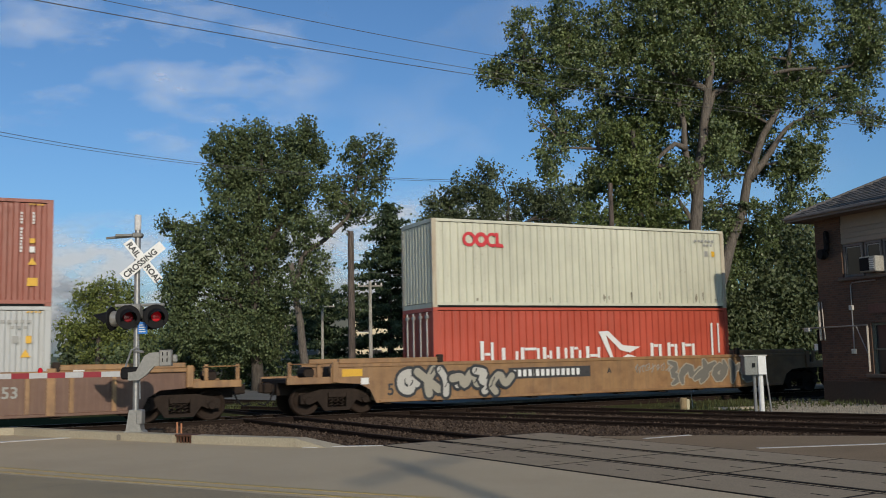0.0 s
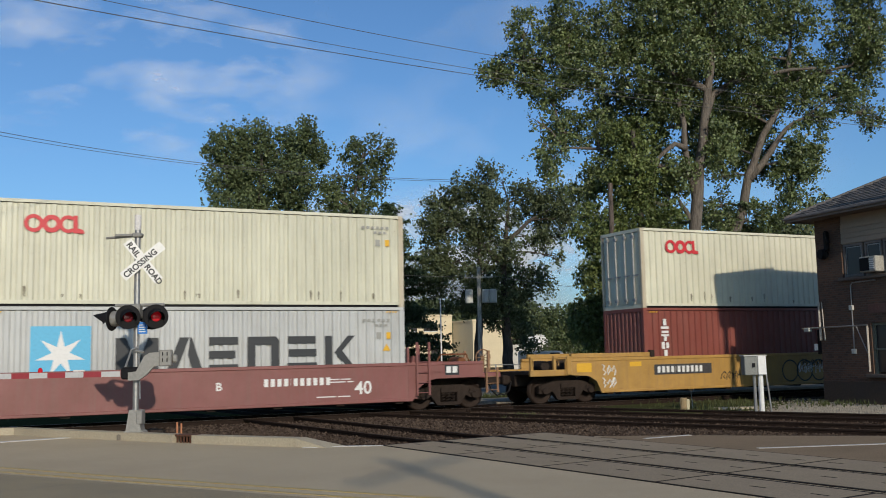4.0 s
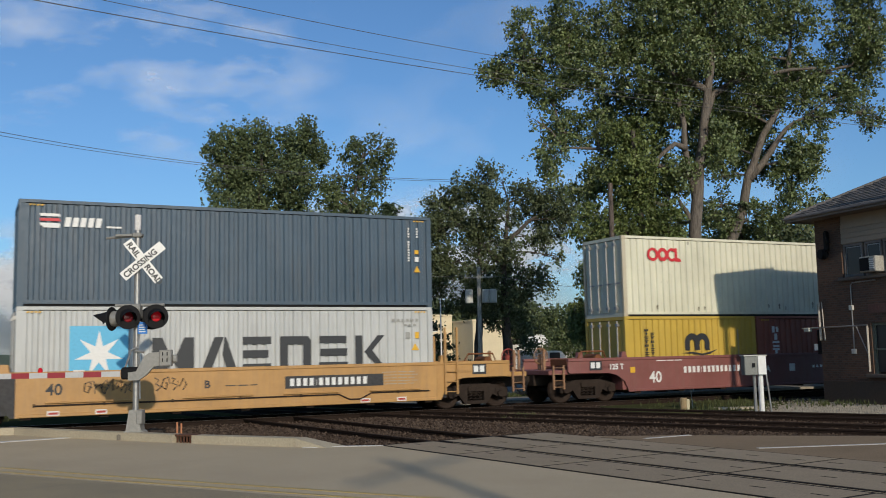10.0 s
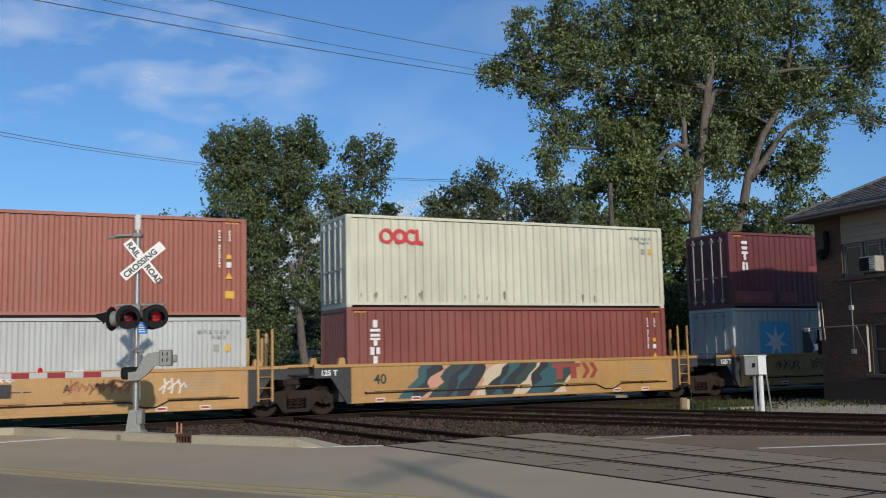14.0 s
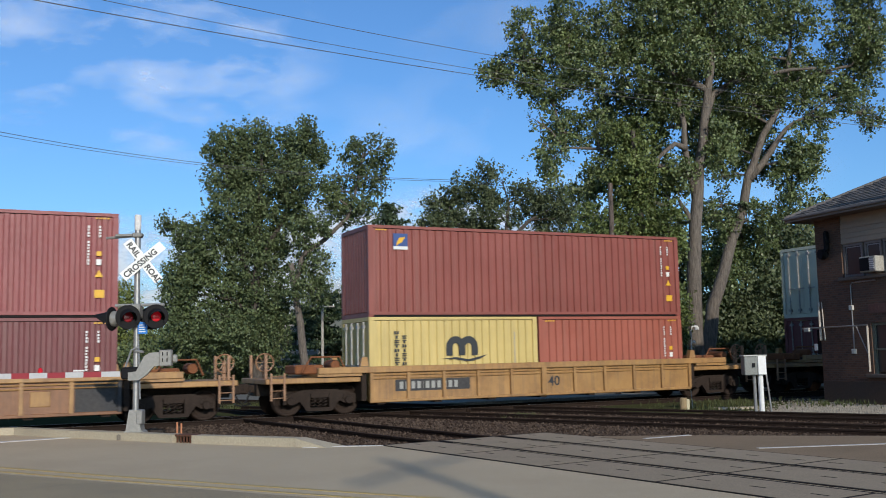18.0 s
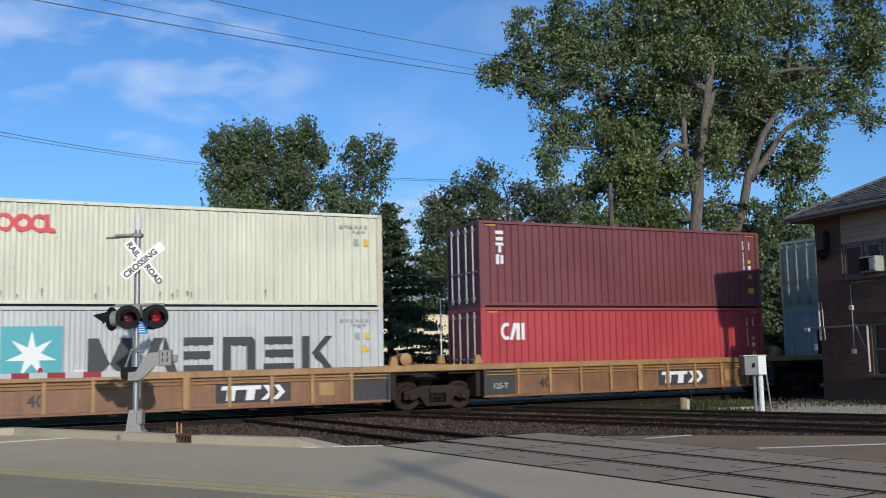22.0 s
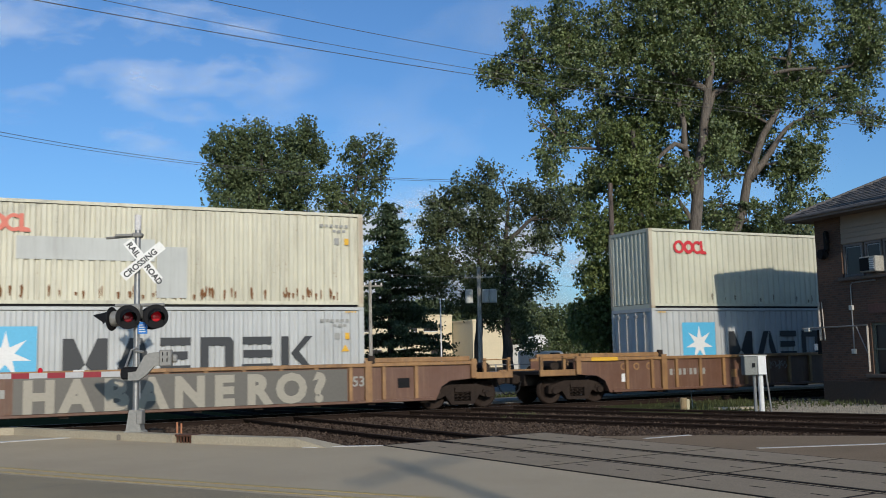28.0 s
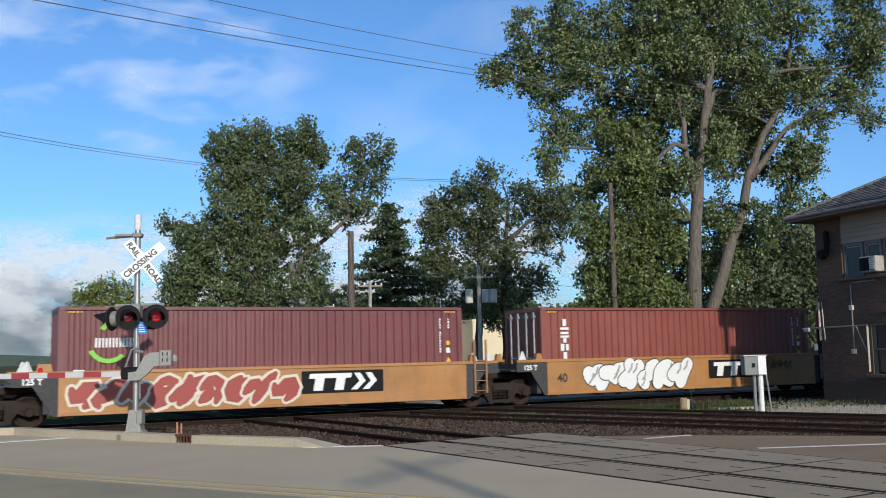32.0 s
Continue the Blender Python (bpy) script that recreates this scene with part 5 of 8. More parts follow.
# oak in the middle distance
tree("spreading dark oak with gaps of sky", 39.2, 41.0,
     [([(0.8, 0), (0.72, 5.9), (0.6, 9.2), (0.9, 11.6), (1.2, 14.5)], 0.5, 0.12), ([(-1.8, 0), (-1.4, 6.0), (-1.3, 10.7), (-0.9, 14.5)], 0.42, 0.1), ([(0.87, 11.1), (3.0, 13.0), (5.2, 14.1)], 0.25, 0.06), ([(0.6, 9.2), (-1.7, 11.6), (-4.0, 13.6)], 0.25, 0.06)],
     [(-3.0, 15.5, 1.2, 1.4), (-4.5, 13.9, 1.9, 1.4), (-0.7, 15.9, 1.2, 1.65), (0.6, 16.9, 0.85, 0.75), (0.7, 14.9, 1.4, 1.2), (-1.2, 13.6, 2.1, 1.4), (2.6, 14.9, 1.65, 1.4), (5.2, 14.4, 2.1, 1.65), (6.4, 12.8, 1.2, 1.4), (2.6, 13.0, 1.9, 1.2), (-2.6, 12.2, 2.1, 1.4), (-5.2, 12.2, 1.2, 1.2), (-3.6, 10.0, 2.1, 1.3),
      (-0.3, 11.4, 1.9, 1.0), (3.9, 11.5, 1.65, 1.0), (5.1, 9.9, 0.5, 1.0), (-0.8, 9.0, 2.1, 1.4), (-2.8, 7.2, 2.8, 1.9), (-5.1, 8.4, 1.65, 2.1), (0.0, 6.7, 2.3, 1.9), (2.9, 7.5, 1.5, 1.4), (1.3, 9.7, 0.85, 1.4), (1.6, 4.4, 1.1, 1.2), (2.5, 3.0, 0.8, 1.0), (-0.2, 4.8, 0.9, 0.8)],
     LEAF_C, DARKBARK, 106, 0.2, 1.6, 0.15, 52, 16, -0.17)
tree("light green tree far beyond the crossing", 11.15, 71.3,
     [([(0, 0), (0.2, 4), (0.5, 8)], 0.3, 0.1)],
     [(-0.7, 8.9, 1.2, 0.9), (0.7, 9.2, 1.0, 1.0), (2.1, 8.6, 1.2, 1.1), (-1.2, 7.3, 1.2, 1.2), (1.0, 6.4, 1.9, 1.65), (3.0, 6.9, 1.1, 1.65), (-2.3, 4.8, 1.4, 1.2), (0.0, 3.7, 2.5, 1.9), (2.7, 3.6, 1.9, 2.2), (5.0, 3.4, 1.9, 2.0)],
     LEAF_E, DARKBARK, 107, 0.22, 1.7, 0.2, 40, 15, -0.25)
tree("broad green tree behind the brick building", 45.5, 15.6,
     [([(0, 0), (0.1, 4), (0.2, 9)], 0.35, 0.1)],
     [(-0.9, 5.3, 1.4, 1.4), (0.9, 5.7, 1.4, 1.4), (-1.6, 3.2, 1.4, 1.4), (0.2, 2.4, 1.6, 1.6), (-2.3, 1.4, 1.4, 1.2), (1.6, 1.2, 1.4, 1.2), (0.9, 8.2, 1.0, 1.0), (-3.0, 1.0, 1.2, 1.0), (2.2, 7.0, 1.2, 1.2), (1.9, 3.6, 1.5, 1.5), (-0.6, 1.0, 1.4, 1.0), (-2.9, 4.5, 1.0, 1.0)],
     LEAF_B, DARKBARK, 108, 0.16, 1.3, -0.3, 40, 15, -0.3)
tree("yellow-green tree top behind the brick building", 52.0, 20.0,
     [([(0, 0), (0.1, 5), (0.2, 10)], 0.3, 0.1)],
     [(-1.5, 9.6, 1.5, 1.5), (0.4, 10.2, 1.5, 1.4), (2.2, 9.0, 1.6, 1.6), (-0.6, 7.4, 1.9, 1.9), (1.8, 6.6, 2.0, 2.0), (-2.0, 5.2, 1.9, 1.9), (0.6, 4.4, 2.2, 2.2), (3.4, 5.2, 2.0, 2.0), (-2.6, 2.6, 2.0, 2.0), (1.6, 2.0, 2.2, 2.0)],
     LEAF_E, DARKBARK, 109, 0.2, 1.5, 0.1, 34, 14, -0.25)


def spruce(label, x, y, h, half, seed):
    t = thing("spruce_tree", label, "tree", pose(x, y, -0.25, 0, 0, -26))
    part("trunk", Mesh().tube([(0, 0, 0), (0.05, 0, h * 0.5), (0, 0, h)], [0.26, 0.16, 0.02], 8), DARKBARK, t)
    rs = np.random.RandomState(seed)
    cs, me = [], Mesh()
    z = 1.2
    while z < h - 0.15:
        f = 1 - z / h
        reach = half * (f ** 0.75) * 1.05
        n = 7 + int(5 * f)
        for k in range(n):
            a = 2 * math.pi * (k + rs.rand()) / n
            r = reach * (0.4 + 0.7 * rs.rand())
            z0 = z
            z = z0 + 0.2 * rs.normal()
            tip = np.array((math.cos(a) * r, math.sin(a) * r, z - rs.uniform(-0.04, 0.2) * r + 0.1))
            me.tube([(0, 0, z), tuple(tip * np.array((0.6, 0.6, 1)) + np.array((0, 0, -0.05))), tuple(tip)], [0.035, 0.025, 0.01], 4)
            m = int(70 * r + 20)
            u = rs.rand(m) ** 0.65
            pts = np.outer(u, tip - np.array((0, 0, z))) + np.array((0, 0, z)) + rs.normal(size=(m, 3)) * np.array((0.22, 0.22, 0.09)) * (0.5 + u[:, None])
            pts[:, 2] -= 0.1 * rs.rand(m)
            cs.append(pts)
            z = z0
        z += 0.45 + 0.5 * f
    tagged(part("branch_work", me, DARKBARK, t), kind="stuff")
    c = np.concatenate(cs)
    put("crown", leaf_mesh("needles", c, 0.22 * (0.7 + 0.6 * rs.rand(len(c))), seed, 0.3), LEAF_D, t)


spruce("dark blue-green spruce with drooping tiers", 30.3, 42.8, 14.3, 6.8, 201)
spruce("smaller spruce beside the pale pole", 26.0, 47.0, 8.5, 4.2, 202)


# -- far woods closing the horizon --
def far_woods():
    rs = np.random.RandomState(77)
    cl = []
    for k in range(150):
        a = radians(5 + 51 * (k + rs.rand()) / 150)
        d = 168 + 50 * rs.rand()
        top = 7.5 + 5.0 * noise.noise((k * 0.13, 0, 0)) + 4 * rs.rand()
        if a < radians(14):
            top *= 0.55
        for z in np.arange(1.0, top, 2.4):
            cl.append((math.sin(a) * d, -29 + math.cos(a) * d, z, 2.4))
    c, s = leafy(cl, 9, 0.75, 78, 1.0, 0.9, 1.0, 10)
    tagged(put("far_woods", leaf_mesh("far_woods", c, s, 79), LEAF_C), "distant dark green woods along the horizon", "woods", kind="stuff")
    me = Mesh()
    n = 60
    vs = []
    for i in range(n + 1):
        a = radians(-40 + 110 * i / n)
        h = 6 + 5 * noise.noise((i * 0.21, 3, 0))
        for z in (-1, h):
            vs.append((math.sin(a) * 700, -29 + math.cos(a) * 700, z))
    me.add(vs, [(2 * i, 2 * i + 2, 2 * i + 3, 2 * i + 1) for i in range(n)])
    tagged(part("backdrop", me, surface("far_hill", (0.0488, 0.0691, 0.0609), 1.0, coarse=0.02, fine=0.2, vary=0.3)), "hazy wooded ridge on the horizon", "hills", kind="structure")


far_woods()
# undergrowth behind the train
def hedge(label, x0, y0, x1, y1, n, h, leaf, seed):
    rs = np.random.RandomState(seed)
    cl = []
    for k in range(n):
        f = (k + rs.rand()) / n
        for z in np.arange(0.4, h * (0.6 + 0.5 * rs.rand()), 1.0):
            cl.append((x0 + (x1 - x0) * f, y0 + (y1 - y0) * f + rs.normal() * 0.7, z - 0.2, 0.9))
    c, s = leafy(cl, 11, 0.2, seed, 1.0, 0.35)
    tagged(put("shrubbery", leaf_mesh("shrubbery", c, s, seed), leaf), label, "shrubs", kind="stuff")


hedge("dark shrubs behind the maple", 8.0, 34.0, 17.0, 30.0, 9, 3.0, LEAF_B, 301)
hedge("dark shrubs under the great trees", 29.5, 12.0, 50.0, 10.0, 16, 4.2, LEAF_C, 302)
hedge("tall dark thicket behind the cottonwoods", 34.0, 12.5, 52.0, 9.5, 17, 8.2, LEAF_C, 305)
hedge("light green bushes beyond the lot", 49.5, 50.5, 58.5, 47.5, 12, 6.2, LEAF_B, 304)
hedge("dark shrubs under the spruce", 27.0, 50.0, 36.0, 46.0, 7, 2.4, LEAF_D, 303)

# ---- clouds: thin sheets far off, drifting slowly ----
CLOUDS = []


def cloud_mat(name, scale, lo, hi, dens, stretch, tone_=(0.77, 0.77, 0.79)):
    m, nt, b = node_mat(name, 1.0)
    b.inputs["Base Color"].default_value = (0.9, 0.9, 0.9, 1)
    b.inputs["Specular IOR Level"].default_value = 0.0
    v = coords(nt, stretch)
    f = noise_of(nt, v, scale, 9, 0.58)
    uv = nt.nodes.new("ShaderNodeTexCoord")
    g = nt.nodes.new("ShaderNodeTexGradient")
    g.gradient_type = "SPHERICAL"
    mp = nt.nodes.new("ShaderNodeMapping")
    mp.inputs["Location"].default_value = (-1, -1, 0)
    mp.inputs["Scale"].default_value = (2, 2, 0)
    nt.links.new(uv.outputs["Generated"], mp.inputs["Vector"])
    nt.links.new(mp.outputs[0], g.inputs[0])
    mul = nt.nodes.new("ShaderNodeMath")
    mul.operation = "MULTIPLY"
    nt.links.new(ramp_of(nt, f, lo, hi, 0, dens), mul.inputs[0])
    nt.links.new(ramp_of(nt, g.outputs["Fac"], 0.0, 0.45), mul.inputs[1])
    df = nt.nodes.new("ShaderNodeBsdfDiffuse")
    df.inputs["Color"].default_value = (*tone_, 1)
    tr = nt.nodes.new("ShaderNodeBsdfTransparent")
    mx = nt.nodes.new("ShaderNodeMixShader")
    nt.links.new(mul.outputs[0], mx.inputs[0])
    nt.links.new(tr.outputs[0], mx.inputs[1])
    nt.links.new(df.outputs[0], mx.inputs[2])
    nt.links.new(mx.outputs[0], nt.nodes["Material Output"].inputs["Surface"])
    return m


def cloud(label, az, el, dist, w, h, mat, drift):
    """A gently bowed sheet facing the viewer; az and el in degrees."""
    me = Mesh()
    nx, nz = 12, 6
    vs = [(w * (i / nx - 0.5), 60 * math.cos(3 * i / nx) + 40 * math.sin(4 * j / nz), h * (j / nz - 0.5)) for j in range(nz + 1) for i in range(nx + 1)]
    me.add(vs, [(j * (nx + 1) + i, j * (nx + 1) + i + 1, (j + 1) * (nx + 1) + i + 1, (j + 1) * (nx + 1) + i) for j in range(nz) for i in range(nx)])
    me = me.data("cloud", True)
    for p in me.vertices:
        p.co = (p.co.x, p.co.z, p.co.y)
    a, e = radians(az), radians(el)
    c = EYE + Vector((math.sin(a) * math.cos(e), math.cos(a) * math.cos(e), math.sin(e))) * dist
    ob = put("cloud", me, mat)
    m = Matrix.Translation(c) @ (EYE - c).to_track_quat("Z", "Y").to_matrix().to_4x4()
    ob.matrix_basis = m
    tagged(ob, label, "cloud", "drifting clouds", "stuff")
    right = m.to_3x3() @ Vector((1, 0, 0))
    CLOUDS.append((ob, m, right * drift))


WISP = cloud_mat("wispy_cloud", 0.0024, 0.46, 0.78, 0.5, (1, 2.6, 1))
PUFF = cloud_mat("low_cloud", 0.0036, 0.38, 0.58, 0.85, (1, 2.0, 1), (0.46, 0.475, 0.5))
THIN = cloud_mat("thin_cloud", 0.0013, 0.48, 0.8, 0.22, (1, 2.0, 1))
cloud("wisps of white cloud high over the crossing", 9, 17, 3600, 1500, 900, WISP, -95)
cloud("low bank of white and grey cloud near the horizon", 11, 4.4, 4200, 2500, 620, PUFF, -70)
cloud("thin veil of cloud behind the trees", 33, 11, 4300, 2600, 1300, THIN, -80)
cloud("faint high streaks of cloud", 30, 21, 3800, 1500, 600, THIN, -90)
cloud("bright white haze low behind the trees", 26, 6.5, 4450, 2300, 560, PUFF, -70)
BANK = cloud_mat("grey_cloud_bank", 0.0042, 0.3, 0.48, 0.92, (1, 1.6, 1), (0.4, 0.42, 0.45))
cloud("grey-white cumulus bank low on the horizon", 2, 2.6, 4600, 1500, 560, BANK, -60)
cloud("grey-white cumulus bank behind the trees", 24, 2.4, 4700, 1900, 520, BANK, -60)
# ---- the train: well cars and boxes ----
NEAR = -1.219
BOXW = 2.438
LONG, SHORT = 12.192, 6.058
HIGH, STD = 2.896, 2.591
FLOOR = 0.36


def corrugated(length, height, depth=0.046, pitch=0.279):
    """A pressed side panel, running along x, outer face at y = 0, inner side filled back."""
    n = int(round(length / pitch))
    p = length / n
    prof = []
    for i in range(n):
        x = i * p
        prof += [(x, 0), (x + p * 0.42, 0), (x + p * 0.52, depth), (x + p * 0.9, depth)]
    prof.append((length, 0))
    me = Mesh()
    k = len(prof)
    vs = [(x, y, 0) for x, y in prof] + [(x, y, height) for x, y in prof]
    return me.add(vs, [(i, i + 1, k + i + 1, k + i) for i in range(k - 1)])


def box_parts(body, length, height, mat, frame, doors, door_mat):
    """The frame, panels, roof and door end of one shipping box; origin at its near lower left corner."""
    W = BOXW
    c = 0.16
    side = shared(("side_panel", length, height), lambda: corrugated(length - 0.3, height - 0.28))
    put("side_panel", side, mat, body, (0.15, 0.012, 0.17))
    put("side_panel", side, mat, body, (length - 0.15, W - 0.012, 0.17), rot=(0, 0, 180))
    roof = shared(("roof", length), lambda: corrugated(length - 0.1, W - 0.1, 0.02, 0.36))
    put("roof", roof, mat, body, (0.05, W - 0.05, height - 0.035), rot=(90, 0, 0))
    end = shared(("end_wall", height), lambda: corrugated(W - 0.3, height - 0.28, 0.045, 0.25))
    put("end_wall", end, mat, body, (length - 0.012, 0.15, 0.17), rot=(0, 0, 90))
    if doors:
        leaf = shared(("door", height), lambda: Mesh().box(0, 0, 0, 0.05, (W - 0.32) / 2, height - 0.3).box(-0.012, 0.08, 0.25, 0.0, (W - 0.32) / 2 - 0.08, height * 0.28).box(-0.012, 0.08, height * 0.32, 0.0, (W - 0.32) / 2 - 0.08, height * 0.58).box(-0.012, 0.08, height * 0.62, 0.0, (W - 0.32) / 2 - 0.08, height - 0.55))
        rod = shared(("lock_rod", height), lambda: Mesh().tube([(0, 0, 0.02), (0, 0, height - 0.3)], 0.026, 6).box(-0.02, -0.3, height * 0.35, 0.0, 0.05, height * 0.35 + 0.05).box(-0.04, -0.07, 0.1, 0.04, 0.07, 0.2).box(-0.04, -0.07, height - 0.5, 0.04, 0.07, height - 0.4))
        for k in range(2):
            d = put("door", leaf, door_mat, body, (0.03, 0.16 + k * (W - 0.32) / 2, 0.16))
            for q in (0.28, 0.78):
                put("lock_rod", rod, GALV, d, (-0.05, q, 0), "zinc-plated lock rod")
    else:
        put("end_wall", end, mat, body, (0.012, W - 0.15, 0.17), rot=(0, 0, -90))
    post = shared(("corner_post", height), lambda: Mesh().box(0, 0, 0.11, c, 0.13, height - 0.11))
    trail = shared(("top_rail", length), lambda: Mesh().box(c, 0, -0.09, length - c, 0.07, 0))
    brail = shared(("bottom_rail", length), lambda: Mesh().box(c, 0.012, 0.075, length - c, 0.06, 0.17))
    etop = shared("end_rail", lambda: Mesh().box(0, 0.13, -0.12, 0.1, W - 0.13, 0))
    ebot = shared("end_sill", lambda: Mesh().box(0, 0.13, 0, 0.1, W - 0.13, 0.15))
    cast = shared("corner_casting", lambda: Mesh().box(0, 0, 0, 0.178, 0.162, 0.118, 0.012))
    for y, f in ((0, 0), (W, 180)):
        for x in (0, length):
            far = x > 0
            put("corner_post", post, frame, body, (x - c if far else x, W - 0.13 if f else 0, 0))
            for z in (0, height - 0.118):
                put("corner_casting", cast, frame, body, (x - 0.178 if far else x, W - 0.162 if f else 0, z))
        put("top_rail", trail, mat, body, (0, W - 0.07 if f else 0, height))
        put("bottom_rail", brail, mat, body, (0, W - 0.06 if f else 0, 0))
    for x in (0, length - 0.1):
        put("end_rail", etop, mat, body, (x, 0, height))
        put("end_sill", ebot, mat, body, (x, 0, 0))
    put("underside", shared(("underside", length), lambda: Mesh().box(0.1, 0.06, 0.02, length - 0.1, W - 0.06, 0.1)), BLACK, body)


# -- markings: plain shapes on the near side, as parts --
def mark(name, poly, mat, parent, x, z, y=-0.006, label=""):
    return part(name, Mesh().prism(poly, 0, 0.004), mat, parent, label, (x, y, z))


def rect(w, h, x=0.0, z=0.0, lean=0.0):
    return [(x, z), (x + w, z), (x + w + lean * h, z + h), (x + lean * h, z + h)]


def ring_mesh(r, t, squash=1.0, a0=0.0, a1=360.0, n=24):
    me = Mesh()
    full = a1 - a0 >= 359.9
    k = n if full else n + 1
    vs = []
    for i in range(k):
        w = radians(a0 + (a1 - a0) * i / n)
        for rr in (r, r - t):
            vs += [(rr * math.cos(w) * squash, 0, rr * math.sin(w)), (rr * math.cos(w) * squash, 0.004, rr * math.sin(w))]
    fs = []
    for i in range(n):
        a, b = 4 * i, 4 * ((i + 1) % k)
        fs += [(a, b, b + 2, a + 2), (a + 1, a + 3, b + 3, b + 1), (a, a + 1, b + 1, b), (a + 2, b + 2, b + 3, a + 3)]
    return me.add(vs, fs)


def ring(name, r, t, mat, parent, x, z, squash=1.0, a0=0.0, a1=360.0, y=-0.006):
    return part(name, ring_mesh(r, t, squash, a0, a1), mat, parent, "", (x, y, z))


def fine_marks(ob):
    """Rows of small marks too fine to pick apart."""
    return tagged(ob, kind="stuff")


def bars(name, mat, parent, x, z, widths, h, gap, y=-0.006, lean=0.0):
    """A row of plain upright bars, one mesh, in place of a line of writing."""
    me = Mesh()
    for w in widths:
        me.prism(rect(w, h, x, z, lean), y, y + 0.004)
        x += w + gap
    return fine_marks(part(name, me, mat, parent))


CREAM = paint("cream_box_paint", (0.5241, 0.5159, 0.3981), 0.8, 0.34)
CREAMFRAME = paint("rusty_cream_frame", (0.46, 0.41, 0.3), 1.0, 0.85, grime=(0.22, 0.11, 0.05))
CREAM_BRIGHT = paint("bright_cream_paint", (0.6, 0.585, 0.45), 0.7, 0.25)
CREAM_DULL = paint("dull_cream_paint", (0.42, 0.405, 0.315), 0.8, 0.45)
CREAM_WORN = paint("cream_rusty_paint", (0.5363, 0.5119, 0.39), 1.0, 0.5)
BRICK = paint("brick_red_paint", (0.195, 0.0447, 0.0309), 0.3, 0.3)
ORANGE_RED = paint("orange_red_paint", (0.2681, 0.0691, 0.0406), 0.3, 0.3)
MAROON = paint("maroon_paint", (0.1259, 0.0244, 0.0276), 0.25, 0.3)
RUBY = paint("ruby_paint", (0.1991, 0.0366, 0.0374), 0.25, 0.3)
CRIMSON = paint("crimson_paint", (0.3412, 0.0284, 0.0341), 0.25, 0.25)
SILVER = paint("silver_grey_paint", (0.4144, 0.4266, 0.4144), 0.4, 0.25)
SCARLET = paint("scarlet_paint", (0.4062, 0.0569, 0.026), 0.25, 0.25)
TANGERINE = paint("tangerine_paint", (0.4469, 0.1097, 0.0528), 0.25, 0.25)
OCHRE = paint("mustard_paint", (0.455, 0.3088, 0.0447), 0.25, 0.25)
PALEYELLOW = paint("pale_yellow_paint", (0.4875, 0.3738, 0.13), 0.3, 0.25)
NAVY = paint("navy_paint", (0.0097, 0.0244, 0.0934), 0.25, 0.2)
SLATE = paint("slate_blue_paint", (0.0284, 0.0609, 0.0934), 0.3, 0.3)
BLUE = paint("bright_blue_paint", (0.0163, 0.1462, 0.3494), 0.2, 0.2)
PALEGREY = paint("pale_grey_paint", (0.4875, 0.5038, 0.4469), 0.6, 0.3)
RUSTFRAME = paint("rusted_corner_paint", (0.24, 0.125, 0.06), 0.95, 0.6, grime=(0.09, 0.045, 0.025))


def corner_dashes(body, length, height):
    """Slanting yellow height dashes under the top corners."""
    me = Mesh()
    for x in (0.25, length - 0.62):
        for k in range(4):
            me.prism(rect(0.055, 0.045, x + 0.1 * k, height - 0.17, 0.5), -0.006, -0.002)
    fine_marks(part("height_dashes", me, MY, body))


def id_marks(body, length, height, mat, plate=True):
    """Number columns, a warning triangle and a yellow plate near the far end; all as plain bars."""
    x = length - 0.82
    me = Mesh()
    for k in range(13):
        if k != 4:
            me.prism(rect((0.055, 0.04, 0.06)[k % 3], 0.06, x, height - 0.42 - 0.085 * k), -0.006, -0.002)
    for k in range(4):
        me.prism(rect((0.05, 0.06)[k % 2], 0.06, x + 0.3, height - 0.42 - 0.085 * k), -0.006, -0.002)
    fine_marks(part("number_column", me, mat, body))
    corner_dashes(body, length, height)
    mark("small_label", rect(0.13, 0.13), MY, body, x + 0.24, height - 1.2)
    mark("small_label", rect(0.13, 0.16), mat, body, x + 0.24, height - 1.45)
    mark("warning_triangle", [(0, 0), (0.22, 0), (0.11, 0.2)], MY, body, x + 0.2, height - 1.78)
    if plate:
        mark("yellow_plate", rect(0.26, 0.22), MY, body, x + 0.2, height - 2.35)


def faint_id(body, length, height):
    me = Mesh()
    for k in range(6):
        me.prism(rect(0.1, 0.09, length - 1.4 + 0.16 * k, height - 0.45), -0.006, -0.002)
    for k in range(3):
        me.prism(rect(0.1, 0.08, length - 1.0 + 0.16 * k, height - 0.6), -0.006, -0.002)
    me.prism(rect(0.16, 0.2, length - 0.95, height - 0.98), -0.006, -0.002)
    fine_marks(part("number_stencil", me, MG, body))
    mark("small_label", rect(0.14, 0.2), MY, body, length - 0.62, height - 0.98)


def logo_rings(body, height, mat, x=1.36):
    """Three round red shapes and a wedge in a row."""
    z = height - 0.65
    ring("round_mark", 0.245, 0.1, mat, body, x, z, 1.0)
    ring("round_mark", 0.245, 0.13, mat, body, x + 0.45, z, 1.0)
    ring("round_mark", 0.245, 0.1, mat, body, x + 0.87, z, 0.95, 45, 315)
    mark("wedge_mark", [(0, 0), (0.3, 0), (0.26, 0.1), (0.12, 0.14), (0.11, 0.49), (0, 0.49)], mat, body, x + 1.0, z - 0.245)


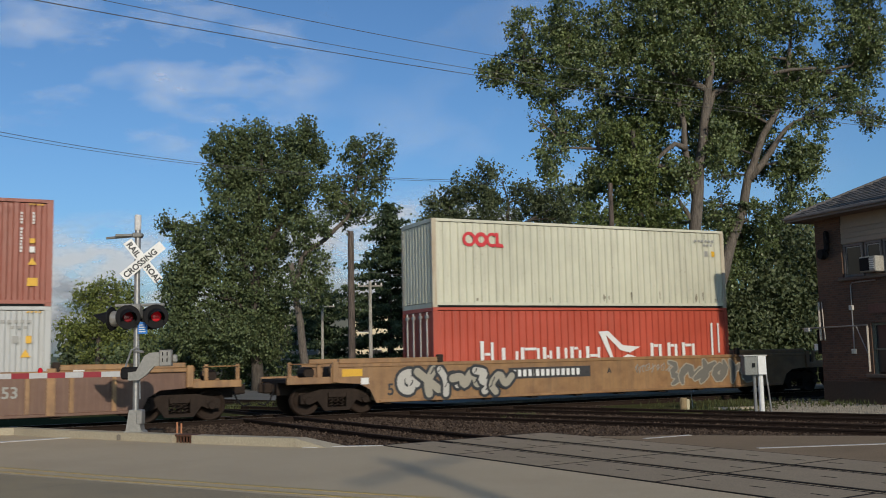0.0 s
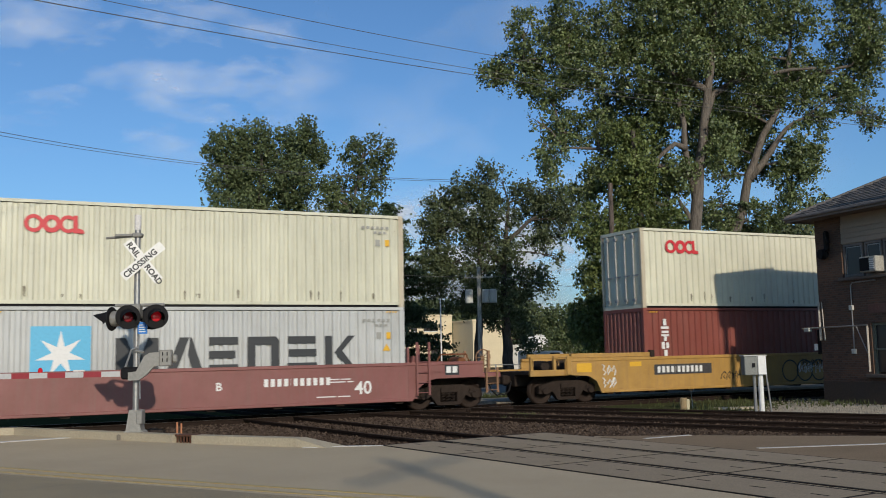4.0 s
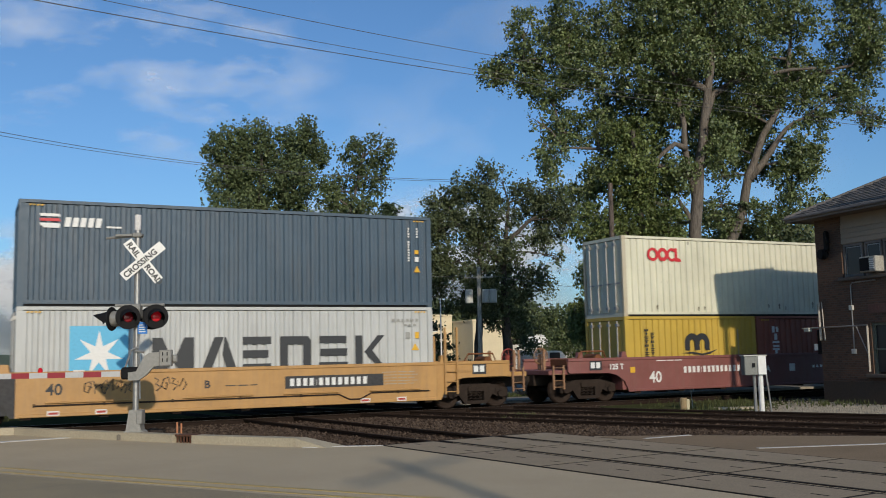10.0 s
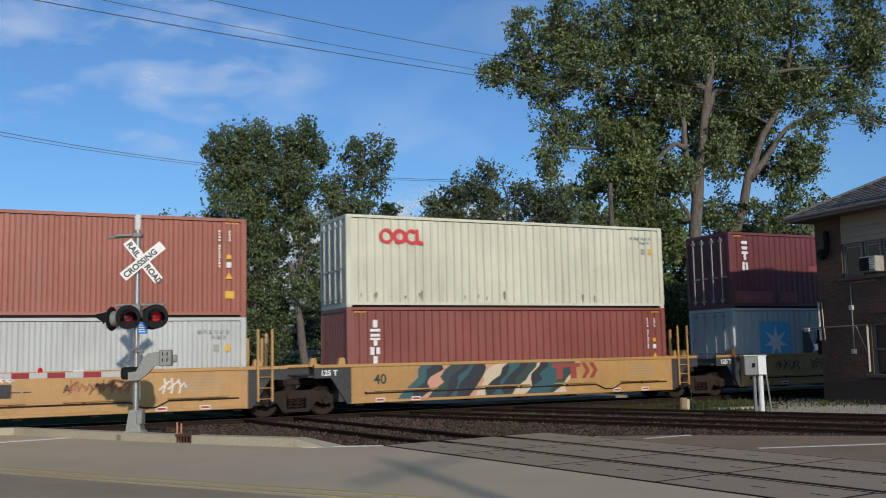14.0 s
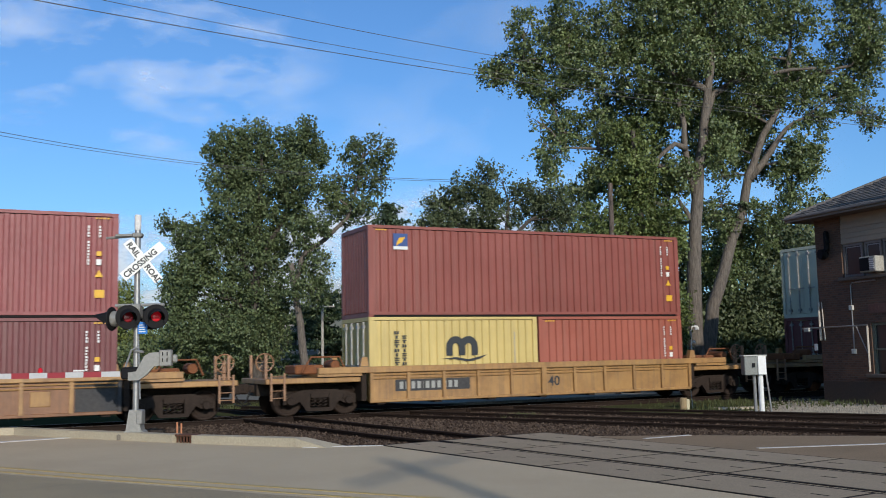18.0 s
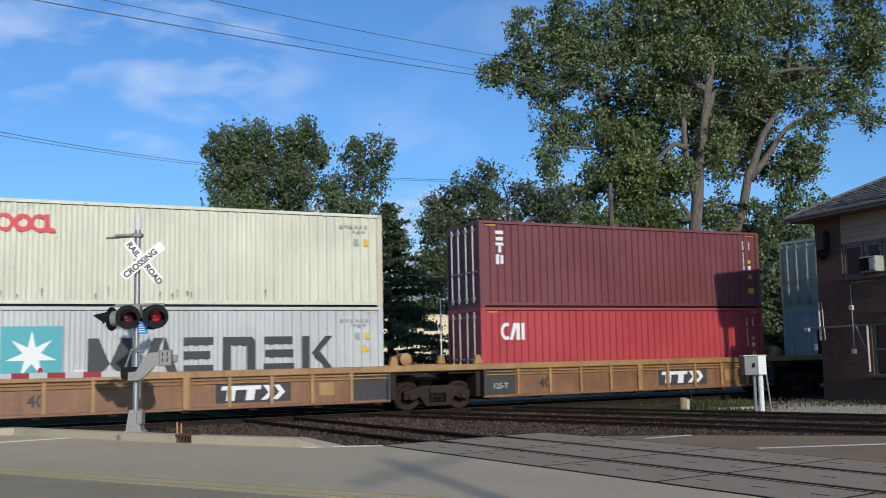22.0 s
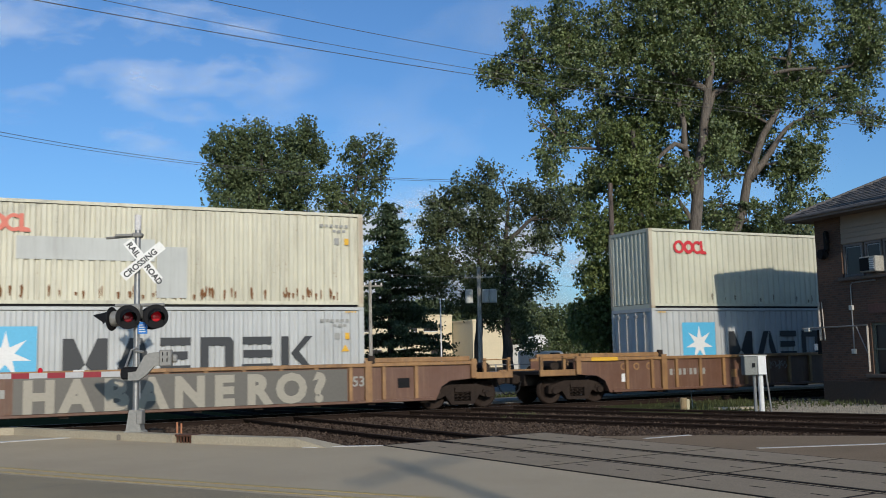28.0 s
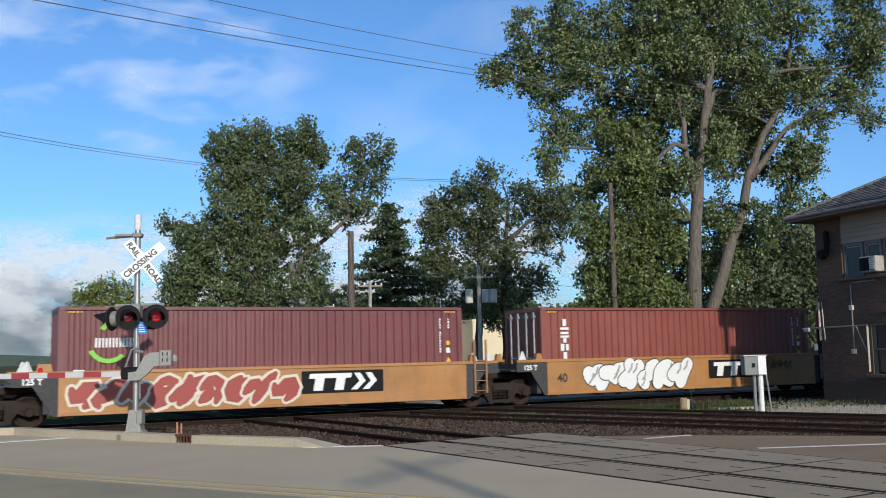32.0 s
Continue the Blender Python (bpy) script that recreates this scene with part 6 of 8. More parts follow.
def stacked(body, height, n, mat, x, top, w, h, step, lean=0.0):
    """A column of plain blocks in place of upright lettering."""
    me = Mesh()
    for k in range(n):
        z = top - step * (k + 1) + (step - h)
        form = (k * 5 + n) % 4
        if form == 0:
            me.prism(rect(w, h * 0.3, x, z + h * 0.7, lean), -0.006, -0.002)
            me.prism(rect(w * 0.36, h * 0.68, x + w * 0.32, z, lean), -0.006, -0.002)
        elif form == 1:
            me.prism(rect(w * 0.4, h, x, z, lean), -0.006, -0.002)
            me.prism(rect(w * 0.36, h * 0.86, x + w * 0.58, z + h * 0.07, lean), -0.006, -0.002)
        elif form == 2:
            me.prism(rect(w * 0.42, h, x + w * 0.29, z, lean), -0.006, -0.002)
        else:
            me.prism(rect(w, h * 0.36, x, z + h * 0.64, lean), -0.006, -0.002)
            me.prism(rect(w * 0.9, h * 0.36, x + w * 0.05, z, lean), -0.006, -0.002)
    return fine_marks(part("upright_marking", me, mat, body))


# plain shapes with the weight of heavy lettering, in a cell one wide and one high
FORMS = {"leaning": (((0, 0), (0.24, 0), (0.5, 0.3), (0.24, 1), (0, 1)), ((0.76, 0), (1, 0), (1, 1), (0.76, 1), (0.5, 0.3))),
         "peak": (((0, 0), (0.26, 0), (0.62, 1), (0.36, 1)), ((0.74, 0), (1, 0), (0.68, 1), (0.64, 1), (0.58, 0.5))),
         "layers": (((0, 0), (1, 0), (1, 0.22), (0, 0.22)), ((0, 0.39), (0.9, 0.39), (0.9, 0.61), (0, 0.61)), ((0, 0.78), (1, 0.78), (1, 1), (0, 1))),
         "arch": (((0, 0), (0.24, 0), (0.24, 0.76), (0.74, 0.76), (0.74, 0.0), (1, 0.0), (1, 0.88), (0.9, 1), (0, 1)),),
         "steps": (((0, 0), (1, 0), (1, 0.22), (0, 0.22)), ((0.04, 0.4), (0.98, 0.4), (0.98, 0.62), (0.04, 0.62)), ((0.02, 0.78), (0.96, 0.78), (0.96, 1), (0.02, 1))),
         "fan": (((0, 0), (0.23, 0), (0.23, 1), (0, 1)), ((0.3, 0.5), (0.78, 0), (1, 0), (0.56, 0.55), (0.98, 1), (0.74, 1)))}


def shape_word(body, cells, z, h, mat):
    """cells: (form, left, right) along the box, standing on z."""
    for form, x0, x1 in cells:
        me = Mesh()
        for poly in FORMS[form]:
            me.prism([(x0 + (x1 - x0) * px_, z + h * pz_) for px_, pz_ in poly], -0.006, -0.002)
        part("word_shape", me, mat, body)


def rail_emblem(car, x, z, w, h, mat, y, lean=0.0):
    """A long bar on two stems with two chevrons behind it."""
    bar = [(0, 0.72), (0.09, 0.72), (0.09, 0), (0.22, 0), (0.22, 0.72), (0.39, 0.72), (0.39, 0), (0.52, 0), (0.52, 0.72), (0.6, 0.72), (0.6, 1), (0, 1)]
    mark("emblem_bar", [(w * a + lean * h * b, h * b) for a, b in bar], mat, car, x, z, y - 0.004)
    for k in (0.63, 0.8):
        tip = [(k, 0), (k + 0.09, 0), (k + 0.19, 0.5), (k + 0.09, 1), (k, 1), (k + 0.1, 0.5)]
        mark("chevron", [(w * a + lean * h * b, h * b) for a, b in tip], mat, car, x, z, y - 0.004)


def star(body, x, z, size, blue):
    mark("blue_square", rect(size, size), blue, body, x, z, -0.006, "light blue square panel")
    pts = []
    for i in range(14):
        r = size * (0.42 if i % 2 == 0 else 0.15)
        a = math.pi / 2 + i * math.pi / 7
        pts.append((size / 2 + r * math.cos(a), size / 2 + r * math.sin(a)))
    me = Mesh().prism(pts, 0, 0.004)
    part("white_star", me, MW, body, "white seven-pointed star", (x, -0.011, z))


def block_word(body, x, z, n, w, h, gap, mat, lean=0.0):
    """Heavy bars in place of a word: two to a letter."""
    for k in range(n):
        me = Mesh()
        xx = x + k * (w + gap)
        t = w * 0.34
        me.prism(rect(t, h, xx, z, lean), -0.006, -0.002)
        me.prism(rect(t, h, xx + w - t, z, lean), -0.006, -0.002)
        part("word_bar", me, mat, body)


def arch_emblem(body, x, z, w, h):
    """Two heavy arches side by side on three legs, as one flat shape."""
    t = w * 0.2
    r = (w + t) / 4
    n = 10

    def arc(cx, rad, a0, a1):
        return [(cx + rad * math.cos(a0 + (a1 - a0) * i / n), h - r + rad * math.sin(a0 + (a1 - a0) * i / n)) for i in range(n + 1)]

    meet = math.acos((r - w / 2) / -r)
    poly = [(0, 0), (t, 0)] + arc(r, r - t, math.pi, 0) + [((w - t) / 2, 0), ((w + t) / 2, 0)] + arc(w - r, r - t, math.pi, 0) + [(w - t, 0), (w, 0)]
    poly += arc(w - r, r, 0, math.pi - meet) + arc(r, r, meet, math.pi)[1:]
    return mark("arch_emblem", poly, MK, body, x, z, label="black arched emblem")


def drips(body, L, H, n, seed, mat):
    """Short stains running down near the foot of a box, and a few from its top edge."""
    rng = random.Random(seed)
    for k in range(n):
        x, h = rng.uniform(0.4, L - 0.5), rng.uniform(0.1, 0.34)
        w = rng.uniform(0.04, 0.09)
        z = 0.2 + rng.uniform(0.0, 0.1) if rng.random() < 0.94 else H - 0.14 - h
        mark("stain", [(x + w * 0.3, z), (x + w * 0.7, z), (x + w, z + h * 0.7), (x + w * 0.6, z + h), (x, z + h * 0.8)], mat, body, 0, 0, 0.0065)


STAIN = surface("rust_stain", (0.1787, 0.0813, 0.0325), 0.9, fine=30, vary=0.4)
GRIME_STAIN = surface("grey_stain", (0.2112, 0.195, 0.1462), 0.9, fine=30, vary=0.3)
GREY_PATCH = paint("primer_grey_patch", (0.4225, 0.4347, 0.4062), 0.3, 0.3)
MAROON_PATCH = paint("faded_red_patch", (0.2, 0.04, 0.035), 0.2, 0.2)
RED_PATCH = paint("fresh_red_patch", (0.2356, 0.0488, 0.0382), 0.2, 0.2)


def livery(body, kind, L, H):
    if kind in ("rings", "rings_faded"):
        logo_rings(body, H, MR if kind == "rings" else MFADE)
        faint_id(body, L, H)
        drips(body, L, H, 12 if kind == "rings" else 70, int(body.location.x * 7) % 991, GRIME_STAIN if kind == "rings" else STAIN)
        if kind == "rings_faded":
            mark("patch", rect(3.6, 0.62), GREY_PATCH, body, 2.3, H - 1.62, 0.005)
            mark("patch", rect(0.85, 1.45), GREY_PATCH, body, 5.95, 0.25, 0.005)
    elif kind in ("star", "star_teal"):
        star(body, 1.34, H - 2.06, 1.53, MB if kind == "star" else MT)
        shape_word(body, (("leaning", 3.51, 4.67), ("peak", 4.86, 5.92), ("layers", 6.07, 6.92), ("arch", 7.2, 8.14), ("steps", 8.39, 9.31), ("fan", 9.56, 10.55)), H - 1.88, 1.01, MK)
        faint_id(body, L, H)
        corner_dashes(body, L, H)
        mark("warning_triangle", [(0, 0), (0.26, 0), (0.13, 0.22)], MY, body, L - 0.75, H - 1.35)
    elif kind == "star_small":
        star(body, 0.35, H - 1.0, 0.55, MB)
        block_word(body, 1.2, H - 0.95, 10, 0.3, 0.42, 0.12, MK)
        faint_id(body, L, H)
    elif kind == "star20":
        star(body, 0.55, H - 1.75, 0.85, MB)
        shape_word(body, [(f, 1.85 + 0.58 * k, 2.3 + 0.58 * k) for k, f in enumerate(FORMS)], H - 1.62, 0.52, MK)
        faint_id(body, L, H)
    elif kind in ("upright6", "upright6_patched"):
        if kind == "upright6_patched":
            for px_, w_, h_ in ((5.4, 1.1, 0.8), (7.6, 2.6, 0.6), (7.7, 0.9, 1.2)):
                mark("patch", rect(w_, h_), RED_PATCH, body, px_, 0.95, 0.004 - 0.002 * (h_ > 1))
        stacked(body, H, 6, MW, 0.76, H - 0.39, 0.34, 0.24, 0.28)
        id_marks(body, L, H, MW, L > 8)
    elif kind == "upright4":
        stacked(body, H, 5, MW, 0.76, H - 0.39, 0.34, 0.24, 0.28)
        id_marks(body, L, H, MW, False)
    elif kind in ("upright3", "upright3_patched"):
        if kind == "upright3_patched":
            for px_, pz_, w_, h_ in ((0.2, 0.2, 1.9, 0.45), (2.5, 0.22, 0.9, 0.4), (6.3, 1.75, 0.55, 0.45), (4.1, 1.45, 0.5, 0.22), (9.6, 0.25, 1.0, 0.3)):
                mark("patch", rect(w_, h_), MAROON_PATCH, body, px_, pz_, 0.004)
        stacked(body, H, 3, MW, 0.62, H - 0.33, 0.3, 0.33, 0.4)
        id_marks(body, L, H, MW)
    elif kind == "slant3":
        for k in range(3):
            mark("slanted_mark", [(0, 0), (0.22, 0), (0.34, 0.4), (0.12, 0.4)], MW, body, 0.9, H - 0.98 - 0.72 * k)
        id_marks(body, L, H, MW)
    elif kind == "sail":
        for k, (x0, x1, tall) in enumerate(((1.68, 2.19, 0.95), (2.48, 3.12, 0.72), (3.2, 3.95, 0.72), (4.06, 4.44, 0.72), (4.6, 5.05, 0.72), (5.16, 5.62, 0.72), (5.8, 6.4, 0.72))):
            me = Mesh()
            me.prism(rect(0.13, tall, x0, H - 2.05), -0.006, -0.002)
            me.prism(rect(0.1, tall * (0.95 - 0.12 * (k % 2)), x1 - 0.12, H - 2.05), -0.006, -0.002)
            me.prism(rect(x1 - x0 - 0.3, 0.09, x0 + 0.16, H - 2.05 + tall * (0.5, 0.3, 0.86)[k % 3]), -0.006, -0.002)
            part("word_bar", me, MW, body)
        me = Mesh()
        me.prism([(0, 1.1), (0.4, 1.12), (1.0, 0.62), (1.75, 0.55), (1.3, 0.35), (0.9, 0.45), (0.3, 0.98)], 0, 0.004)
        me.prism([(0, 1.1), (0.3, 0.98), (0.62, 0.1), (0.5, 0.1)], 0, 0.004)
        me.prism([(0.75, 0.1), (1.2, 0.3), (1.6, 0.2), (1.75, 0.08)], 0, 0.004)
        part("sail_shape", me, MW, body, "white sail-shaped emblem", (6.35, -0.006, H - 1.93))
        for x0, x1 in ((8.56, 9.05), (9.32, 9.76), (9.98, 10.56)):
            me = Mesh().prism(rect(0.13, 0.8, x0, H - 2.05), -0.006, -0.002).prism(rect(0.12, 0.72, x1 - 0.12, H - 2.02), -0.006, -0.002)
            part("word_bar", me.prism(rect(x1 - x0 - 0.3, 0.1, x0 + 0.15, H - 1.4), -0.006, -0.002), MW, body)
        mark("white_bar", rect(0.09, 1.3), MW, body, L - 0.84, H - 1.85)
        mark("white_bar", rect(0.07, 1.1), MW, body, L - 0.52, H - 1.65)
    elif kind == "beacon":
        mark("blue_plate", rect(1.15, 0.75), MN, body, 0.75, H - 1.0, -0.006, "dark blue company plate")
        mark("yellow_wedge", [(0.38, 0.5), (1.1, 0.55), (1.1, 0.68), (0.38, 0.6)], MY, body, 0.75, H - 1.0, -0.011)
        mark("white_post", [(0.06, 0.05), (0.3, 0.05), (0.25, 0.7), (0.12, 0.7)], MW, body, 0.75, H - 1.0, -0.011)
        bars("white_stencil", MW, body, 1.15, H - 0.9, [0.09] * 5, 0.2, 0.04, -0.011)
        mark("faded_patch", rect(1.5, 0.75), paint("faded_maroon", (0.1625, 0.0406, 0.0447)), body, 5.2, 0.5)
        id_marks(body, L, H, MW, False)
    elif kind == "square_f":
        mark("blue_plate", rect(0.5, 0.5), MN, body, 0.85, H - 0.75, -0.006, "small blue and yellow emblem plate")
        mark("yellow_band", [(0.08, 0.1), (0.3, 0.22), (0.42, 0.4), (0.2, 0.36)], MY, body, 0.85, H - 0.75, -0.011)
        mark("white_foot", rect(0.5, 0.1), MW, body, 0.85, H - 0.76, -0.011)
        id_marks(body, L, H, MW)
    elif kind == "big_m":
        hh = 0.9 if L > 8 else 0.62
        x, z = (5.28, 1.5) if L > 8 else (2.64, H - 1.24)
        arch_emblem(body, x, z, 1.42 if L > 8 else 1.15, hh)
        mark("emblem_wave", [(-0.2, -0.1), (0.35, -0.05), (0.8, -0.13), (1.2, -0.05), (1.5, 0.02), (1.2, -0.13), (0.8, -0.2), (0.3, -0.12)], MK, body, x, z)
        if L > 8:
            ring("emblem_ring", 0.36, 0.15, MK, body, x + 0.4, z - 0.5, 0.85, 20, 330)
            ring("emblem_ring", 0.36, 0.15, MK, body, x + 1.12, z - 0.5, 0.85, 45, 315)
        stacked(body, H, 13, MK, 0.64 if L > 8 else 0.84, H - 0.44, 0.17, 0.1, 0.138)
        stacked(body, H, 11, MK, 0.91 if L > 8 else 1.11, H - 0.58, 0.15, 0.1, 0.138)
        mark("panel_line", rect(0.03, 1.6), MG, body, L - 0.9, H - 2.1)
        if L > 8:
            mark("yellow_plate", rect(0.3, 0.12), MY, body, L - 0.6, H - 2.3)
    elif kind == "small_rings":
        for k in range(5):
            ring("round_mark", 0.13, 0.06, MY, body, 0.55 + 0.27 * k, H - 0.62, 1.0)
        id_marks(body, L, H, MW, False)
    elif kind == "stripes":
        for k in range(3):
            mark("stripe", rect(0.5, 0.08, 0, 0, -0.35), MR if k % 2 else MW, body, 0.55, H - 0.45 - 0.13 * k)
        mark("stripe", rect(0.42, 0.06, 0, 0, -0.35), MW, body, 0.62, H - 0.76)
        bars("white_stencil", MW, body, 1.15, H - 0.72, [0.14] * 5, 0.26, 0.06, lean=0.15)
        mark("white_line", rect(0.4, 0.05), MW, body, 2.25, H - 0.72)
        id_marks(body, L, H, MW, False)
    elif kind == "three_marks":
        ring("round_mark", 0.29, 0.12, MW, body, 0.95, H - 0.79, 0.75, 60, 300)
        mark("wedge_mark", [(0, 0), (0.12, 0), (0.26, 0.42), (0.26, 0), (0.4, 0), (0.4, 0.56), (0.16, 0.56)], MW, body, 1.06, H - 1.07)
        mark("bar_mark", rect(0.12, 0.56), MW, body, 1.52, H - 1.07)
        id_marks(body, L, H, MW, False)
    elif kind == "globe_word":
        x, z = 5.87, H - 1.3
        ring("globe_ring", 0.75, 0.07, MW, body, x, z, 1.25, 30, 150)
        ring("globe_ring", 0.75, 0.07, MW, body, x, z, 1.25, 215, 325)
        ring("globe_ring", 0.72, 0.05, MW, body, x, z, 0.5, 30, 150)
        ring("globe_ring", 0.72, 0.05, MW, body, x, z, 0.5, 215, 325)
        for k in range(5):
            ring("round_mark", 0.2, 0.09, MW, body, x - 0.86 + 0.43 * k, z + 0.12, 1.0)
        bars("white_stencil", MW, body, x - 0.98, z - 0.38, [0.14] * 8, 0.24, 0.11)
        stacked(body, H, 6, MW, 0.65, H - 0.5, 0.26, 0.25, 0.3)
        id_marks(body, L, H, MW, False)
    elif kind == "five_rings":
        for k in range(5):
            ring("round_mark", 0.4, 0.19, MN, body, 3.57 + 1.2 * k, H - 1.33, 0.95, *((40, 320) if k in (0, 3) else (0, 360)))
        bars("grey_stencil", MG, body, 1.55, H - 0.62, [0.24] * 4, 0.24, 0.09)
        mark("emblem", [(0, 0), (0.75, 0), (0.5, 0.15), (0.4, 0.6), (0.3, 0.15)], MG, body, 0.6, H - 0.8)
        id_marks(body, L, H, MG)
    elif kind == "arcs":
        ring("green_arc", 0.5, 0.12, MGN, body, 1.55, H - 0.85, 1.1, 40, 150)
        ring("green_arc", 0.5, 0.12, MGN, body, 1.3, H - 1.05, 1.1, 200, 320)
        block_word(body, 0.95, H - 1.12, 6, 0.14, 0.26, 0.04, MW)
        id_marks(body, L, H, MW)
    elif kind == "plain":
        id_marks(body, L, H, MW, False)


LABELS = {"bright_cream_paint": "bright cream white shipping container with red ring emblem", "dull_cream_paint": "dull beige-cream shipping container with red ring emblem", "ruby_paint": "ruby red corrugated steel shipping container", "cream_box_paint": "cream white steel shipping container with red ring emblem", "cream_rusty_paint": "cream shipping container with rust runs and faded red emblem",
          "silver_grey_paint": "silver grey corrugated shipping container with dark block marking", "brick_red_paint": "brick red corrugated steel shipping container",
          "orange_red_paint": "faded orange-red corrugated shipping container", "maroon_paint": "dark maroon corrugated steel shipping container",
          "crimson_paint": "bright crimson shipping container with white emblem", "scarlet_paint": "scarlet shipping container with white sail emblem",
          "tangerine_paint": "orange shipping container with white sail emblem", "mustard_paint": "mustard yellow shipping container with black emblem",
          "pale_yellow_paint": "faded pale yellow short shipping container", "navy_paint": "navy blue short shipping container",
          "slate_blue_paint": "dark slate blue corrugated shipping container", "bright_blue_paint": "bright blue shipping container with white globe emblem",
          "pale_grey_paint": "pale grey shipping container with blue round letters and rust"}
MOVING = []       # (thing, place in the train)


def shipping_box(u, z, L, H, mat, kind, doors=False, frame=None, door_mat=None, where="upper"):
    label = LABELS.get(mat.name, "corrugated steel shipping container") + (", stacked" if where == "upper" else ", in a well")
    ob = thing("shipping_container", label, "container", pose(u, NEAR, z), "containers on the train")
    box_parts(ob, L, H, mat, frame or mat, doors, door_mat or mat)
    livery(ob, kind, L, H)
    MOVING.append((ob, u, NEAR, z))
    return ob


# -- well cars --
STEEL = surface("dark_truck_steel", (0.027, 0.0195, 0.0155), 0.8, fine=14, vary=0.35, dirt=(0.0731, 0.0569, 0.0447), gloss=0.1)
WHEELMAT = surface("brown_wheel_steel", (0.034, 0.024, 0.019), 0.7, 0.3, fine=16, vary=0.3, gloss=0.1)
RUSTWHEEL = surface("rusty_wheel", (0.1625, 0.0609, 0.0244), 0.85, fine=16, vary=0.3)
RED_WELL = paint("oxide_red_well_paint", (0.1909, 0.0609, 0.0528), 0.25, 0.35, mottle=0.2)
YEL_WELL = paint("yellow_well_paint", (0.4062, 0.2194, 0.065), 0.3, 0.35, mottle=0.16)
ORG_WELL = paint("orange_well_paint", (0.3412, 0.1544, 0.0406), 0.3, 0.4, mottle=0.25)
TAN_WELL = paint("tan_well_paint", (0.2681, 0.1462, 0.0585), 1.0, 0.75, grime=(0.1138, 0.0731, 0.0447), mottle=0.45)
GOLD_WELL = paint("golden_well_paint", (0.39, 0.2194, 0.0488), 0.4, 0.4, mottle=0.25)
BRN_WELL = paint("brown_panel_paint", (0.112, 0.052, 0.031), 1.0, 0.6, grime=(0.19, 0.115, 0.062), mottle=0.6)
RIB_TAN = paint("tan_rib_paint", (0.295, 0.158, 0.056), 1.0, 0.85, grime=(0.0894, 0.0609, 0.0406), mottle=0.45)
OLD_WELL = paint("old_orange_well_paint", (0.2, 0.088, 0.034), 1.0, 0.95, grime=(0.075, 0.038, 0.022), mottle=0.6)
OLD_TOP = paint("old_yellow_chord_paint", (0.325, 0.1787, 0.0569), 1.0, 0.8, grime=(0.1056, 0.0691, 0.0447), mottle=0.4)
DARK_END = surface("dark_grey_end_paint", (0.0488, 0.0488, 0.0504), 0.6, fine=10, vary=0.25, dirt=(0.0975, 0.0813, 0.065), gloss=0.1)
YPATCH = flat_paint("yellow_reflector", (0.6094, 0.3412, 0.0244))

WHEELS = []       # (wheelset, its car's place, its own place in the car)


def truck_frame():
    """A cast side frame seen from the side: two journal ends, sloping arms, spring window."""
    me = Mesh()
    top = [(-1.15, 0.62), (-1.15, 0.36), (-0.78, 0.36), (-0.62, 0.44), (-0.4, 0.14), (0.4, 0.14), (0.62, 0.44), (0.78, 0.36), (1.15, 0.36), (1.15, 0.62), (0.75, 0.72), (0.5, 0.78), (-0.5, 0.78), (-0.75, 0.72)]
    left = [top[0], top[1], top[2], top[3], top[4], (-0.3, 0.14), (-0.3, 0.78), top[12], top[13]]
    right = [(0.3, 0.14), top[5], top[6], top[7], top[8], top[9], top[10], top[11], (0.3, 0.78)]
    me.prism(left, -0.09, 0.09)
    me.prism(right, -0.09, 0.09)
    me.box(-0.3, -0.09, 0.14, 0.3, 0.09, 0.24)
    me.box(-0.3, -0.09, 0.66, 0.3, 0.09, 0.78)
    for s in (-1, 1):
        me.lathe([(0.11, -0.17), (0.13, -0.12), (0.13, 0.0)], (s * 0.915, 0, 0.45), "y", 12)
        me.prism([(s * 0.915 - 0.2, 0.5), (s * 0.915 + 0.2, 0.5), (s * 0.915 + 0.16, 0.62), (s * 0.915 - 0.16, 0.62)], -0.12, 0.08)
    return me


def spring_nest():
    me = Mesh()
    for x in (-0.18, 0.0, 0.18):
        pts = [(x + 0.07 * math.cos(a * 0.9), 0.07 * math.sin(a * 0.9), 0.24 + a * 0.0135) for a in range(24)]
        me.tube(pts, 0.02, 5)
    return me.box(-0.28, -0.12, 0.54, 0.28, 0.12, 0.68)


def wheel_pair():
    me = Mesh()
    r = 0.45
    for s in (-1, 1):
        y = s * 0.72
        me.lathe([(r + 0.025, y - s * 0.05), (r + 0.025, y - s * 0.02), (r, y), (r - 0.005, y + s * 0.09), (r - 0.07, y + s * 0.09), (r - 0.09, y + s * 0.05), (0.16, y + s * 0.03), (0.13, y + s * 0.09), (0.0, y + s * 0.09)], (0, 0, 0), "y", 28)
        for k in range(3):
            w = 2 * math.pi * k / 3
            me.lathe([(0.03, y + s * 0.085), (0.03, y + s * 0.12)], (0.08 * math.cos(w), 0, 0.08 * math.sin(w)), "y", 6)
    return me.tube([(0, -0.9, 0), (0, 0.9, 0)], 0.08, 10)


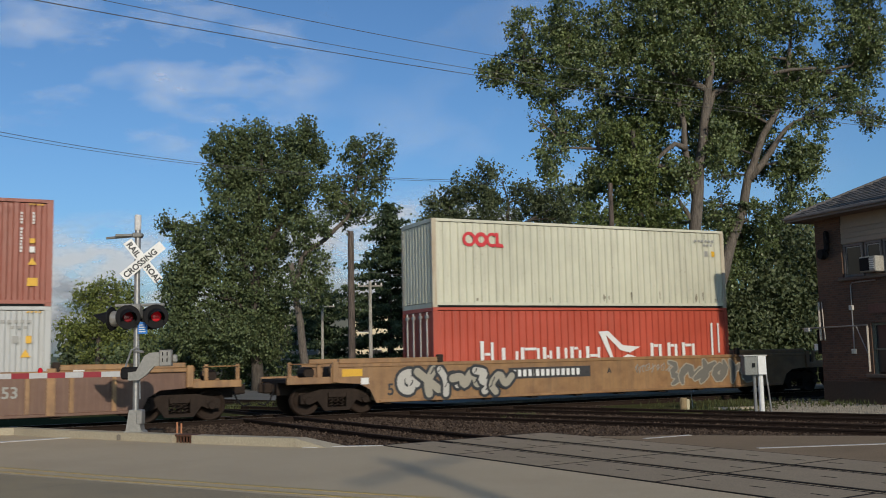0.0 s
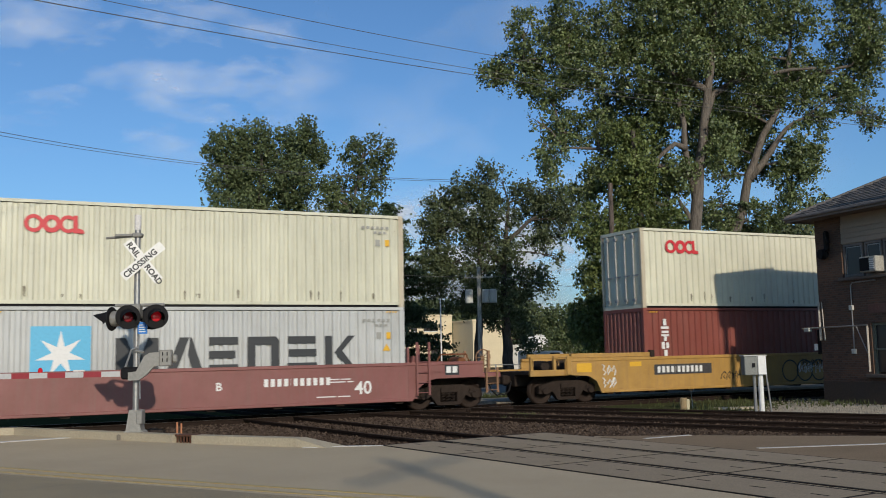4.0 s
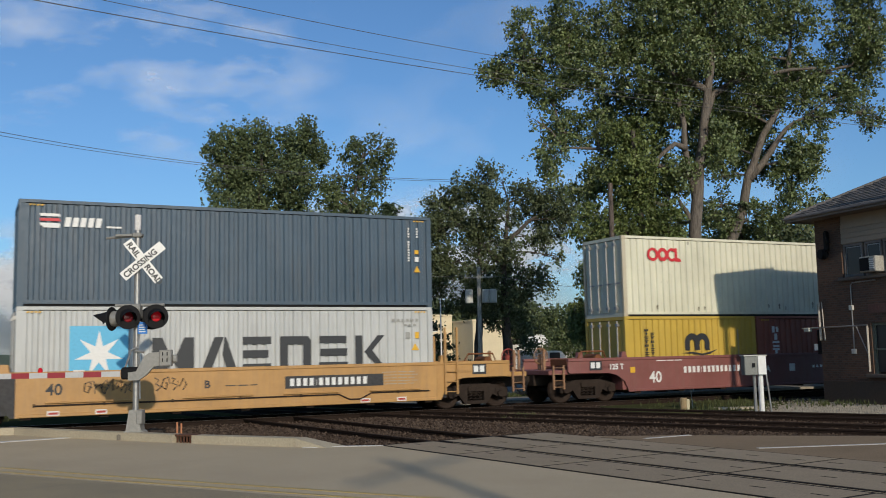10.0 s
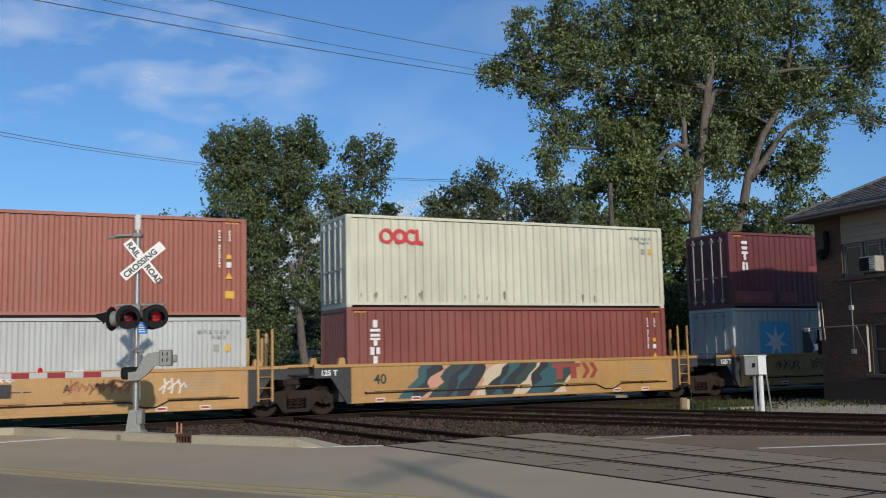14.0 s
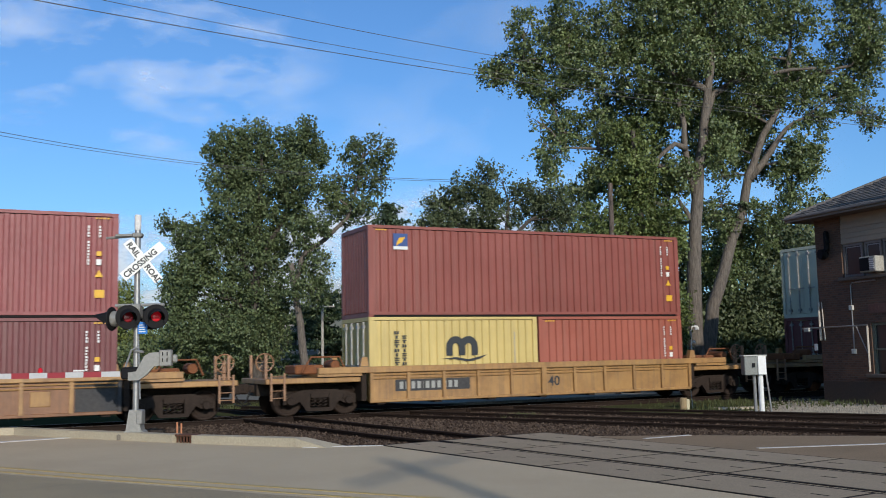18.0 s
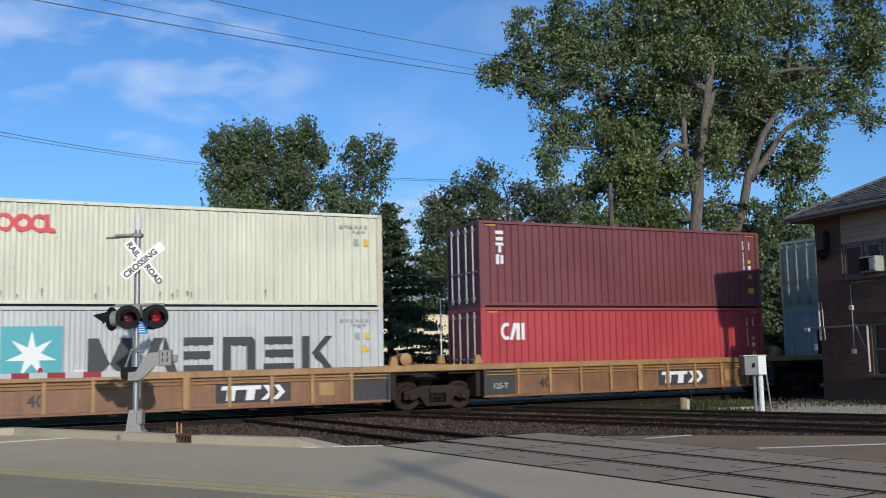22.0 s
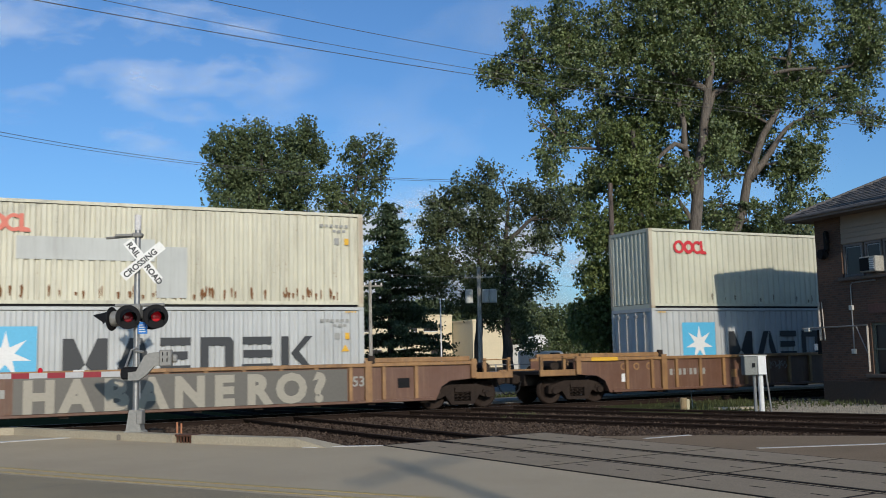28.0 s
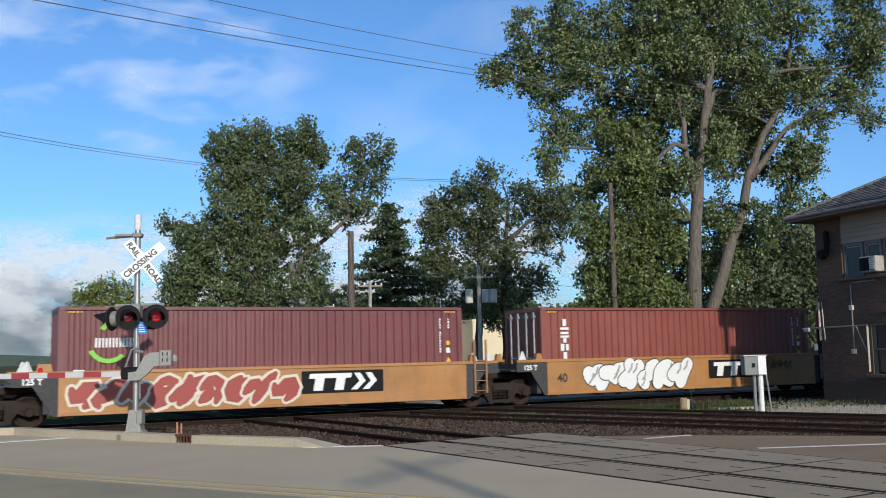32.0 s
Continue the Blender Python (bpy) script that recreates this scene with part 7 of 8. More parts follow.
def rail_truck(car, x, rusty=False):
    """Four-wheel truck under a car: bolster, two side frames, springs, two wheelsets."""
    bol = put("truck", shared("truck_bolster", lambda: Mesh().box(-0.22, -0.98, 0.42, 0.22, 0.98, 0.72, 0.03).lathe([(0.3, 0.72), (0.3, 0.86)], (0, 0, 0), "z", 14)), STEEL, car, (x, 0, 0), "dark greasy cast steel truck")
    for y in (-1.0, 1.0):
        put("side_frame", shared("side_frame", truck_frame), STEEL, bol, (0, y, 0))
        put("spring_nest", shared("spring_nest", spring_nest), STEEL, bol, (0, y, 0))
    for s in (-0.915, 0.915):
        w = put("wheelset", shared("wheelset", wheel_pair, True), RUSTWHEEL if rusty and s > 0 else WHEELMAT, bol, (s, 0, 0.45))
        WHEELS.append((w, car, x + s))
    return bol


def plate(car, name, poly, mat, y=-1.5, thick=0.06, both=True, label=""):
    me = Mesh().prism(poly, 0, thick)
    d = me.data(name)
    ob = put(name, d, mat, car, (0, y, 0), label)
    if both:
        put(name, d, mat, car, (0, -y - thick, 0), label)
    return ob


def rail_bar(car, name, x0, x1, y, z0, z1, t, mat, both=True):
    me = Mesh().box(x0, 0, z0, x1, t, z1, 0.015)
    d = me.data(name)
    put(name, d, mat, car, (0, y, 0))
    if both:
        put(name, d, mat, car, (0, -y - t, 0))


def coupler(car, x, way):
    me = Mesh().box(-0.9, -0.11, 0.72, 0.0, 0.11, 0.95, 0.02).box(-0.08, -0.2, 0.68, 0.16, 0.16, 1.0, 0.04).box(0.1, -0.2, 0.7, 0.28, -0.06, 0.98, 0.03)
    ob = part("coupler", me, STEEL, car, "", (x, 0, 0))
    if way < 0:
        ob.rotation_euler = (0, 0, math.pi)
    hose = Mesh().tube([(0, -0.25, 0.8), (0.12 * way, -0.3, 0.5), (0.3 * way, -0.3, 0.34), (0.5 * way, -0.28, 0.4)], 0.025, 6)
    part("brake_hose", hose, BLACK, car, "", (x - 0.1 * way, 0, 0))


def ladder(car, x, mat, z0=0.45, z1=1.5, y=-1.52, w=0.45):
    me = Mesh()
    for xx in (x, x + w):
        me.box(xx - 0.03, y - 0.03, z0, xx + 0.03, y + 0.02, z1)
    n = 4
    for k in range(n):
        z = z0 + 0.08 + (min(z1, 1.6) - z0 - 0.16) * k / (n - 1)
        me.tube([(x, y - 0.02, z), (x + w, y - 0.02, z)], 0.014, 5)
    part("ladder", me, mat, car)


def handrail(car, x0, x1, z, mat, y=-1.45):
    me = Mesh().tube([(x0, y, z - 0.25), (x0, y, z), (x1, y, z), (x1, y, z - 0.25)], 0.018, 6)
    part("handrail", me, mat, car)


def well_floor(car, x0, x1, mat):
    n = int((x1 - x0) / 1.7)
    d = shared("cross_bearer", lambda: Mesh().box(-0.12, -1.42, 0.27, 0.12, 1.42, 0.355))
    for k in range(n + 1):
        put("cross_bearer", d, STEEL, car, (x0 + (x1 - x0) * k / n, 0, 0))


GLYPHS = (
    (((0.9, 0.5), (0.6, 0.95), (0.15, 0.7), (0.2, 0.2), (0.65, 0.1), (0.7, 0.5), (0.45, 0.55)),),
    (((0.1, 0.9), (0.55, 0.75), (0.35, 0.45), (0.9, 0.3), (0.6, 0.0)),),
    (((0.0, 0.3), (0.25, 1.0), (0.5, 0.15), (0.7, 0.7), (1.05, 0.55)),),
    (((0.1, 0.0), (0.2, 0.6), (0.7, 0.9), (0.95, 0.6)), ((0.75, 0.1), (0.5, 0.3), (0.6, 0.6))),
    (((0.5, 0.9), (0.15, 0.55), (0.5, 0.1), (0.85, 0.5), (0.5, 0.9), (0.35, 0.3)),),
    (((0.0, 0.2), (0.95, 0.85)), ((0.3, 1.0), (0.6, 0.45), (0.45, 0.0))),
    (((0.0, 0.6), (0.3, 0.25), (0.6, 0.8), (1.0, 0.35), (0.8, 0.0)),),
    (((0.5, 0.0), (0.45, 0.5), (0.1, 0.95)), ((0.45, 0.5), (0.8, 0.75), (1.0, 0.35))),
)


def rounded(pts, times=2):
    """Cuts the corners of a polyline, keeping its ends."""
    for _ in range(times):
        out = [pts[0]]
        for (ax, az), (bx, bz) in zip(pts, pts[1:]):
            out += [(ax * 0.75 + bx * 0.25, az * 0.75 + bz * 0.25), (ax * 0.25 + bx * 0.75, az * 0.25 + bz * 0.75)]
        pts = out + [pts[-1]]
    return pts


def stroke_mesh(lines, r, taper=1.0, lift=0.00012):
    """Flat sprayed ribbons with round ends, rising a hair along their way so that crossings lie apart."""
    me = Mesh()
    o = 0.0
    for pts in lines:
        n = len(pts)
        rad = [r * (1.0 if taper >= 1.0 else taper + (1 - taper) * math.sin(math.pi * (i + 0.5) / n)) for i in range(n)]
        left, right = [], []
        for i in range(n):
            ax, az = pts[max(i - 1, 0)]
            bx, bz = pts[min(i + 1, n - 1)]
            d = math.hypot(bx - ax, bz - az) or 1.0
            nx, nz = -(bz - az) / d, (bx - ax) / d
            x, z = pts[i]
            left.append((x + nx * rad[i], -o, z + nz * rad[i]))
            right.append((x - nx * rad[i], -o, z - nz * rad[i]))
            o += lift
        caps = []
        for i, j in ((0, 1), (n - 1, n - 2)):
            x, z = pts[i]
            a0 = math.atan2(z - pts[j][1], x - pts[j][0])
            caps.append([(x + rad[i] * math.cos(a0 + w), left[i][1], z + rad[i] * math.sin(a0 + w)) for w in (-1.05, -0.52, 0.0, 0.52, 1.05)])
        vs = left + right + caps[0] + caps[1]
        c0, c1 = 2 * n, 2 * n + 5
        fs = [(i, n + i, n + i + 1, i + 1) for i in range(n - 1)]
        fs += [(0, c0, c0 + 1, c0 + 2, c0 + 3, c0 + 4, n), (2 * n - 1, c1, c1 + 1, c1 + 2, c1 + 3, c1 + 4, n - 1)]
        me.add(vs, fs)
        o += lift * 3
    return me, o


def graffiti(car, x0, x1, z0, z1, fills, line, seed, y=-1.508, letters=6, slant=0.1, fat=0.2, edge=0.05, halo=None, sharp=False, inner=None):
    """Interlocking sprayed strokes with outlines; no words."""
    rng = random.Random(seed)
    w = (x1 - x0) / letters
    h = z1 - z0
    if halo:
        pts = [(x0 + (x1 - x0) * i / 12, z0 + h * (0.5 + 0.06 * math.sin(i * 2.1))) for i in range(13)]
        hm, o = stroke_mesh([pts], h * 0.44)
        part("sprayed_halo", hm, halo, car, "", (0, y, 0))
        y -= o + 0.001
    order = list(range(len(GLYPHS)))
    rng.shuffle(order)
    for k in range(letters):
        g = GLYPHS[order[k % len(order)]]
        r = fat * rng.uniform(0.85, 1.12)
        r = min(r, h * 0.3)
        lines = []
        for ln in g:
            pts = []
            for gx, gz in ln:
                gx = 1 - gx if k % 2 else gx
                px_ = x0 + w * (k + 0.5) + (gx - 0.5) * max(0.1, w * 1.45 - 2 * r * 0.7) + slant * (gz - 0.5) * h + rng.uniform(-0.05, 0.05)
                pz_ = min(z1 - r, max(z0 + r, z0 + r * 0.9 + gz * (h - 1.8 * r) + rng.uniform(-0.05, 0.05)))
                pts.append((px_, pz_))
            lines.append(rounded(pts, 1 if sharp else 2))
        om, o = stroke_mesh(lines, r + edge, 0.45 if sharp else 1.0)
        part("sprayed_outline", om, line, car, "", (0, y, 0))
        y -= o + 0.0006
        fm, o = stroke_mesh(lines, r, 0.3 if sharp else 1.0)
        part("sprayed_shape", fm, fills[k % len(fills)], car, "sprayed graffiti shape", (0, y, 0))
        y -= o + 0.0006
        if inner:
            sh = []
            for q in range(2):
                sx, sz = rng.choice(rng.choice(lines))
                sh.append([(sx - r * 0.5, sz - r * 0.5), (sx, sz), (sx + r * 0.2, sz + r * 0.7)])
            im, o = stroke_mesh(sh, r * 0.16)
            part("sprayed_line", im, inner, car, "", (0, y, 0))
            y -= o + 0.0006


def camo(car, x0, x1, z0, z1, fills, seed, y=-1.508, lean=0.75, bands=15):
    """Sprayed camouflage: slanting bands with broken edges lying side by side."""
    rng = random.Random(seed)
    levels = [z0 + (z1 - z0) * f for f in (0.0, 0.22, 0.45, 0.62, 0.85, 1.0)]
    edges = []
    x = x0
    for k in range(bands + 1):
        edges.append([(x + lean * (z - z0) + rng.uniform(-0.17, 0.17), z) for z in levels])
        x += (x1 - lean * (z1 - z0) - x0) / bands * rng.uniform(0.75, 1.25)
    for k in range(bands):
        a, b = edges[k], edges[k + 1]
        me = Mesh()
        for i in range(len(levels) - 1):
            r0, r1 = max(b[i][0], a[i][0] + 0.03), max(b[i + 1][0], a[i + 1][0] + 0.03)
            me.prism([a[i], (r0, b[i][1]), (r1, b[i + 1][1]), a[i + 1]], -0.0004 * k, 0.003)
        part("sprayed_band", me, fills[(k * 3 + k // 4) % len(fills)], car, "sprayed camouflage band", (0, y, 0))


def scrawl(car, x0, x1, z0, z1, mat, seed, y=-1.506, r=0.018):
    """Quick looping hand strokes, like a sprayed signature that cannot be read."""
    rng = random.Random(seed)
    me = Mesh()
    n = max(3, int((x1 - x0) / 0.2))
    w = (x1 - x0) / n
    rows = 2 if z1 - z0 > 0.62 else 1
    rh = (z1 - z0) / rows
    for row in range(rows):
        for k in range(n):
            xc, zc = x0 + w * (k + 0.5), z0 + rh * (row + 0.5)
            g = rng.choice(GLYPHS)
            for ln in g:
                pts = [(xc + (gx - 0.5) * w * 1.1 + 0.15 * (gz - 0.5) * rh + rng.uniform(-0.02, 0.02), 0, zc + (gz - 0.5) * rh * 0.85 + rng.uniform(-0.03, 0.03)) for gx, gz in ln]
                me.tube(pts, r, 4)
    part("scrawl", me, mat, car, "thin sprayed scrawl", (0, y, 0))


def number(car, body, x, z, size, mat, y=-1.508, shear=0.0, bold=0.008):
    ob = put("number_marking", text_data(body, size, shear, bold), mat, car, (x, y, z), "stencilled marking")
    ob.rotation_euler = (math.pi / 2, 0, 0)


def report_bars(car, x, z, w, mat, panel=None, y=-1.508, h=0.22):
    if panel:
        mark("number_board", rect(w + 0.3, h + 0.14), panel, car, x - 0.15, z - 0.07, y)
    n = int(w / 0.2)
    bars("number_stencil", mat, car, x, z, [0.12 if k != 4 else 0.01 for k in range(n)], h, 0.08, y - 0.005)


def articulated_well(u, side, end_mat, left, right, extras, label, chord=None, ribbed=False, posts=0.0):
    """A 40-foot well. left / right: 'joint' (shared truck) or 'coupler' (own truck and platform)."""
    car = thing("well_car", label, "rail car", pose(u, 0, 0), "well cars of the train")
    x0, x1 = -1.15, 13.34
    chord = chord or side
    if not ribbed:
        body = [(0.02, 0.33), (12.17, 0.33), (12.17, 1.5), (0.02, 1.5)]
        plate(car, "side_wall", body, side)
        for end, s, mid in ((left, -1, 0.0), (right, 1, 12.19)):
            wing = [(-0.016, 0.33), (0.1, 0.33), (0.62, 1.12), (1.15, 1.12), (1.15, 1.5), (-0.016, 1.5)]
            if end == "coupler":
                wing = [(-0.016, 0.33), (0.12, 0.33), (0.3, 0.7), (0.62, 0.92), (0.95, 1.0), (2.55, 1.02), (2.62, 1.08), (2.62, 1.5), (-0.016, 1.5)]
            pts = [(mid + s * a, b) for a, b in wing]
            plate(car, "end_wing", pts if s > 0 else pts[::-1], end_mat if end == "joint" or s < 0 else side)
            if end == "coupler":
                a, b = sorted((mid + s * 1.15, mid + s * 2.62))
                rail_bar(car, "end_chord", a, b, -1.53, 1.42, 1.52, 0.16, chord)
                mark("stencil_frame", rect(0.5, 0.34), MK, car, mid + s * 1.5 - 0.25, 1.1, -1.506)
                mark("stencil_plate", rect(0.16, 0.2), MW, car, mid + s * 1.5 - 0.2, 1.17, -1.511)
                mark("stencil_plate", rect(0.16, 0.2), MW, car, mid + s * 1.5 + 0.02, 1.17, -1.511)
        rail_bar(car, "top_chord", x0, x1, -1.53, 1.42, 1.52, 0.16, chord)
        rail_bar(car, "bottom_sill", 0.1, 12.1, -1.52, 0.33, 0.42, 0.1, side)
    else:
        plate(car, "side_wall", [(1.1, 0.38), (11.1, 0.38), (11.1, 1.24), (1.1, 1.24)], side, -1.44)
        plate(car, "end_wing", [(-0.1, 0.38), (1.096, 0.38), (1.096, 1.24), (-0.1, 1.24)], end_mat, -1.44)
        plate(car, "end_wing", [(11.104, 0.38), (12.3, 0.38), (12.3, 1.24), (11.104, 1.24)], end_mat, -1.44)
        rail_bar(car, "top_chord", -1.75, 13.94, -1.54, 1.24, 1.43, 0.2, chord)
        rail_bar(car, "bottom_sill", -0.1, 12.3, -1.5, 0.33, 0.42, 0.1, side)
        rib = shared("well_rib", lambda: Mesh().box(-0.05, 0, 0.4, 0.05, 0.09, 1.24))
        for k in range(11):
            xr = -0.05 + 12.29 * k / 10
            for y in (-1.53, 1.44):
                put("rib", rib, chord if 0 < k < 10 else end_mat, car, (xr, y, 0))
        for z in (1.16, 1.06):
            part("brake_pipe", Mesh().tube([(-0.1, -1.475, z), (12.3, -1.475, z + 0.01)], 0.022, 6), chord, car)
        rail_bar(car, "double_rib", 6.0, 6.2, -1.545, 0.36, 1.3, 0.1, chord, False)
    well_floor(car, 0.3, 11.9, side)
    for x in (-0.35, 12.35):
        part("bulkhead", Mesh().box(x, -1.42, 0.4, x + 0.16, 1.42, 1.38), end_mat if not ribbed else STEEL, car)
    guide = shared("corner_guide", lambda: Mesh().prism([(-0.14, 1.44), (0.14, 1.44), (0.08, 1.72), (-0.08, 1.72)], -0.05, 0.12))
    for x in (-0.25, 12.45):
        for y in (-1.4, 1.32):
            put("corner_guide", guide, chord, car, (x, y, 0))
    for end, x, s in ((left, -1.57, -1), (right, 13.76, 1)):
        if end == "joint":
            if s < 0:
                rail_truck(car, x)
                part("articulation", Mesh().lathe([(0.32, 0.86), (0.34, 1.0), (0.2, 1.12)], (x, 0, 0), "z", 14).box(x - 0.5, -0.35, 0.9, x + 1.2, 0.35, 1.1, 0.04), STEEL, car)
            else:
                part("articulation", Mesh().box(12.4, -0.4, 0.86, x - 0.1, 0.4, 1.2, 0.04), STEEL, car)
            part("end_platform", Mesh().box(min(x * 1.0 + 0.28, 12.5) if s < 0 else 12.5, -1.36, 1.14, -0.35 if s < 0 else x - 0.28, 1.36, 1.2), STEEL if ribbed else end_mat, car)
        else:
            rail_truck(car, x, rusty=(ribbed and s < 0 and extras.get("rusty", False)))
            a, b = sorted((x + s * 1.75, x - s * 1.2))
            part("end_platform", Mesh().box(a, -1.4, 0.98, b, 1.4, 1.14, 0.02), chord, car)
            part("draft_sill", Mesh().box(a, -0.4, 0.62, b, 0.4, 0.98), STEEL, car)
            part("end_deck", Mesh().box(min(x - s * 1.2, x + s * 0.2), -1.5, 1.16, max(x - s * 1.2, x + s * 0.2), 1.5, 1.24), chord, car)
            coupler(car, x + s * 2.0, s)
            part("end_machinery", Mesh().box(x - 0.7, -0.9, 1.24, x + 0.2, 0.2, 1.52, 0.04).lathe([(0.14, -1.0), (0.16, -0.95), (0.16, -0.3), (0.14, -0.25)], (x + 0.55, 0, 1.5), "y", 12).tube([(x - 0.6, -1.2, 1.3), (x - 0.3, -1.2, 1.75), (x + 0.6, -1.2, 1.75), (x + 0.8, -1.2, 1.3)], 0.03, 6), RUSTWHEEL, car, "rusty brake machinery")
            ladder(car, x + s * 1.4 - 0.2, RUSTFRAME, 0.5, 1.3, -1.44, 0.4)
            for q in (-0.9, 0.8):
                part("end_post", Mesh().box(x + s * 1.6 - 0.04, q, 1.14, x + s * 1.6 + 0.04, q + 0.08, 1.85), RUSTFRAME, car)
            bw = Mesh()
            bw.tube([(x + s * 1.55 + 0.27 * math.cos(w * math.pi / 9), -0.58, 1.62 + 0.27 * math.sin(w * math.pi / 9)) for w in range(19)], 0.022, 5)
            for k in range(4):
                a = math.pi * k / 4
                bw.tube([(x + s * 1.55 - 0.27 * math.cos(a), -0.58, 1.62 - 0.27 * math.sin(a)), (x + s * 1.55 + 0.27 * math.cos(a), -0.58, 1.62 + 0.27 * math.sin(a))], 0.014, 4)
            bw.box(x + s * 1.55 - 0.06, -0.56, 1.14, x + s * 1.55 + 0.06, -0.46, 1.68)
            part("brake_wheel", bw, MDR if side is YEL_WELL else RUSTFRAME, car, "hand brake wheel on its stand")
    if posts:
        ladder(car, 12.45, chord if not extras.get("rustpost") else RUSTFRAME, 0.5, 1.5 + posts, -1.55, 0.42)
        for xx in (12.75, 13.2):
            part("tie_down_post", Mesh().box(xx, 0.9, 1.2, xx + 0.08, 1.0, 1.5 + posts * 0.8), chord, car)
        part("tie_down_post", Mesh().box(12.95, -0.5, 1.2, 13.03, -0.42, 1.5 + posts * 0.9), chord, car)
    if extras.get("cones"):
        for x in (-0.75, 12.6):
            for y in (-1.2, 1.1):
                part("white_cone", Mesh().lathe([(0.16, 1.5), (0.13, 1.56), (0.04, 1.78), (0.0, 1.8)], (x, y, 0), "z", 4), MW, car, "white twist-lock cone")
    MOVING.append((car, u, 0, 0))
    return car


def long_well(u, side, chord, ribbed, label, panel=None):
    """A 53-foot well with a truck of its own under each end."""
    car = thing("well_car", label, "rail car", pose(u, 0, 0), "well cars of the train")
    mid = 6.2
    for s in (-1, 1):
        def X(v):
            return mid + s * v
        body = [(0.0, 0.33), (8.3, 0.33), (8.5, 0.74), (8.82, 0.92), (9.75, 0.98), (9.75, 1.5), (0.0, 1.5)]
        pts = [(X(a), b) for a, b in (body if s > 0 else reversed(body))]
        plate(car, "side_wall", pts, side, -1.5 if not ribbed else -1.44)
        rail_bar(car, "top_chord", min(X(0.0), X(9.75)), max(X(0.0), X(9.75)), -1.53, 1.42, 1.53, 0.16, chord)
        a, b = sorted((X(6.05), X(9.5)))
        rail_bar(car, "raised_chord", a, b, -1.5, 1.535, 1.68, 0.14, chord)
        a, b = sorted((X(9.6), X(11.1)))
        rail_bar(car, "platform_sill", a, b, -1.45, 0.95, 1.16, 0.1, chord)
        part("end_platform", Mesh().box(a, -1.34, 1.0, b, 1.34, 1.1), STEEL, car)
        a, b = sorted((X(9.52), X(9.72)))
        part("end_gusset", Mesh().box(a, -1.56, 0.98, b, -1.46, 1.6, 0.02), chord, car)
        handrail(car, min(X(10.0), X(11.0)), max(X(10.0), X(11.0)), 1.55, chord)
        for q in (11.0, 10.1):
            part("end_post", Mesh().box(X(q) - 0.05, -1.4, 1.1, X(q) + 0.05, -1.3, 1.61), chord, car)
        part("draft_sill", Mesh().box(min(X(8.6), X(11.1)), -0.4, 0.62, max(X(8.6), X(11.1)), 0.4, 1.0), STEEL, car)
        part("bulkhead", Mesh().box(X(8.25) - 0.08, -1.4, 0.4, X(8.25) + 0.08, 1.4, 1.5), side, car)
        part("deck_machinery", Mesh().box(X(9.2) - 0.3, -0.6, 1.1, X(9.2) + 0.4, 0.1, 1.45, 0.05).lathe([(0.16, -1.1), (0.18, -1.05), (0.18, -0.4), (0.16, -0.35)], (X(10.3), 0, 1.28), "y", 12), STEEL, car)
        coupler(car, X(11.25), s)
        rail_truck(car, X(9.42))
        gd = Mesh().box(X(6.12) - 0.1, -1.54, 1.5, X(6.12) + 0.1, -1.4, 1.76, 0.02)
        part("corner_guide", gd, STEEL, car)
    rail_bar(car, "bottom_sill", mid - 8.2, mid + 8.2, -1.52, 0.33, 0.42, 0.1, side)
    if ribbed:
        rib = shared("long_rib", lambda: Mesh().box(-0.055, 0, 0.42, 0.055, 0.09, 1.42))
        for k in range(15):
            xr = mid - 7.6 + 15.2 * k / 14
            for y in (-1.53, 1.44):
                put("rib", rib, chord, car, (xr, y, 0))
        for xr in (mid - 6.0, mid + 6.0):
            part("wide_rib", Mesh().box(xr - 0.11, -1.55, 0.36, xr + 0.11, -1.45, 1.6), chord, car)
    well_floor(car, mid - 7.9, mid + 7.9, side)
    MOVING.append((car, u, 0, 0))
    return car
# ---- the consist, front to rear; u is the left end of the load's 40-foot space at t = 0 ----
TOPH = FLOOR + HIGH
TOPS = FLOOR + STD


def double(u, upper, lower, std=False):
    """upper, lower: (paint, livery, doors). lower may be two short boxes."""
    if isinstance(lower, list):
        for k, (m, kind, doors) in enumerate(lower):
            shipping_box(u + (0.0 if k == 0 else LONG - SHORT), FLOOR, SHORT, STD, m, kind, doors, where="lower")
        z = TOPS
    else:
        m, kind, doors = lower
        shipping_box(u, FLOOR, LONG, STD if std else HIGH, m, kind, doors, where="lower")
        z = TOPS if std else TOPH
    if upper:
        m, kind, doors = upper
        fr = CREAMFRAME if m in (CREAM, CREAM_BRIGHT, CREAM_DULL, CREAM_WORN, PALEGREY) and doors != "clean" else m
        shipping_box(u, z, LONG, HIGH, m, kind, bool(doors), fr)


# lead car, in the building's shade
long_well(36.8, TAN_WELL, TAN_WELL, False, "dark tan empty-looking well car in shadow")
# 1
car = long_well(13.30, TAN_WELL, TAN_WELL, False, "tan smooth-sided well car with grey sprayed graffiti")
graffiti(car, -1.35, 2.6, 0.42, 1.42, [flat_paint("mark_chalk", (0.4062, 0.39, 0.3494)), MTAN], MK, 3, letters=6, fat=0.12, edge=0.09, inner=MK)
report_bars(car, 2.7, 0.98, 2.9, MW, DARK_END)
number(car, "5", -1.75, 0.55, 0.5, MK)
number(car, "A", 6.45, 1.0, 0.25, MK)
graffiti(car, 9.0, 13.2, 0.42, 1.46, [flat_paint("mark_smoke", (0.13, 0.1219, 0.1056))], MTAN, 4, letters=6, fat=0.13, edge=0.05, sharp=True, slant=0.3)
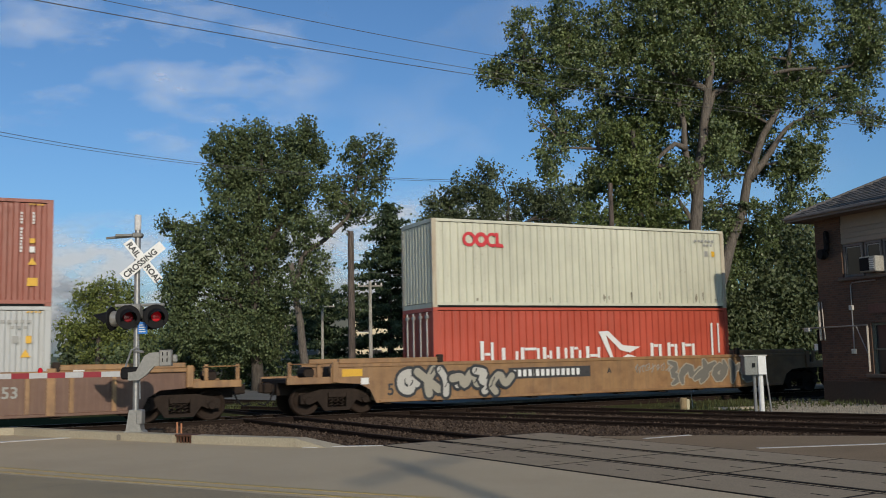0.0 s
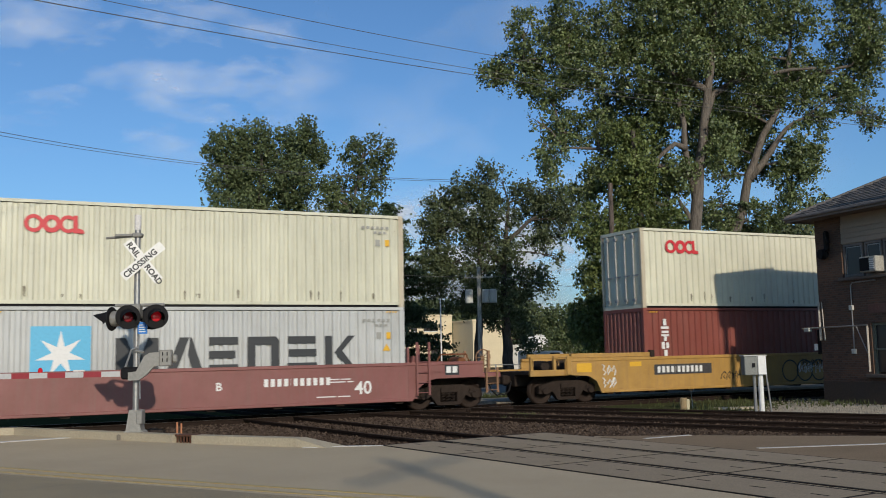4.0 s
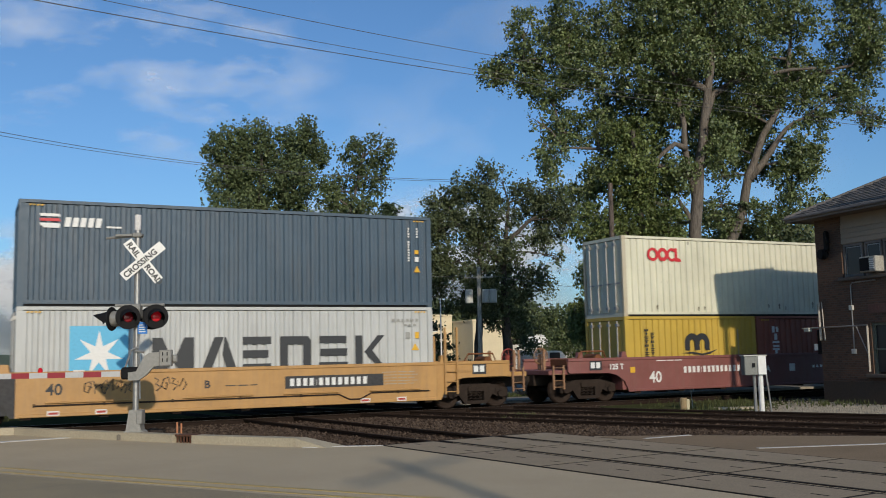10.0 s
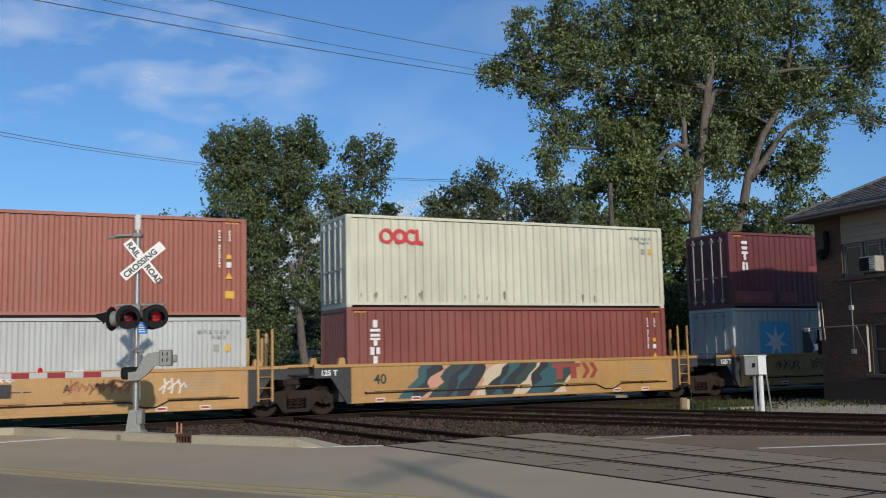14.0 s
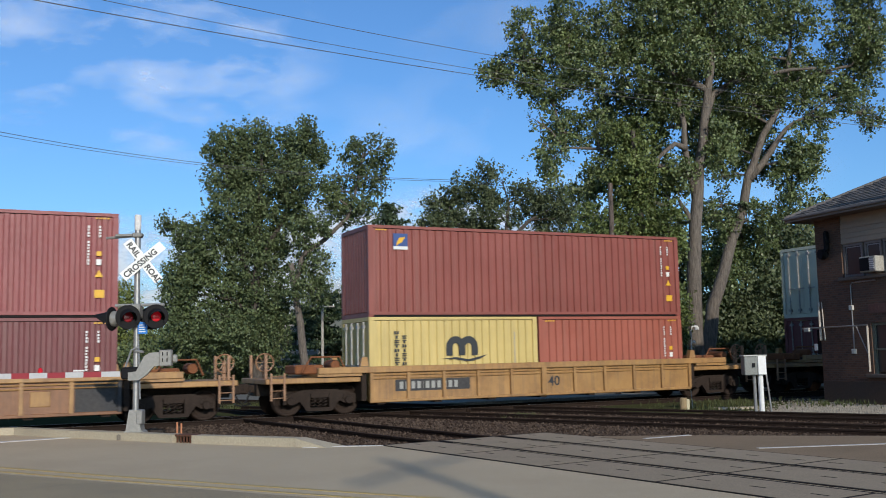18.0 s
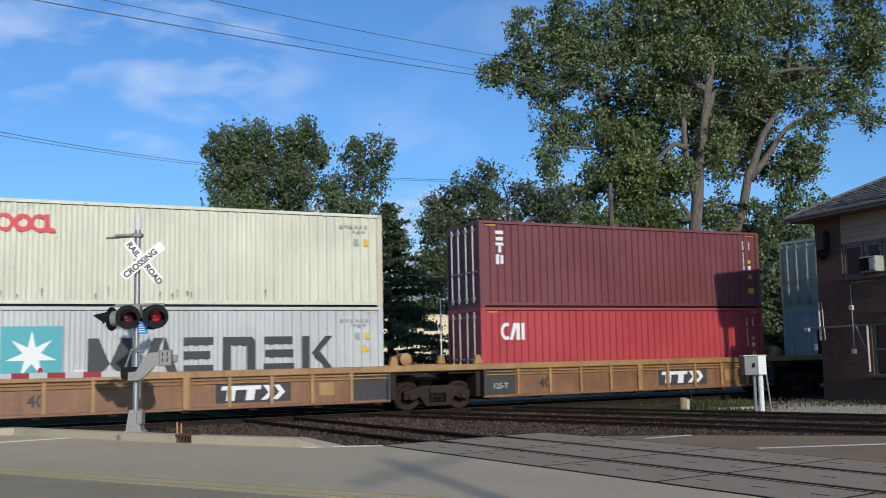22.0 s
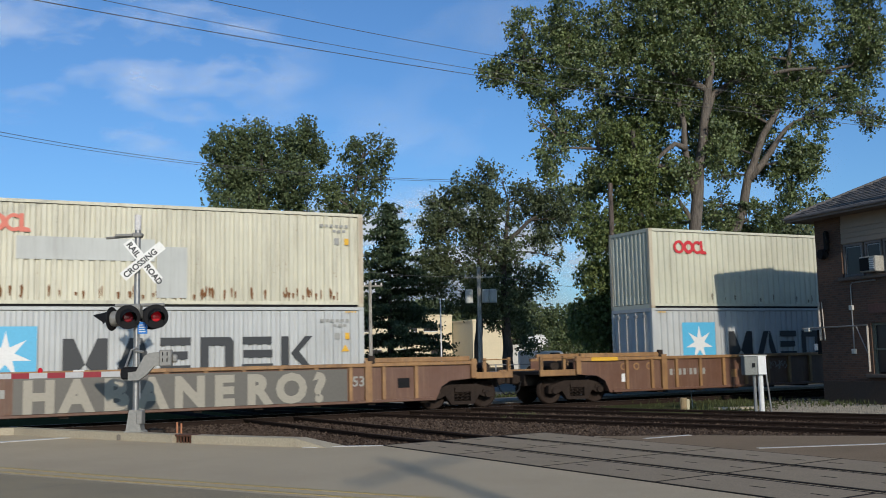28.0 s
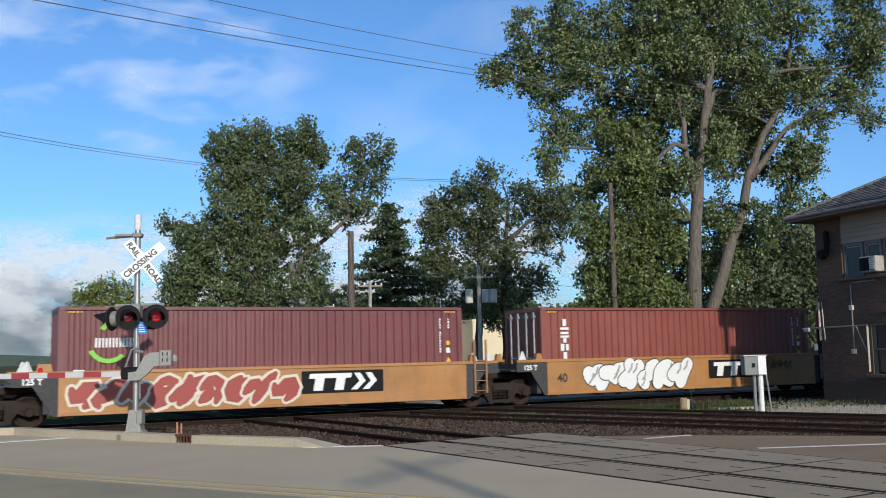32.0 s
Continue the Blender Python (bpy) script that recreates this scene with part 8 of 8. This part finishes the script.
scrawl(car, 7.6, 9.2, 0.95, 1.3, MG, 5)
mark("reflector", rect(0.65, 0.22), YPATCH, car, -3.2, 1.15, -1.508)
mark("reflector", rect(0.25, 0.2), MW, car, -2.6, 0.9, -1.508)
double(13.30, (CREAM, "rings", False), (SCARLET, "sail", True))
# 2
car = long_well(-10.24, BRN_WELL, RIB_TAN, True, "brown well car with tan ribs and faded lettering")
number(car, "53", 11.0, 0.85, 0.42, MG, -1.446)
mark("stencil_plate", rect(0.5, 0.42), RIB_TAN, car, 2.7, 0.7, -1.446)
report_bars(car, 8.7, 0.85, 1.6, MG, None, -1.446, 0.3)
report_bars(car, 0.55, 0.8, 1.0, RIB_TAN, None, -1.446)
double(-10.24, (ORANGE_RED, "upright6", True), (SILVER, "star", False))
# 3
car = long_well(-33.83, GOLD_WELL, GOLD_WELL, False, "golden yellow smooth-sided well car with sprayed scrawls")
report_bars(car, 0.3, 0.95, 2.3, MW, DARK_END)
number(car, "53", 13.2, 1.0, 0.38, MK)
for k in range(4):
    ring("sprayed_ring", 0.42, 0.05, MK, car, 6.6 + 0.75 * k, 0.86, 1.0, 0, 360, -1.508)
scrawl(car, 7.2, 8.9, 0.95, 1.35, MK, 12)
scrawl(car, 7.0, 9.3, 0.7, 1.2, MW, 13)
scrawl(car, -2.1, -1.5, 0.45, 1.35, MW, 14, r=0.025)
scrawl(car, 3.2, 4.1, 0.6, 0.95, MK, 15)
scrawl(car, 10.8, 12.2, 0.6, 1.2, MG, 16)
mark("reflector", rect(0.6, 0.3), YPATCH, car, -3.1, 1.05, -1.508)
mark("reflector", rect(0.5, 0.16), YPATCH, car, -0.9, 1.2, -1.508)
double(-33.83, (CREAM_BRIGHT, "rings", True), (BRICK, "upright6", False))
# 4 to 8: five red units on shared trucks
RED_L = "oxide red smooth-sided articulated well unit"
REDS = [(-55.34, "B", "joint", "coupler"), (-71.0, "C", "joint", "joint"), (-86.6, "D", "joint", "joint"), (-102.2, "E", "joint", "joint"), (-117.82, "A", "coupler", "joint")]
for u, letter, a, b in REDS:
    car = articulated_well(u, RED_WELL, RED_WELL, a, b, {}, RED_L + (" with turquoise sprayed letters" if letter == "E" else ""), posts=0.65)
    number(car, letter, 4.4 if letter in "CDE" else 6.2, 0.86, 0.32, MW)
    number(car, "125 T", -0.95, 1.12, 0.26, MW)
    number(car, "40", 10.4 if letter == "B" else 0.75, 0.62, 0.55, MW) if letter in "AB" else None
    if letter in "AB":
        report_bars(car, 2.3 if letter == "A" else 7.6, 0.92, 3.4 if letter == "A" else 2.4, MW)
    mark("small_label", rect(0.2, 0.2), YPATCH, car, -0.05, 0.98, -1.506)
    bars("fine_print", MW, car, 9.6, 0.98, [0.5, 0.2], 0.03, 0.06, -1.506)
    bars("fine_print", MW, car, 9.6, 1.06, [0.3, 0.3], 0.03, 0.06, -1.506)
    bars("fine_print", MW, car, 9.2, 0.55, [0.6, 0.4], 0.03, 0.06, -1.506)
    bars("fine_print", MW, car, 1.1, 1.36, [0.4, 0.3, 0.3], 0.03, 0.06, -1.506)
    if letter == "E":
        for x in (0.05, 2.8, 6.5, 10.1, 12.1):
            mark("reflector", rect(0.5, 0.16), YPATCH, car, x, 1.12 if x > 11 or x < 1 else 1.0, -1.508)
        graffiti(car, 4.7, 7.7, 0.38, 1.44, [flat_paint("mark_mint", (0.1625, 0.3656, 0.325))], MK, 21, letters=5, fat=0.17, edge=0.05, halo=RIB_TAN, inner=MT)
        scrawl(car, 7.4, 9.0, 0.7, 1.1, MDR, 22)
        scrawl(car, 0.2, 1.2, 0.5, 1.0, MK, 23)
    if letter == "A":
        mark("frame_mark", rect(0.28, 0.28), MW, car, 7.4, 0.85, -1.506)
        scrawl(car, 10.8, 12.0, 0.5, 1.0, MK, 24)
        for k in range(10):
            mark("stencil_dash", rect(0.1, 0.1), MW, car, 8.6 + 0.2 * k, 0.95, -1.506)
double(-55.34, (CREAM, "rings", True), (SILVER, "star", False))
double(-71.0, (MAROON, "beacon", False), (TANGERINE, "sail", False))
double(-86.6, (CREAM, "rings", False), (BRICK, "upright6", False))
double(-102.2, (RUBY, "slant3", True), [(OCHRE, "big_m", True), (NAVY, "small_rings", False)])
double(-117.82, (CREAM_BRIGHT, "rings", True), [(OCHRE, "big_m", True), (ORANGE_RED, "upright4", False)])
# 9 to 13: five yellow units with dark ends
YEL_L = "yellow articulated well unit with dark grey ends"
YELS = [(-137.52, "B", "joint", "coupler"), (-152.95, "C", "joint", "joint"), (-168.3, "D", "joint", "joint"), (-183.67, "E", "joint", "joint"), (-198.98, "A", "coupler", "joint")]
for u, letter, a, b in YELS:
    car = articulated_well(u, YEL_WELL, DARK_END, a, b, {}, YEL_L + (" under camouflage-coloured graffiti" if letter == "E" else ""), YEL_WELL, posts=1.1)
    number(car, "40", 0.75, 0.9, 0.42, MK)
    number(car, "125 T", -0.95, 1.2, 0.22, MW)
    number(car, letter, 4.9 if letter != "A" else 7.2, 0.95, 0.3, MK)
    if letter in "AB":
        report_bars(car, 7.4 if letter == "B" else 3.0, 0.92, 2.8, MW, DARK_END)
    else:
        rail_emblem(car, 7.15, 0.86, 1.85, 0.52, MDR, -1.5145)
    for x in (0.8, 2.0, 9.6, 10.8):
        mark("reflector", rect(0.3, 0.12), SIGNWHITE, car, x, 0.36, -1.524)
        mark("reflector", rect(0.24, 0.06), SIGNRED, car, x + 0.03, 0.39, -1.53)
    for xa, xb in ((0.75, 2.9), (4.3, 6.3), (7.2, 8.9), (9.9, 11.6)):
        rail_bar(car, "stiffener", xa, xb, -1.56, 0.68, 0.73, 0.06, YEL_WELL, False)
    part("brake_rod", Mesh().tube([(0.5, -1.53, 0.63), (8.9, -1.53, 0.63), (9.25, -1.53, 0.47), (9.6, -1.53, 0.47), (9.95, -1.53, 0.64), (11.9, -1.53, 0.64)], 0.022, 6), STEEL, car)
    for xa in (0.45, 2.2, 4.0, 5.9, 7.7, 10.8):
        part("rod_bracket", Mesh().box(xa, -1.55, 0.6, xa + 0.05, -1.5, 0.68), STEEL, car)
    bars("fine_print", MK, car, 5.5, 0.98, [0.3, 0.3, 0.2], 0.03, 0.06, -1.506)
    for k in range(5):
        bars("fine_print", MG, car, 10.3, 0.88 + 0.09 * k, [0.5, 0.3 + 0.1 * (k % 2), 0.2], 0.018, 0.05, -1.506)
    if letter == "E":
        camo(car, 1.7, 9.0, 0.42, 1.44, [flat_paint("mark_deepteal", (0.0244, 0.0813, 0.0894)), flat_paint("mark_darkgreen", (0.0244, 0.0447, 0.0406)), flat_paint("mark_cream", (0.5038, 0.4062, 0.2762)), MK, flat_paint("mark_deepteal", (0.0244, 0.0813, 0.0894)), MK, flat_paint("mark_salmon", (0.4875, 0.2437, 0.1625)), flat_paint("mark_darkgreen", (0.0244, 0.0447, 0.0406))], 31, bands=19)
    elif letter == "A":
        scrawl(car, 2.9, 6.0, 1.22, 1.42, MW, 33, r=0.03)
        scrawl(car, 7.3, 9.0, 0.85, 1.3, MDR, 34)
        scrawl(car, 9.7, 10.4, 0.8, 1.3, MW, 35, r=0.03)
    else:
        scrawl(car, 1.7, 3.0, 0.85, 1.3, MK, 36 + len(letter) + int(-u))
        scrawl(car, 3.5, 4.4, 0.9, 1.35, MW if letter == "C" else MK, 46)
double(-137.52, (SLATE, "stripes", False), (SILVER, "star", True))
double(-152.95, (OCHRE, "big_m", False), (BRICK, "upright6_patched", True))
double(-168.3, (MAROON, "upright3_patched", True), (SILVER, "star", True))
double(-183.67, (CREAM, "rings", "clean"), (BRICK, "upright6", False))
double(-198.98, (ORANGE_RED, "upright6", False), (SILVER, "star_small", False), std=True)
# 14, 15: single ribbed wells
RIB_L = "worn orange ribbed well car with yellow top chord"
car = articulated_well(-218.69, OLD_WELL, OLD_WELL, "coupler", "coupler", {"rusty": True}, RIB_L + ", one rusty wheel", OLD_TOP, True)
report_bars(car, 0.7, 0.72, 2.6, MW, DARK_END, -1.448)
number(car, "40", 5.0, 0.65, 0.5, MK, -1.448)
bars("red_block_marking", MDR, car, 7.3, 0.6, [0.2] * 5, 0.5, 0.25, -1.448)
double(-218.69, (CREAM, "rings", "clean"), [(MAROON, "upright3", True), (SILVER, "star20", False)])
car = articulated_well(-238.38, OLD_TOP, OLD_TOP, "coupler", "coupler", {}, RIB_L + ", much faded", OLD_TOP, True)
report_bars(car, 0.9, 0.72, 2.3, MG, DARK_END, -1.448)
number(car, "40", 6.3, 0.65, 0.45, MK, -1.448)
double(-238.38, (BRICK, "square_f", False), [(PALEYELLOW, "big_m", True), (ORANGE_RED, "plain", False)])
# 16 to 20: five ribbed units with dark ends
RIBS = [(-258.02, "joint", "coupler"), (-273.74, "joint", "joint"), (-289.44, "joint", "joint"), (-305.09, "joint", "joint"), (-320.78, "coupler", "joint")]
for k, (u, a, b) in enumerate(RIBS):
    car = articulated_well(u, OLD_WELL, DARK_END, a, b, {}, "rust-stained orange ribbed well unit with dark ends", OLD_TOP, True)
    number(car, "125-T", 0.25, 0.62, 0.24, MG, -1.448)
    number(car, "40", 2.0, 0.6, 0.45, MK, -1.448)
    if k in (0, 4):
        report_bars(car, 2.1 if k == 0 else 1.6, 0.7, 2.5, MW, DARK_END, -1.448)
        if k == 0:
            number(car, "40", 7.6, 0.62, 0.45, MK, -1.448)
    if k < 4 and k > 0:
        mark("number_board", rect(2.2, 0.55), DARK_END, car, 6.94, 0.5, -1.448)
        rail_emblem(car, 7.05, 0.56, 1.9, 0.42, MW, -1.452, 0.15)
    if k == 4:
        scrawl(car, 6.5, 7.6, 0.5, 1.15, MG, 51, -1.45, 0.03)
        scrawl(car, 8.2, 9.0, 0.55, 1.1, YPATCH, 52, -1.45, 0.03)
    part("deck_barrel", Mesh().lathe([(0.12, -0.9), (0.2, -0.88), (0.2, -0.4), (0.12, -0.38)], (13.1, 0, 1.62), "y", 14), OLD_TOP, car)
    rail_bar(car, "orange_panel", 10.0, 10.5, -1.45, 0.6, 1.0, 0.01, OLD_TOP, False)
double(-258.02, (RUBY, "square_f", False), [(PALEYELLOW, "big_m", True), (MAROON, "upright3", False)])
double(-273.74, (CREAM_DULL, "rings", True), (SILVER, "star", False))
double(-289.44, (MAROON, "upright3", True), (CRIMSON, "three_marks", True))
double(-305.09, (CREAM, "rings", True), (SILVER, "star_teal", True))
double(-320.78, (BLUE, "globe_word", False), (BRICK, "upright6", True))
# 21 to 23: brown ribbed long wells
for k, (u, txt) in enumerate(((-342.44, ""), (-365.64, ""), (-388.89, "HABANERO?"))):
    car = long_well(u, BRN_WELL, RIB_TAN, True, "brown ribbed long well car with tan chord" + (", sprayed grey letters" if txt else ""))
    number(car, "53", 11.35 if not txt else 11.7, 0.85, 0.42, MG, -1.446)
    report_bars(car, 0.5, 0.85, 1.9, MG, None, -1.446, 0.22)
    mark("small_label", rect(0.28, 0.28), MW, car, -1.6, 0.68, -1.446)
    mark("small_label", rect(0.24, 0.3), RIB_TAN, car, 3.35, 0.7, -1.446)
    for q in range(3):
        part("round_stencil", ring_mesh(0.13, 0.05), RIB_TAN, car, "", (-1.5 + 0.55 * q, -1.446, 1.2))
    mark("reflector", rect(1.1, 0.12), YPATCH, car, -2.9, 1.42, -1.536)
    mark("reflector", rect(0.4, 0.3), BLACK, car, 13.2, 0.75, -1.446)
    if txt:
        mark("grey_sprayed_field", rect(9.2, 0.95), flat_paint("mark_dullgrey", (0.1056, 0.0975, 0.0813)), car, 2.3, 0.42, -1.5455)
        for q, ch in enumerate(txt):
            number(car, ch, 2.52 + 0.97 * q + {"E": 0.14, "R": 0.1, "B": 0.08, "?": 0.16}.get(ch, 0.0), 0.48, 1.12, MTAN, -1.552, 0.0, 0.06)
    else:
        scrawl(car, 5.2, 6.1, 0.95, 1.3, MG, 60 + k, -1.45)
double(-342.44, (PALEGREY, "five_rings", True), [(BRICK, "upright4", True), (OCHRE, "big_m", False)])
double(-365.64, (CREAM, "rings", False), (SILVER, "star", True))
double(-388.89, (CREAM_WORN, "rings_faded", True), (SILVER, "star", True))
# 24 onward: orange units with dark ends, loaded one high
ORG_L = "orange well unit, dark ends, {} graffiti"
car = articulated_well(-410.48, ORG_WELL, DARK_END, "joint", "coupler", {"rustpost": True}, ORG_L.format("white"), ORG_WELL, posts=0.6)
graffiti(car, 0.8, 6.5, 0.36, 1.46, [MW], MK, 71, letters=7, fat=0.27, edge=0.03, inner=ORG_WELL, halo=MW)
report_bars(car, 6.8, 0.95, 2.75, MW, BLACK)
number(car, "40", 0.4, 0.75, 0.4, MK)
number(car, "125 T", -0.9, 1.18, 0.22, MW)
scrawl(car, 11.3, 12.1, 0.55, 1.3, MK, 72)
double(-410.48, None, (CRIMSON, "three_marks", False))
car = articulated_well(-425.75, ORG_WELL, DARK_END, "joint", "joint", {"cones": True, "rustpost": True}, ORG_L.format("white bubble"), ORG_WELL, posts=0.7)
graffiti(car, 1.65, 5.95, 0.38, 1.5, [MW], MK, 73, letters=6, fat=0.24, edge=0.035, inner=MG)
number(car, "40", 0.4, 0.75, 0.4, MK)
number(car, "125 T", -0.9, 1.18, 0.22, MW)
scrawl(car, 9.7, 11.0, 0.9, 1.35, MK, 74)
double(-425.75, None, (BRICK, "upright6", True))
car2 = articulated_well(-440.94, ORG_WELL, DARK_END, "joint", "joint", {"cones": True, "rustpost": True}, ORG_L.format("dark red and white"), ORG_WELL, posts=0.7)
graffiti(car2, 0.3, 6.5, 0.36, 1.46, [MDR], flat_paint("mark_palecream", (0.5363, 0.4875, 0.39)), 75, letters=9, slant=0.35, fat=0.19, edge=0.09, sharp=True)
number(car2, "40", 0.4, 0.75, 0.4, MK)
number(car2, "125 T", -0.9, 1.18, 0.22, MW)
double(-440.94, None, (MAROON, "arcs", False))
for c, x in ((car, 7.0), (car2, 6.8)):
    mark("number_board", rect(2.6, 0.66), BLACK, c, x - 0.1, 0.68, -1.51)
    rail_emblem(c, x + 0.06, 0.76, 2.2, 0.5, MW, -1.514, 0.2)
car = articulated_well(-456.1, ORG_WELL, DARK_END, "joint", "joint", {"cones": True, "rustpost": True}, "orange articulated well unit with dark grey ends", ORG_WELL, posts=0.7)
number(car, "125 T", -0.9, 1.18, 0.22, MW)
# ---- how things move ----
SPEED = 13.86


def advance(t):
    """How far the train has come; it hangs back a little just before 20 s."""
    return SPEED * t - (0.45 if t > 19.95 else 0.0)


def motions():
    times = [2.0 * k for k in range(17) if k != 10] + [19.0, 19.5, 19.9, 20.0, 20.1, 20.5, 21.0]
    times.sort()
    for ob, u, y, z in MOVING:
        walk(ob, [(t, pose(u + advance(t), y, z)) for t in times])
    for ob, m, way in CLOUDS:
        walk(ob, [(0.0, m), (32.0, Matrix.Translation(way) @ m)])
    # wheels turn while they are on the stretch between the camera's first and last sight of them
    places = {ob: u for ob, u, y, z in MOVING}
    for w, car, x in WHEELS:
        first = (-3.0 - (places[car] + x)) / SPEED
        last = (36.0 - (places[car] + x)) / SPEED
        k0, k1 = max(0, int(first * 30)), min(960, int(last * 30) + 1)
        if k1 <= k0:
            continue
        rows = [(k / 30, advance(k / 30) / 0.45) for k in range(k0, k1 + 1)]
        if k0 > 0:
            rows.insert(0, (0.0, rows[0][1]))
        if k1 < 960:
            rows.append((32.0, rows[-1][1]))
        home = w.location.copy()
        walk(w, [(t, Matrix.Translation(home) @ Matrix.Rotation(a, 4, "Y")) for t, a in rows])


motions()
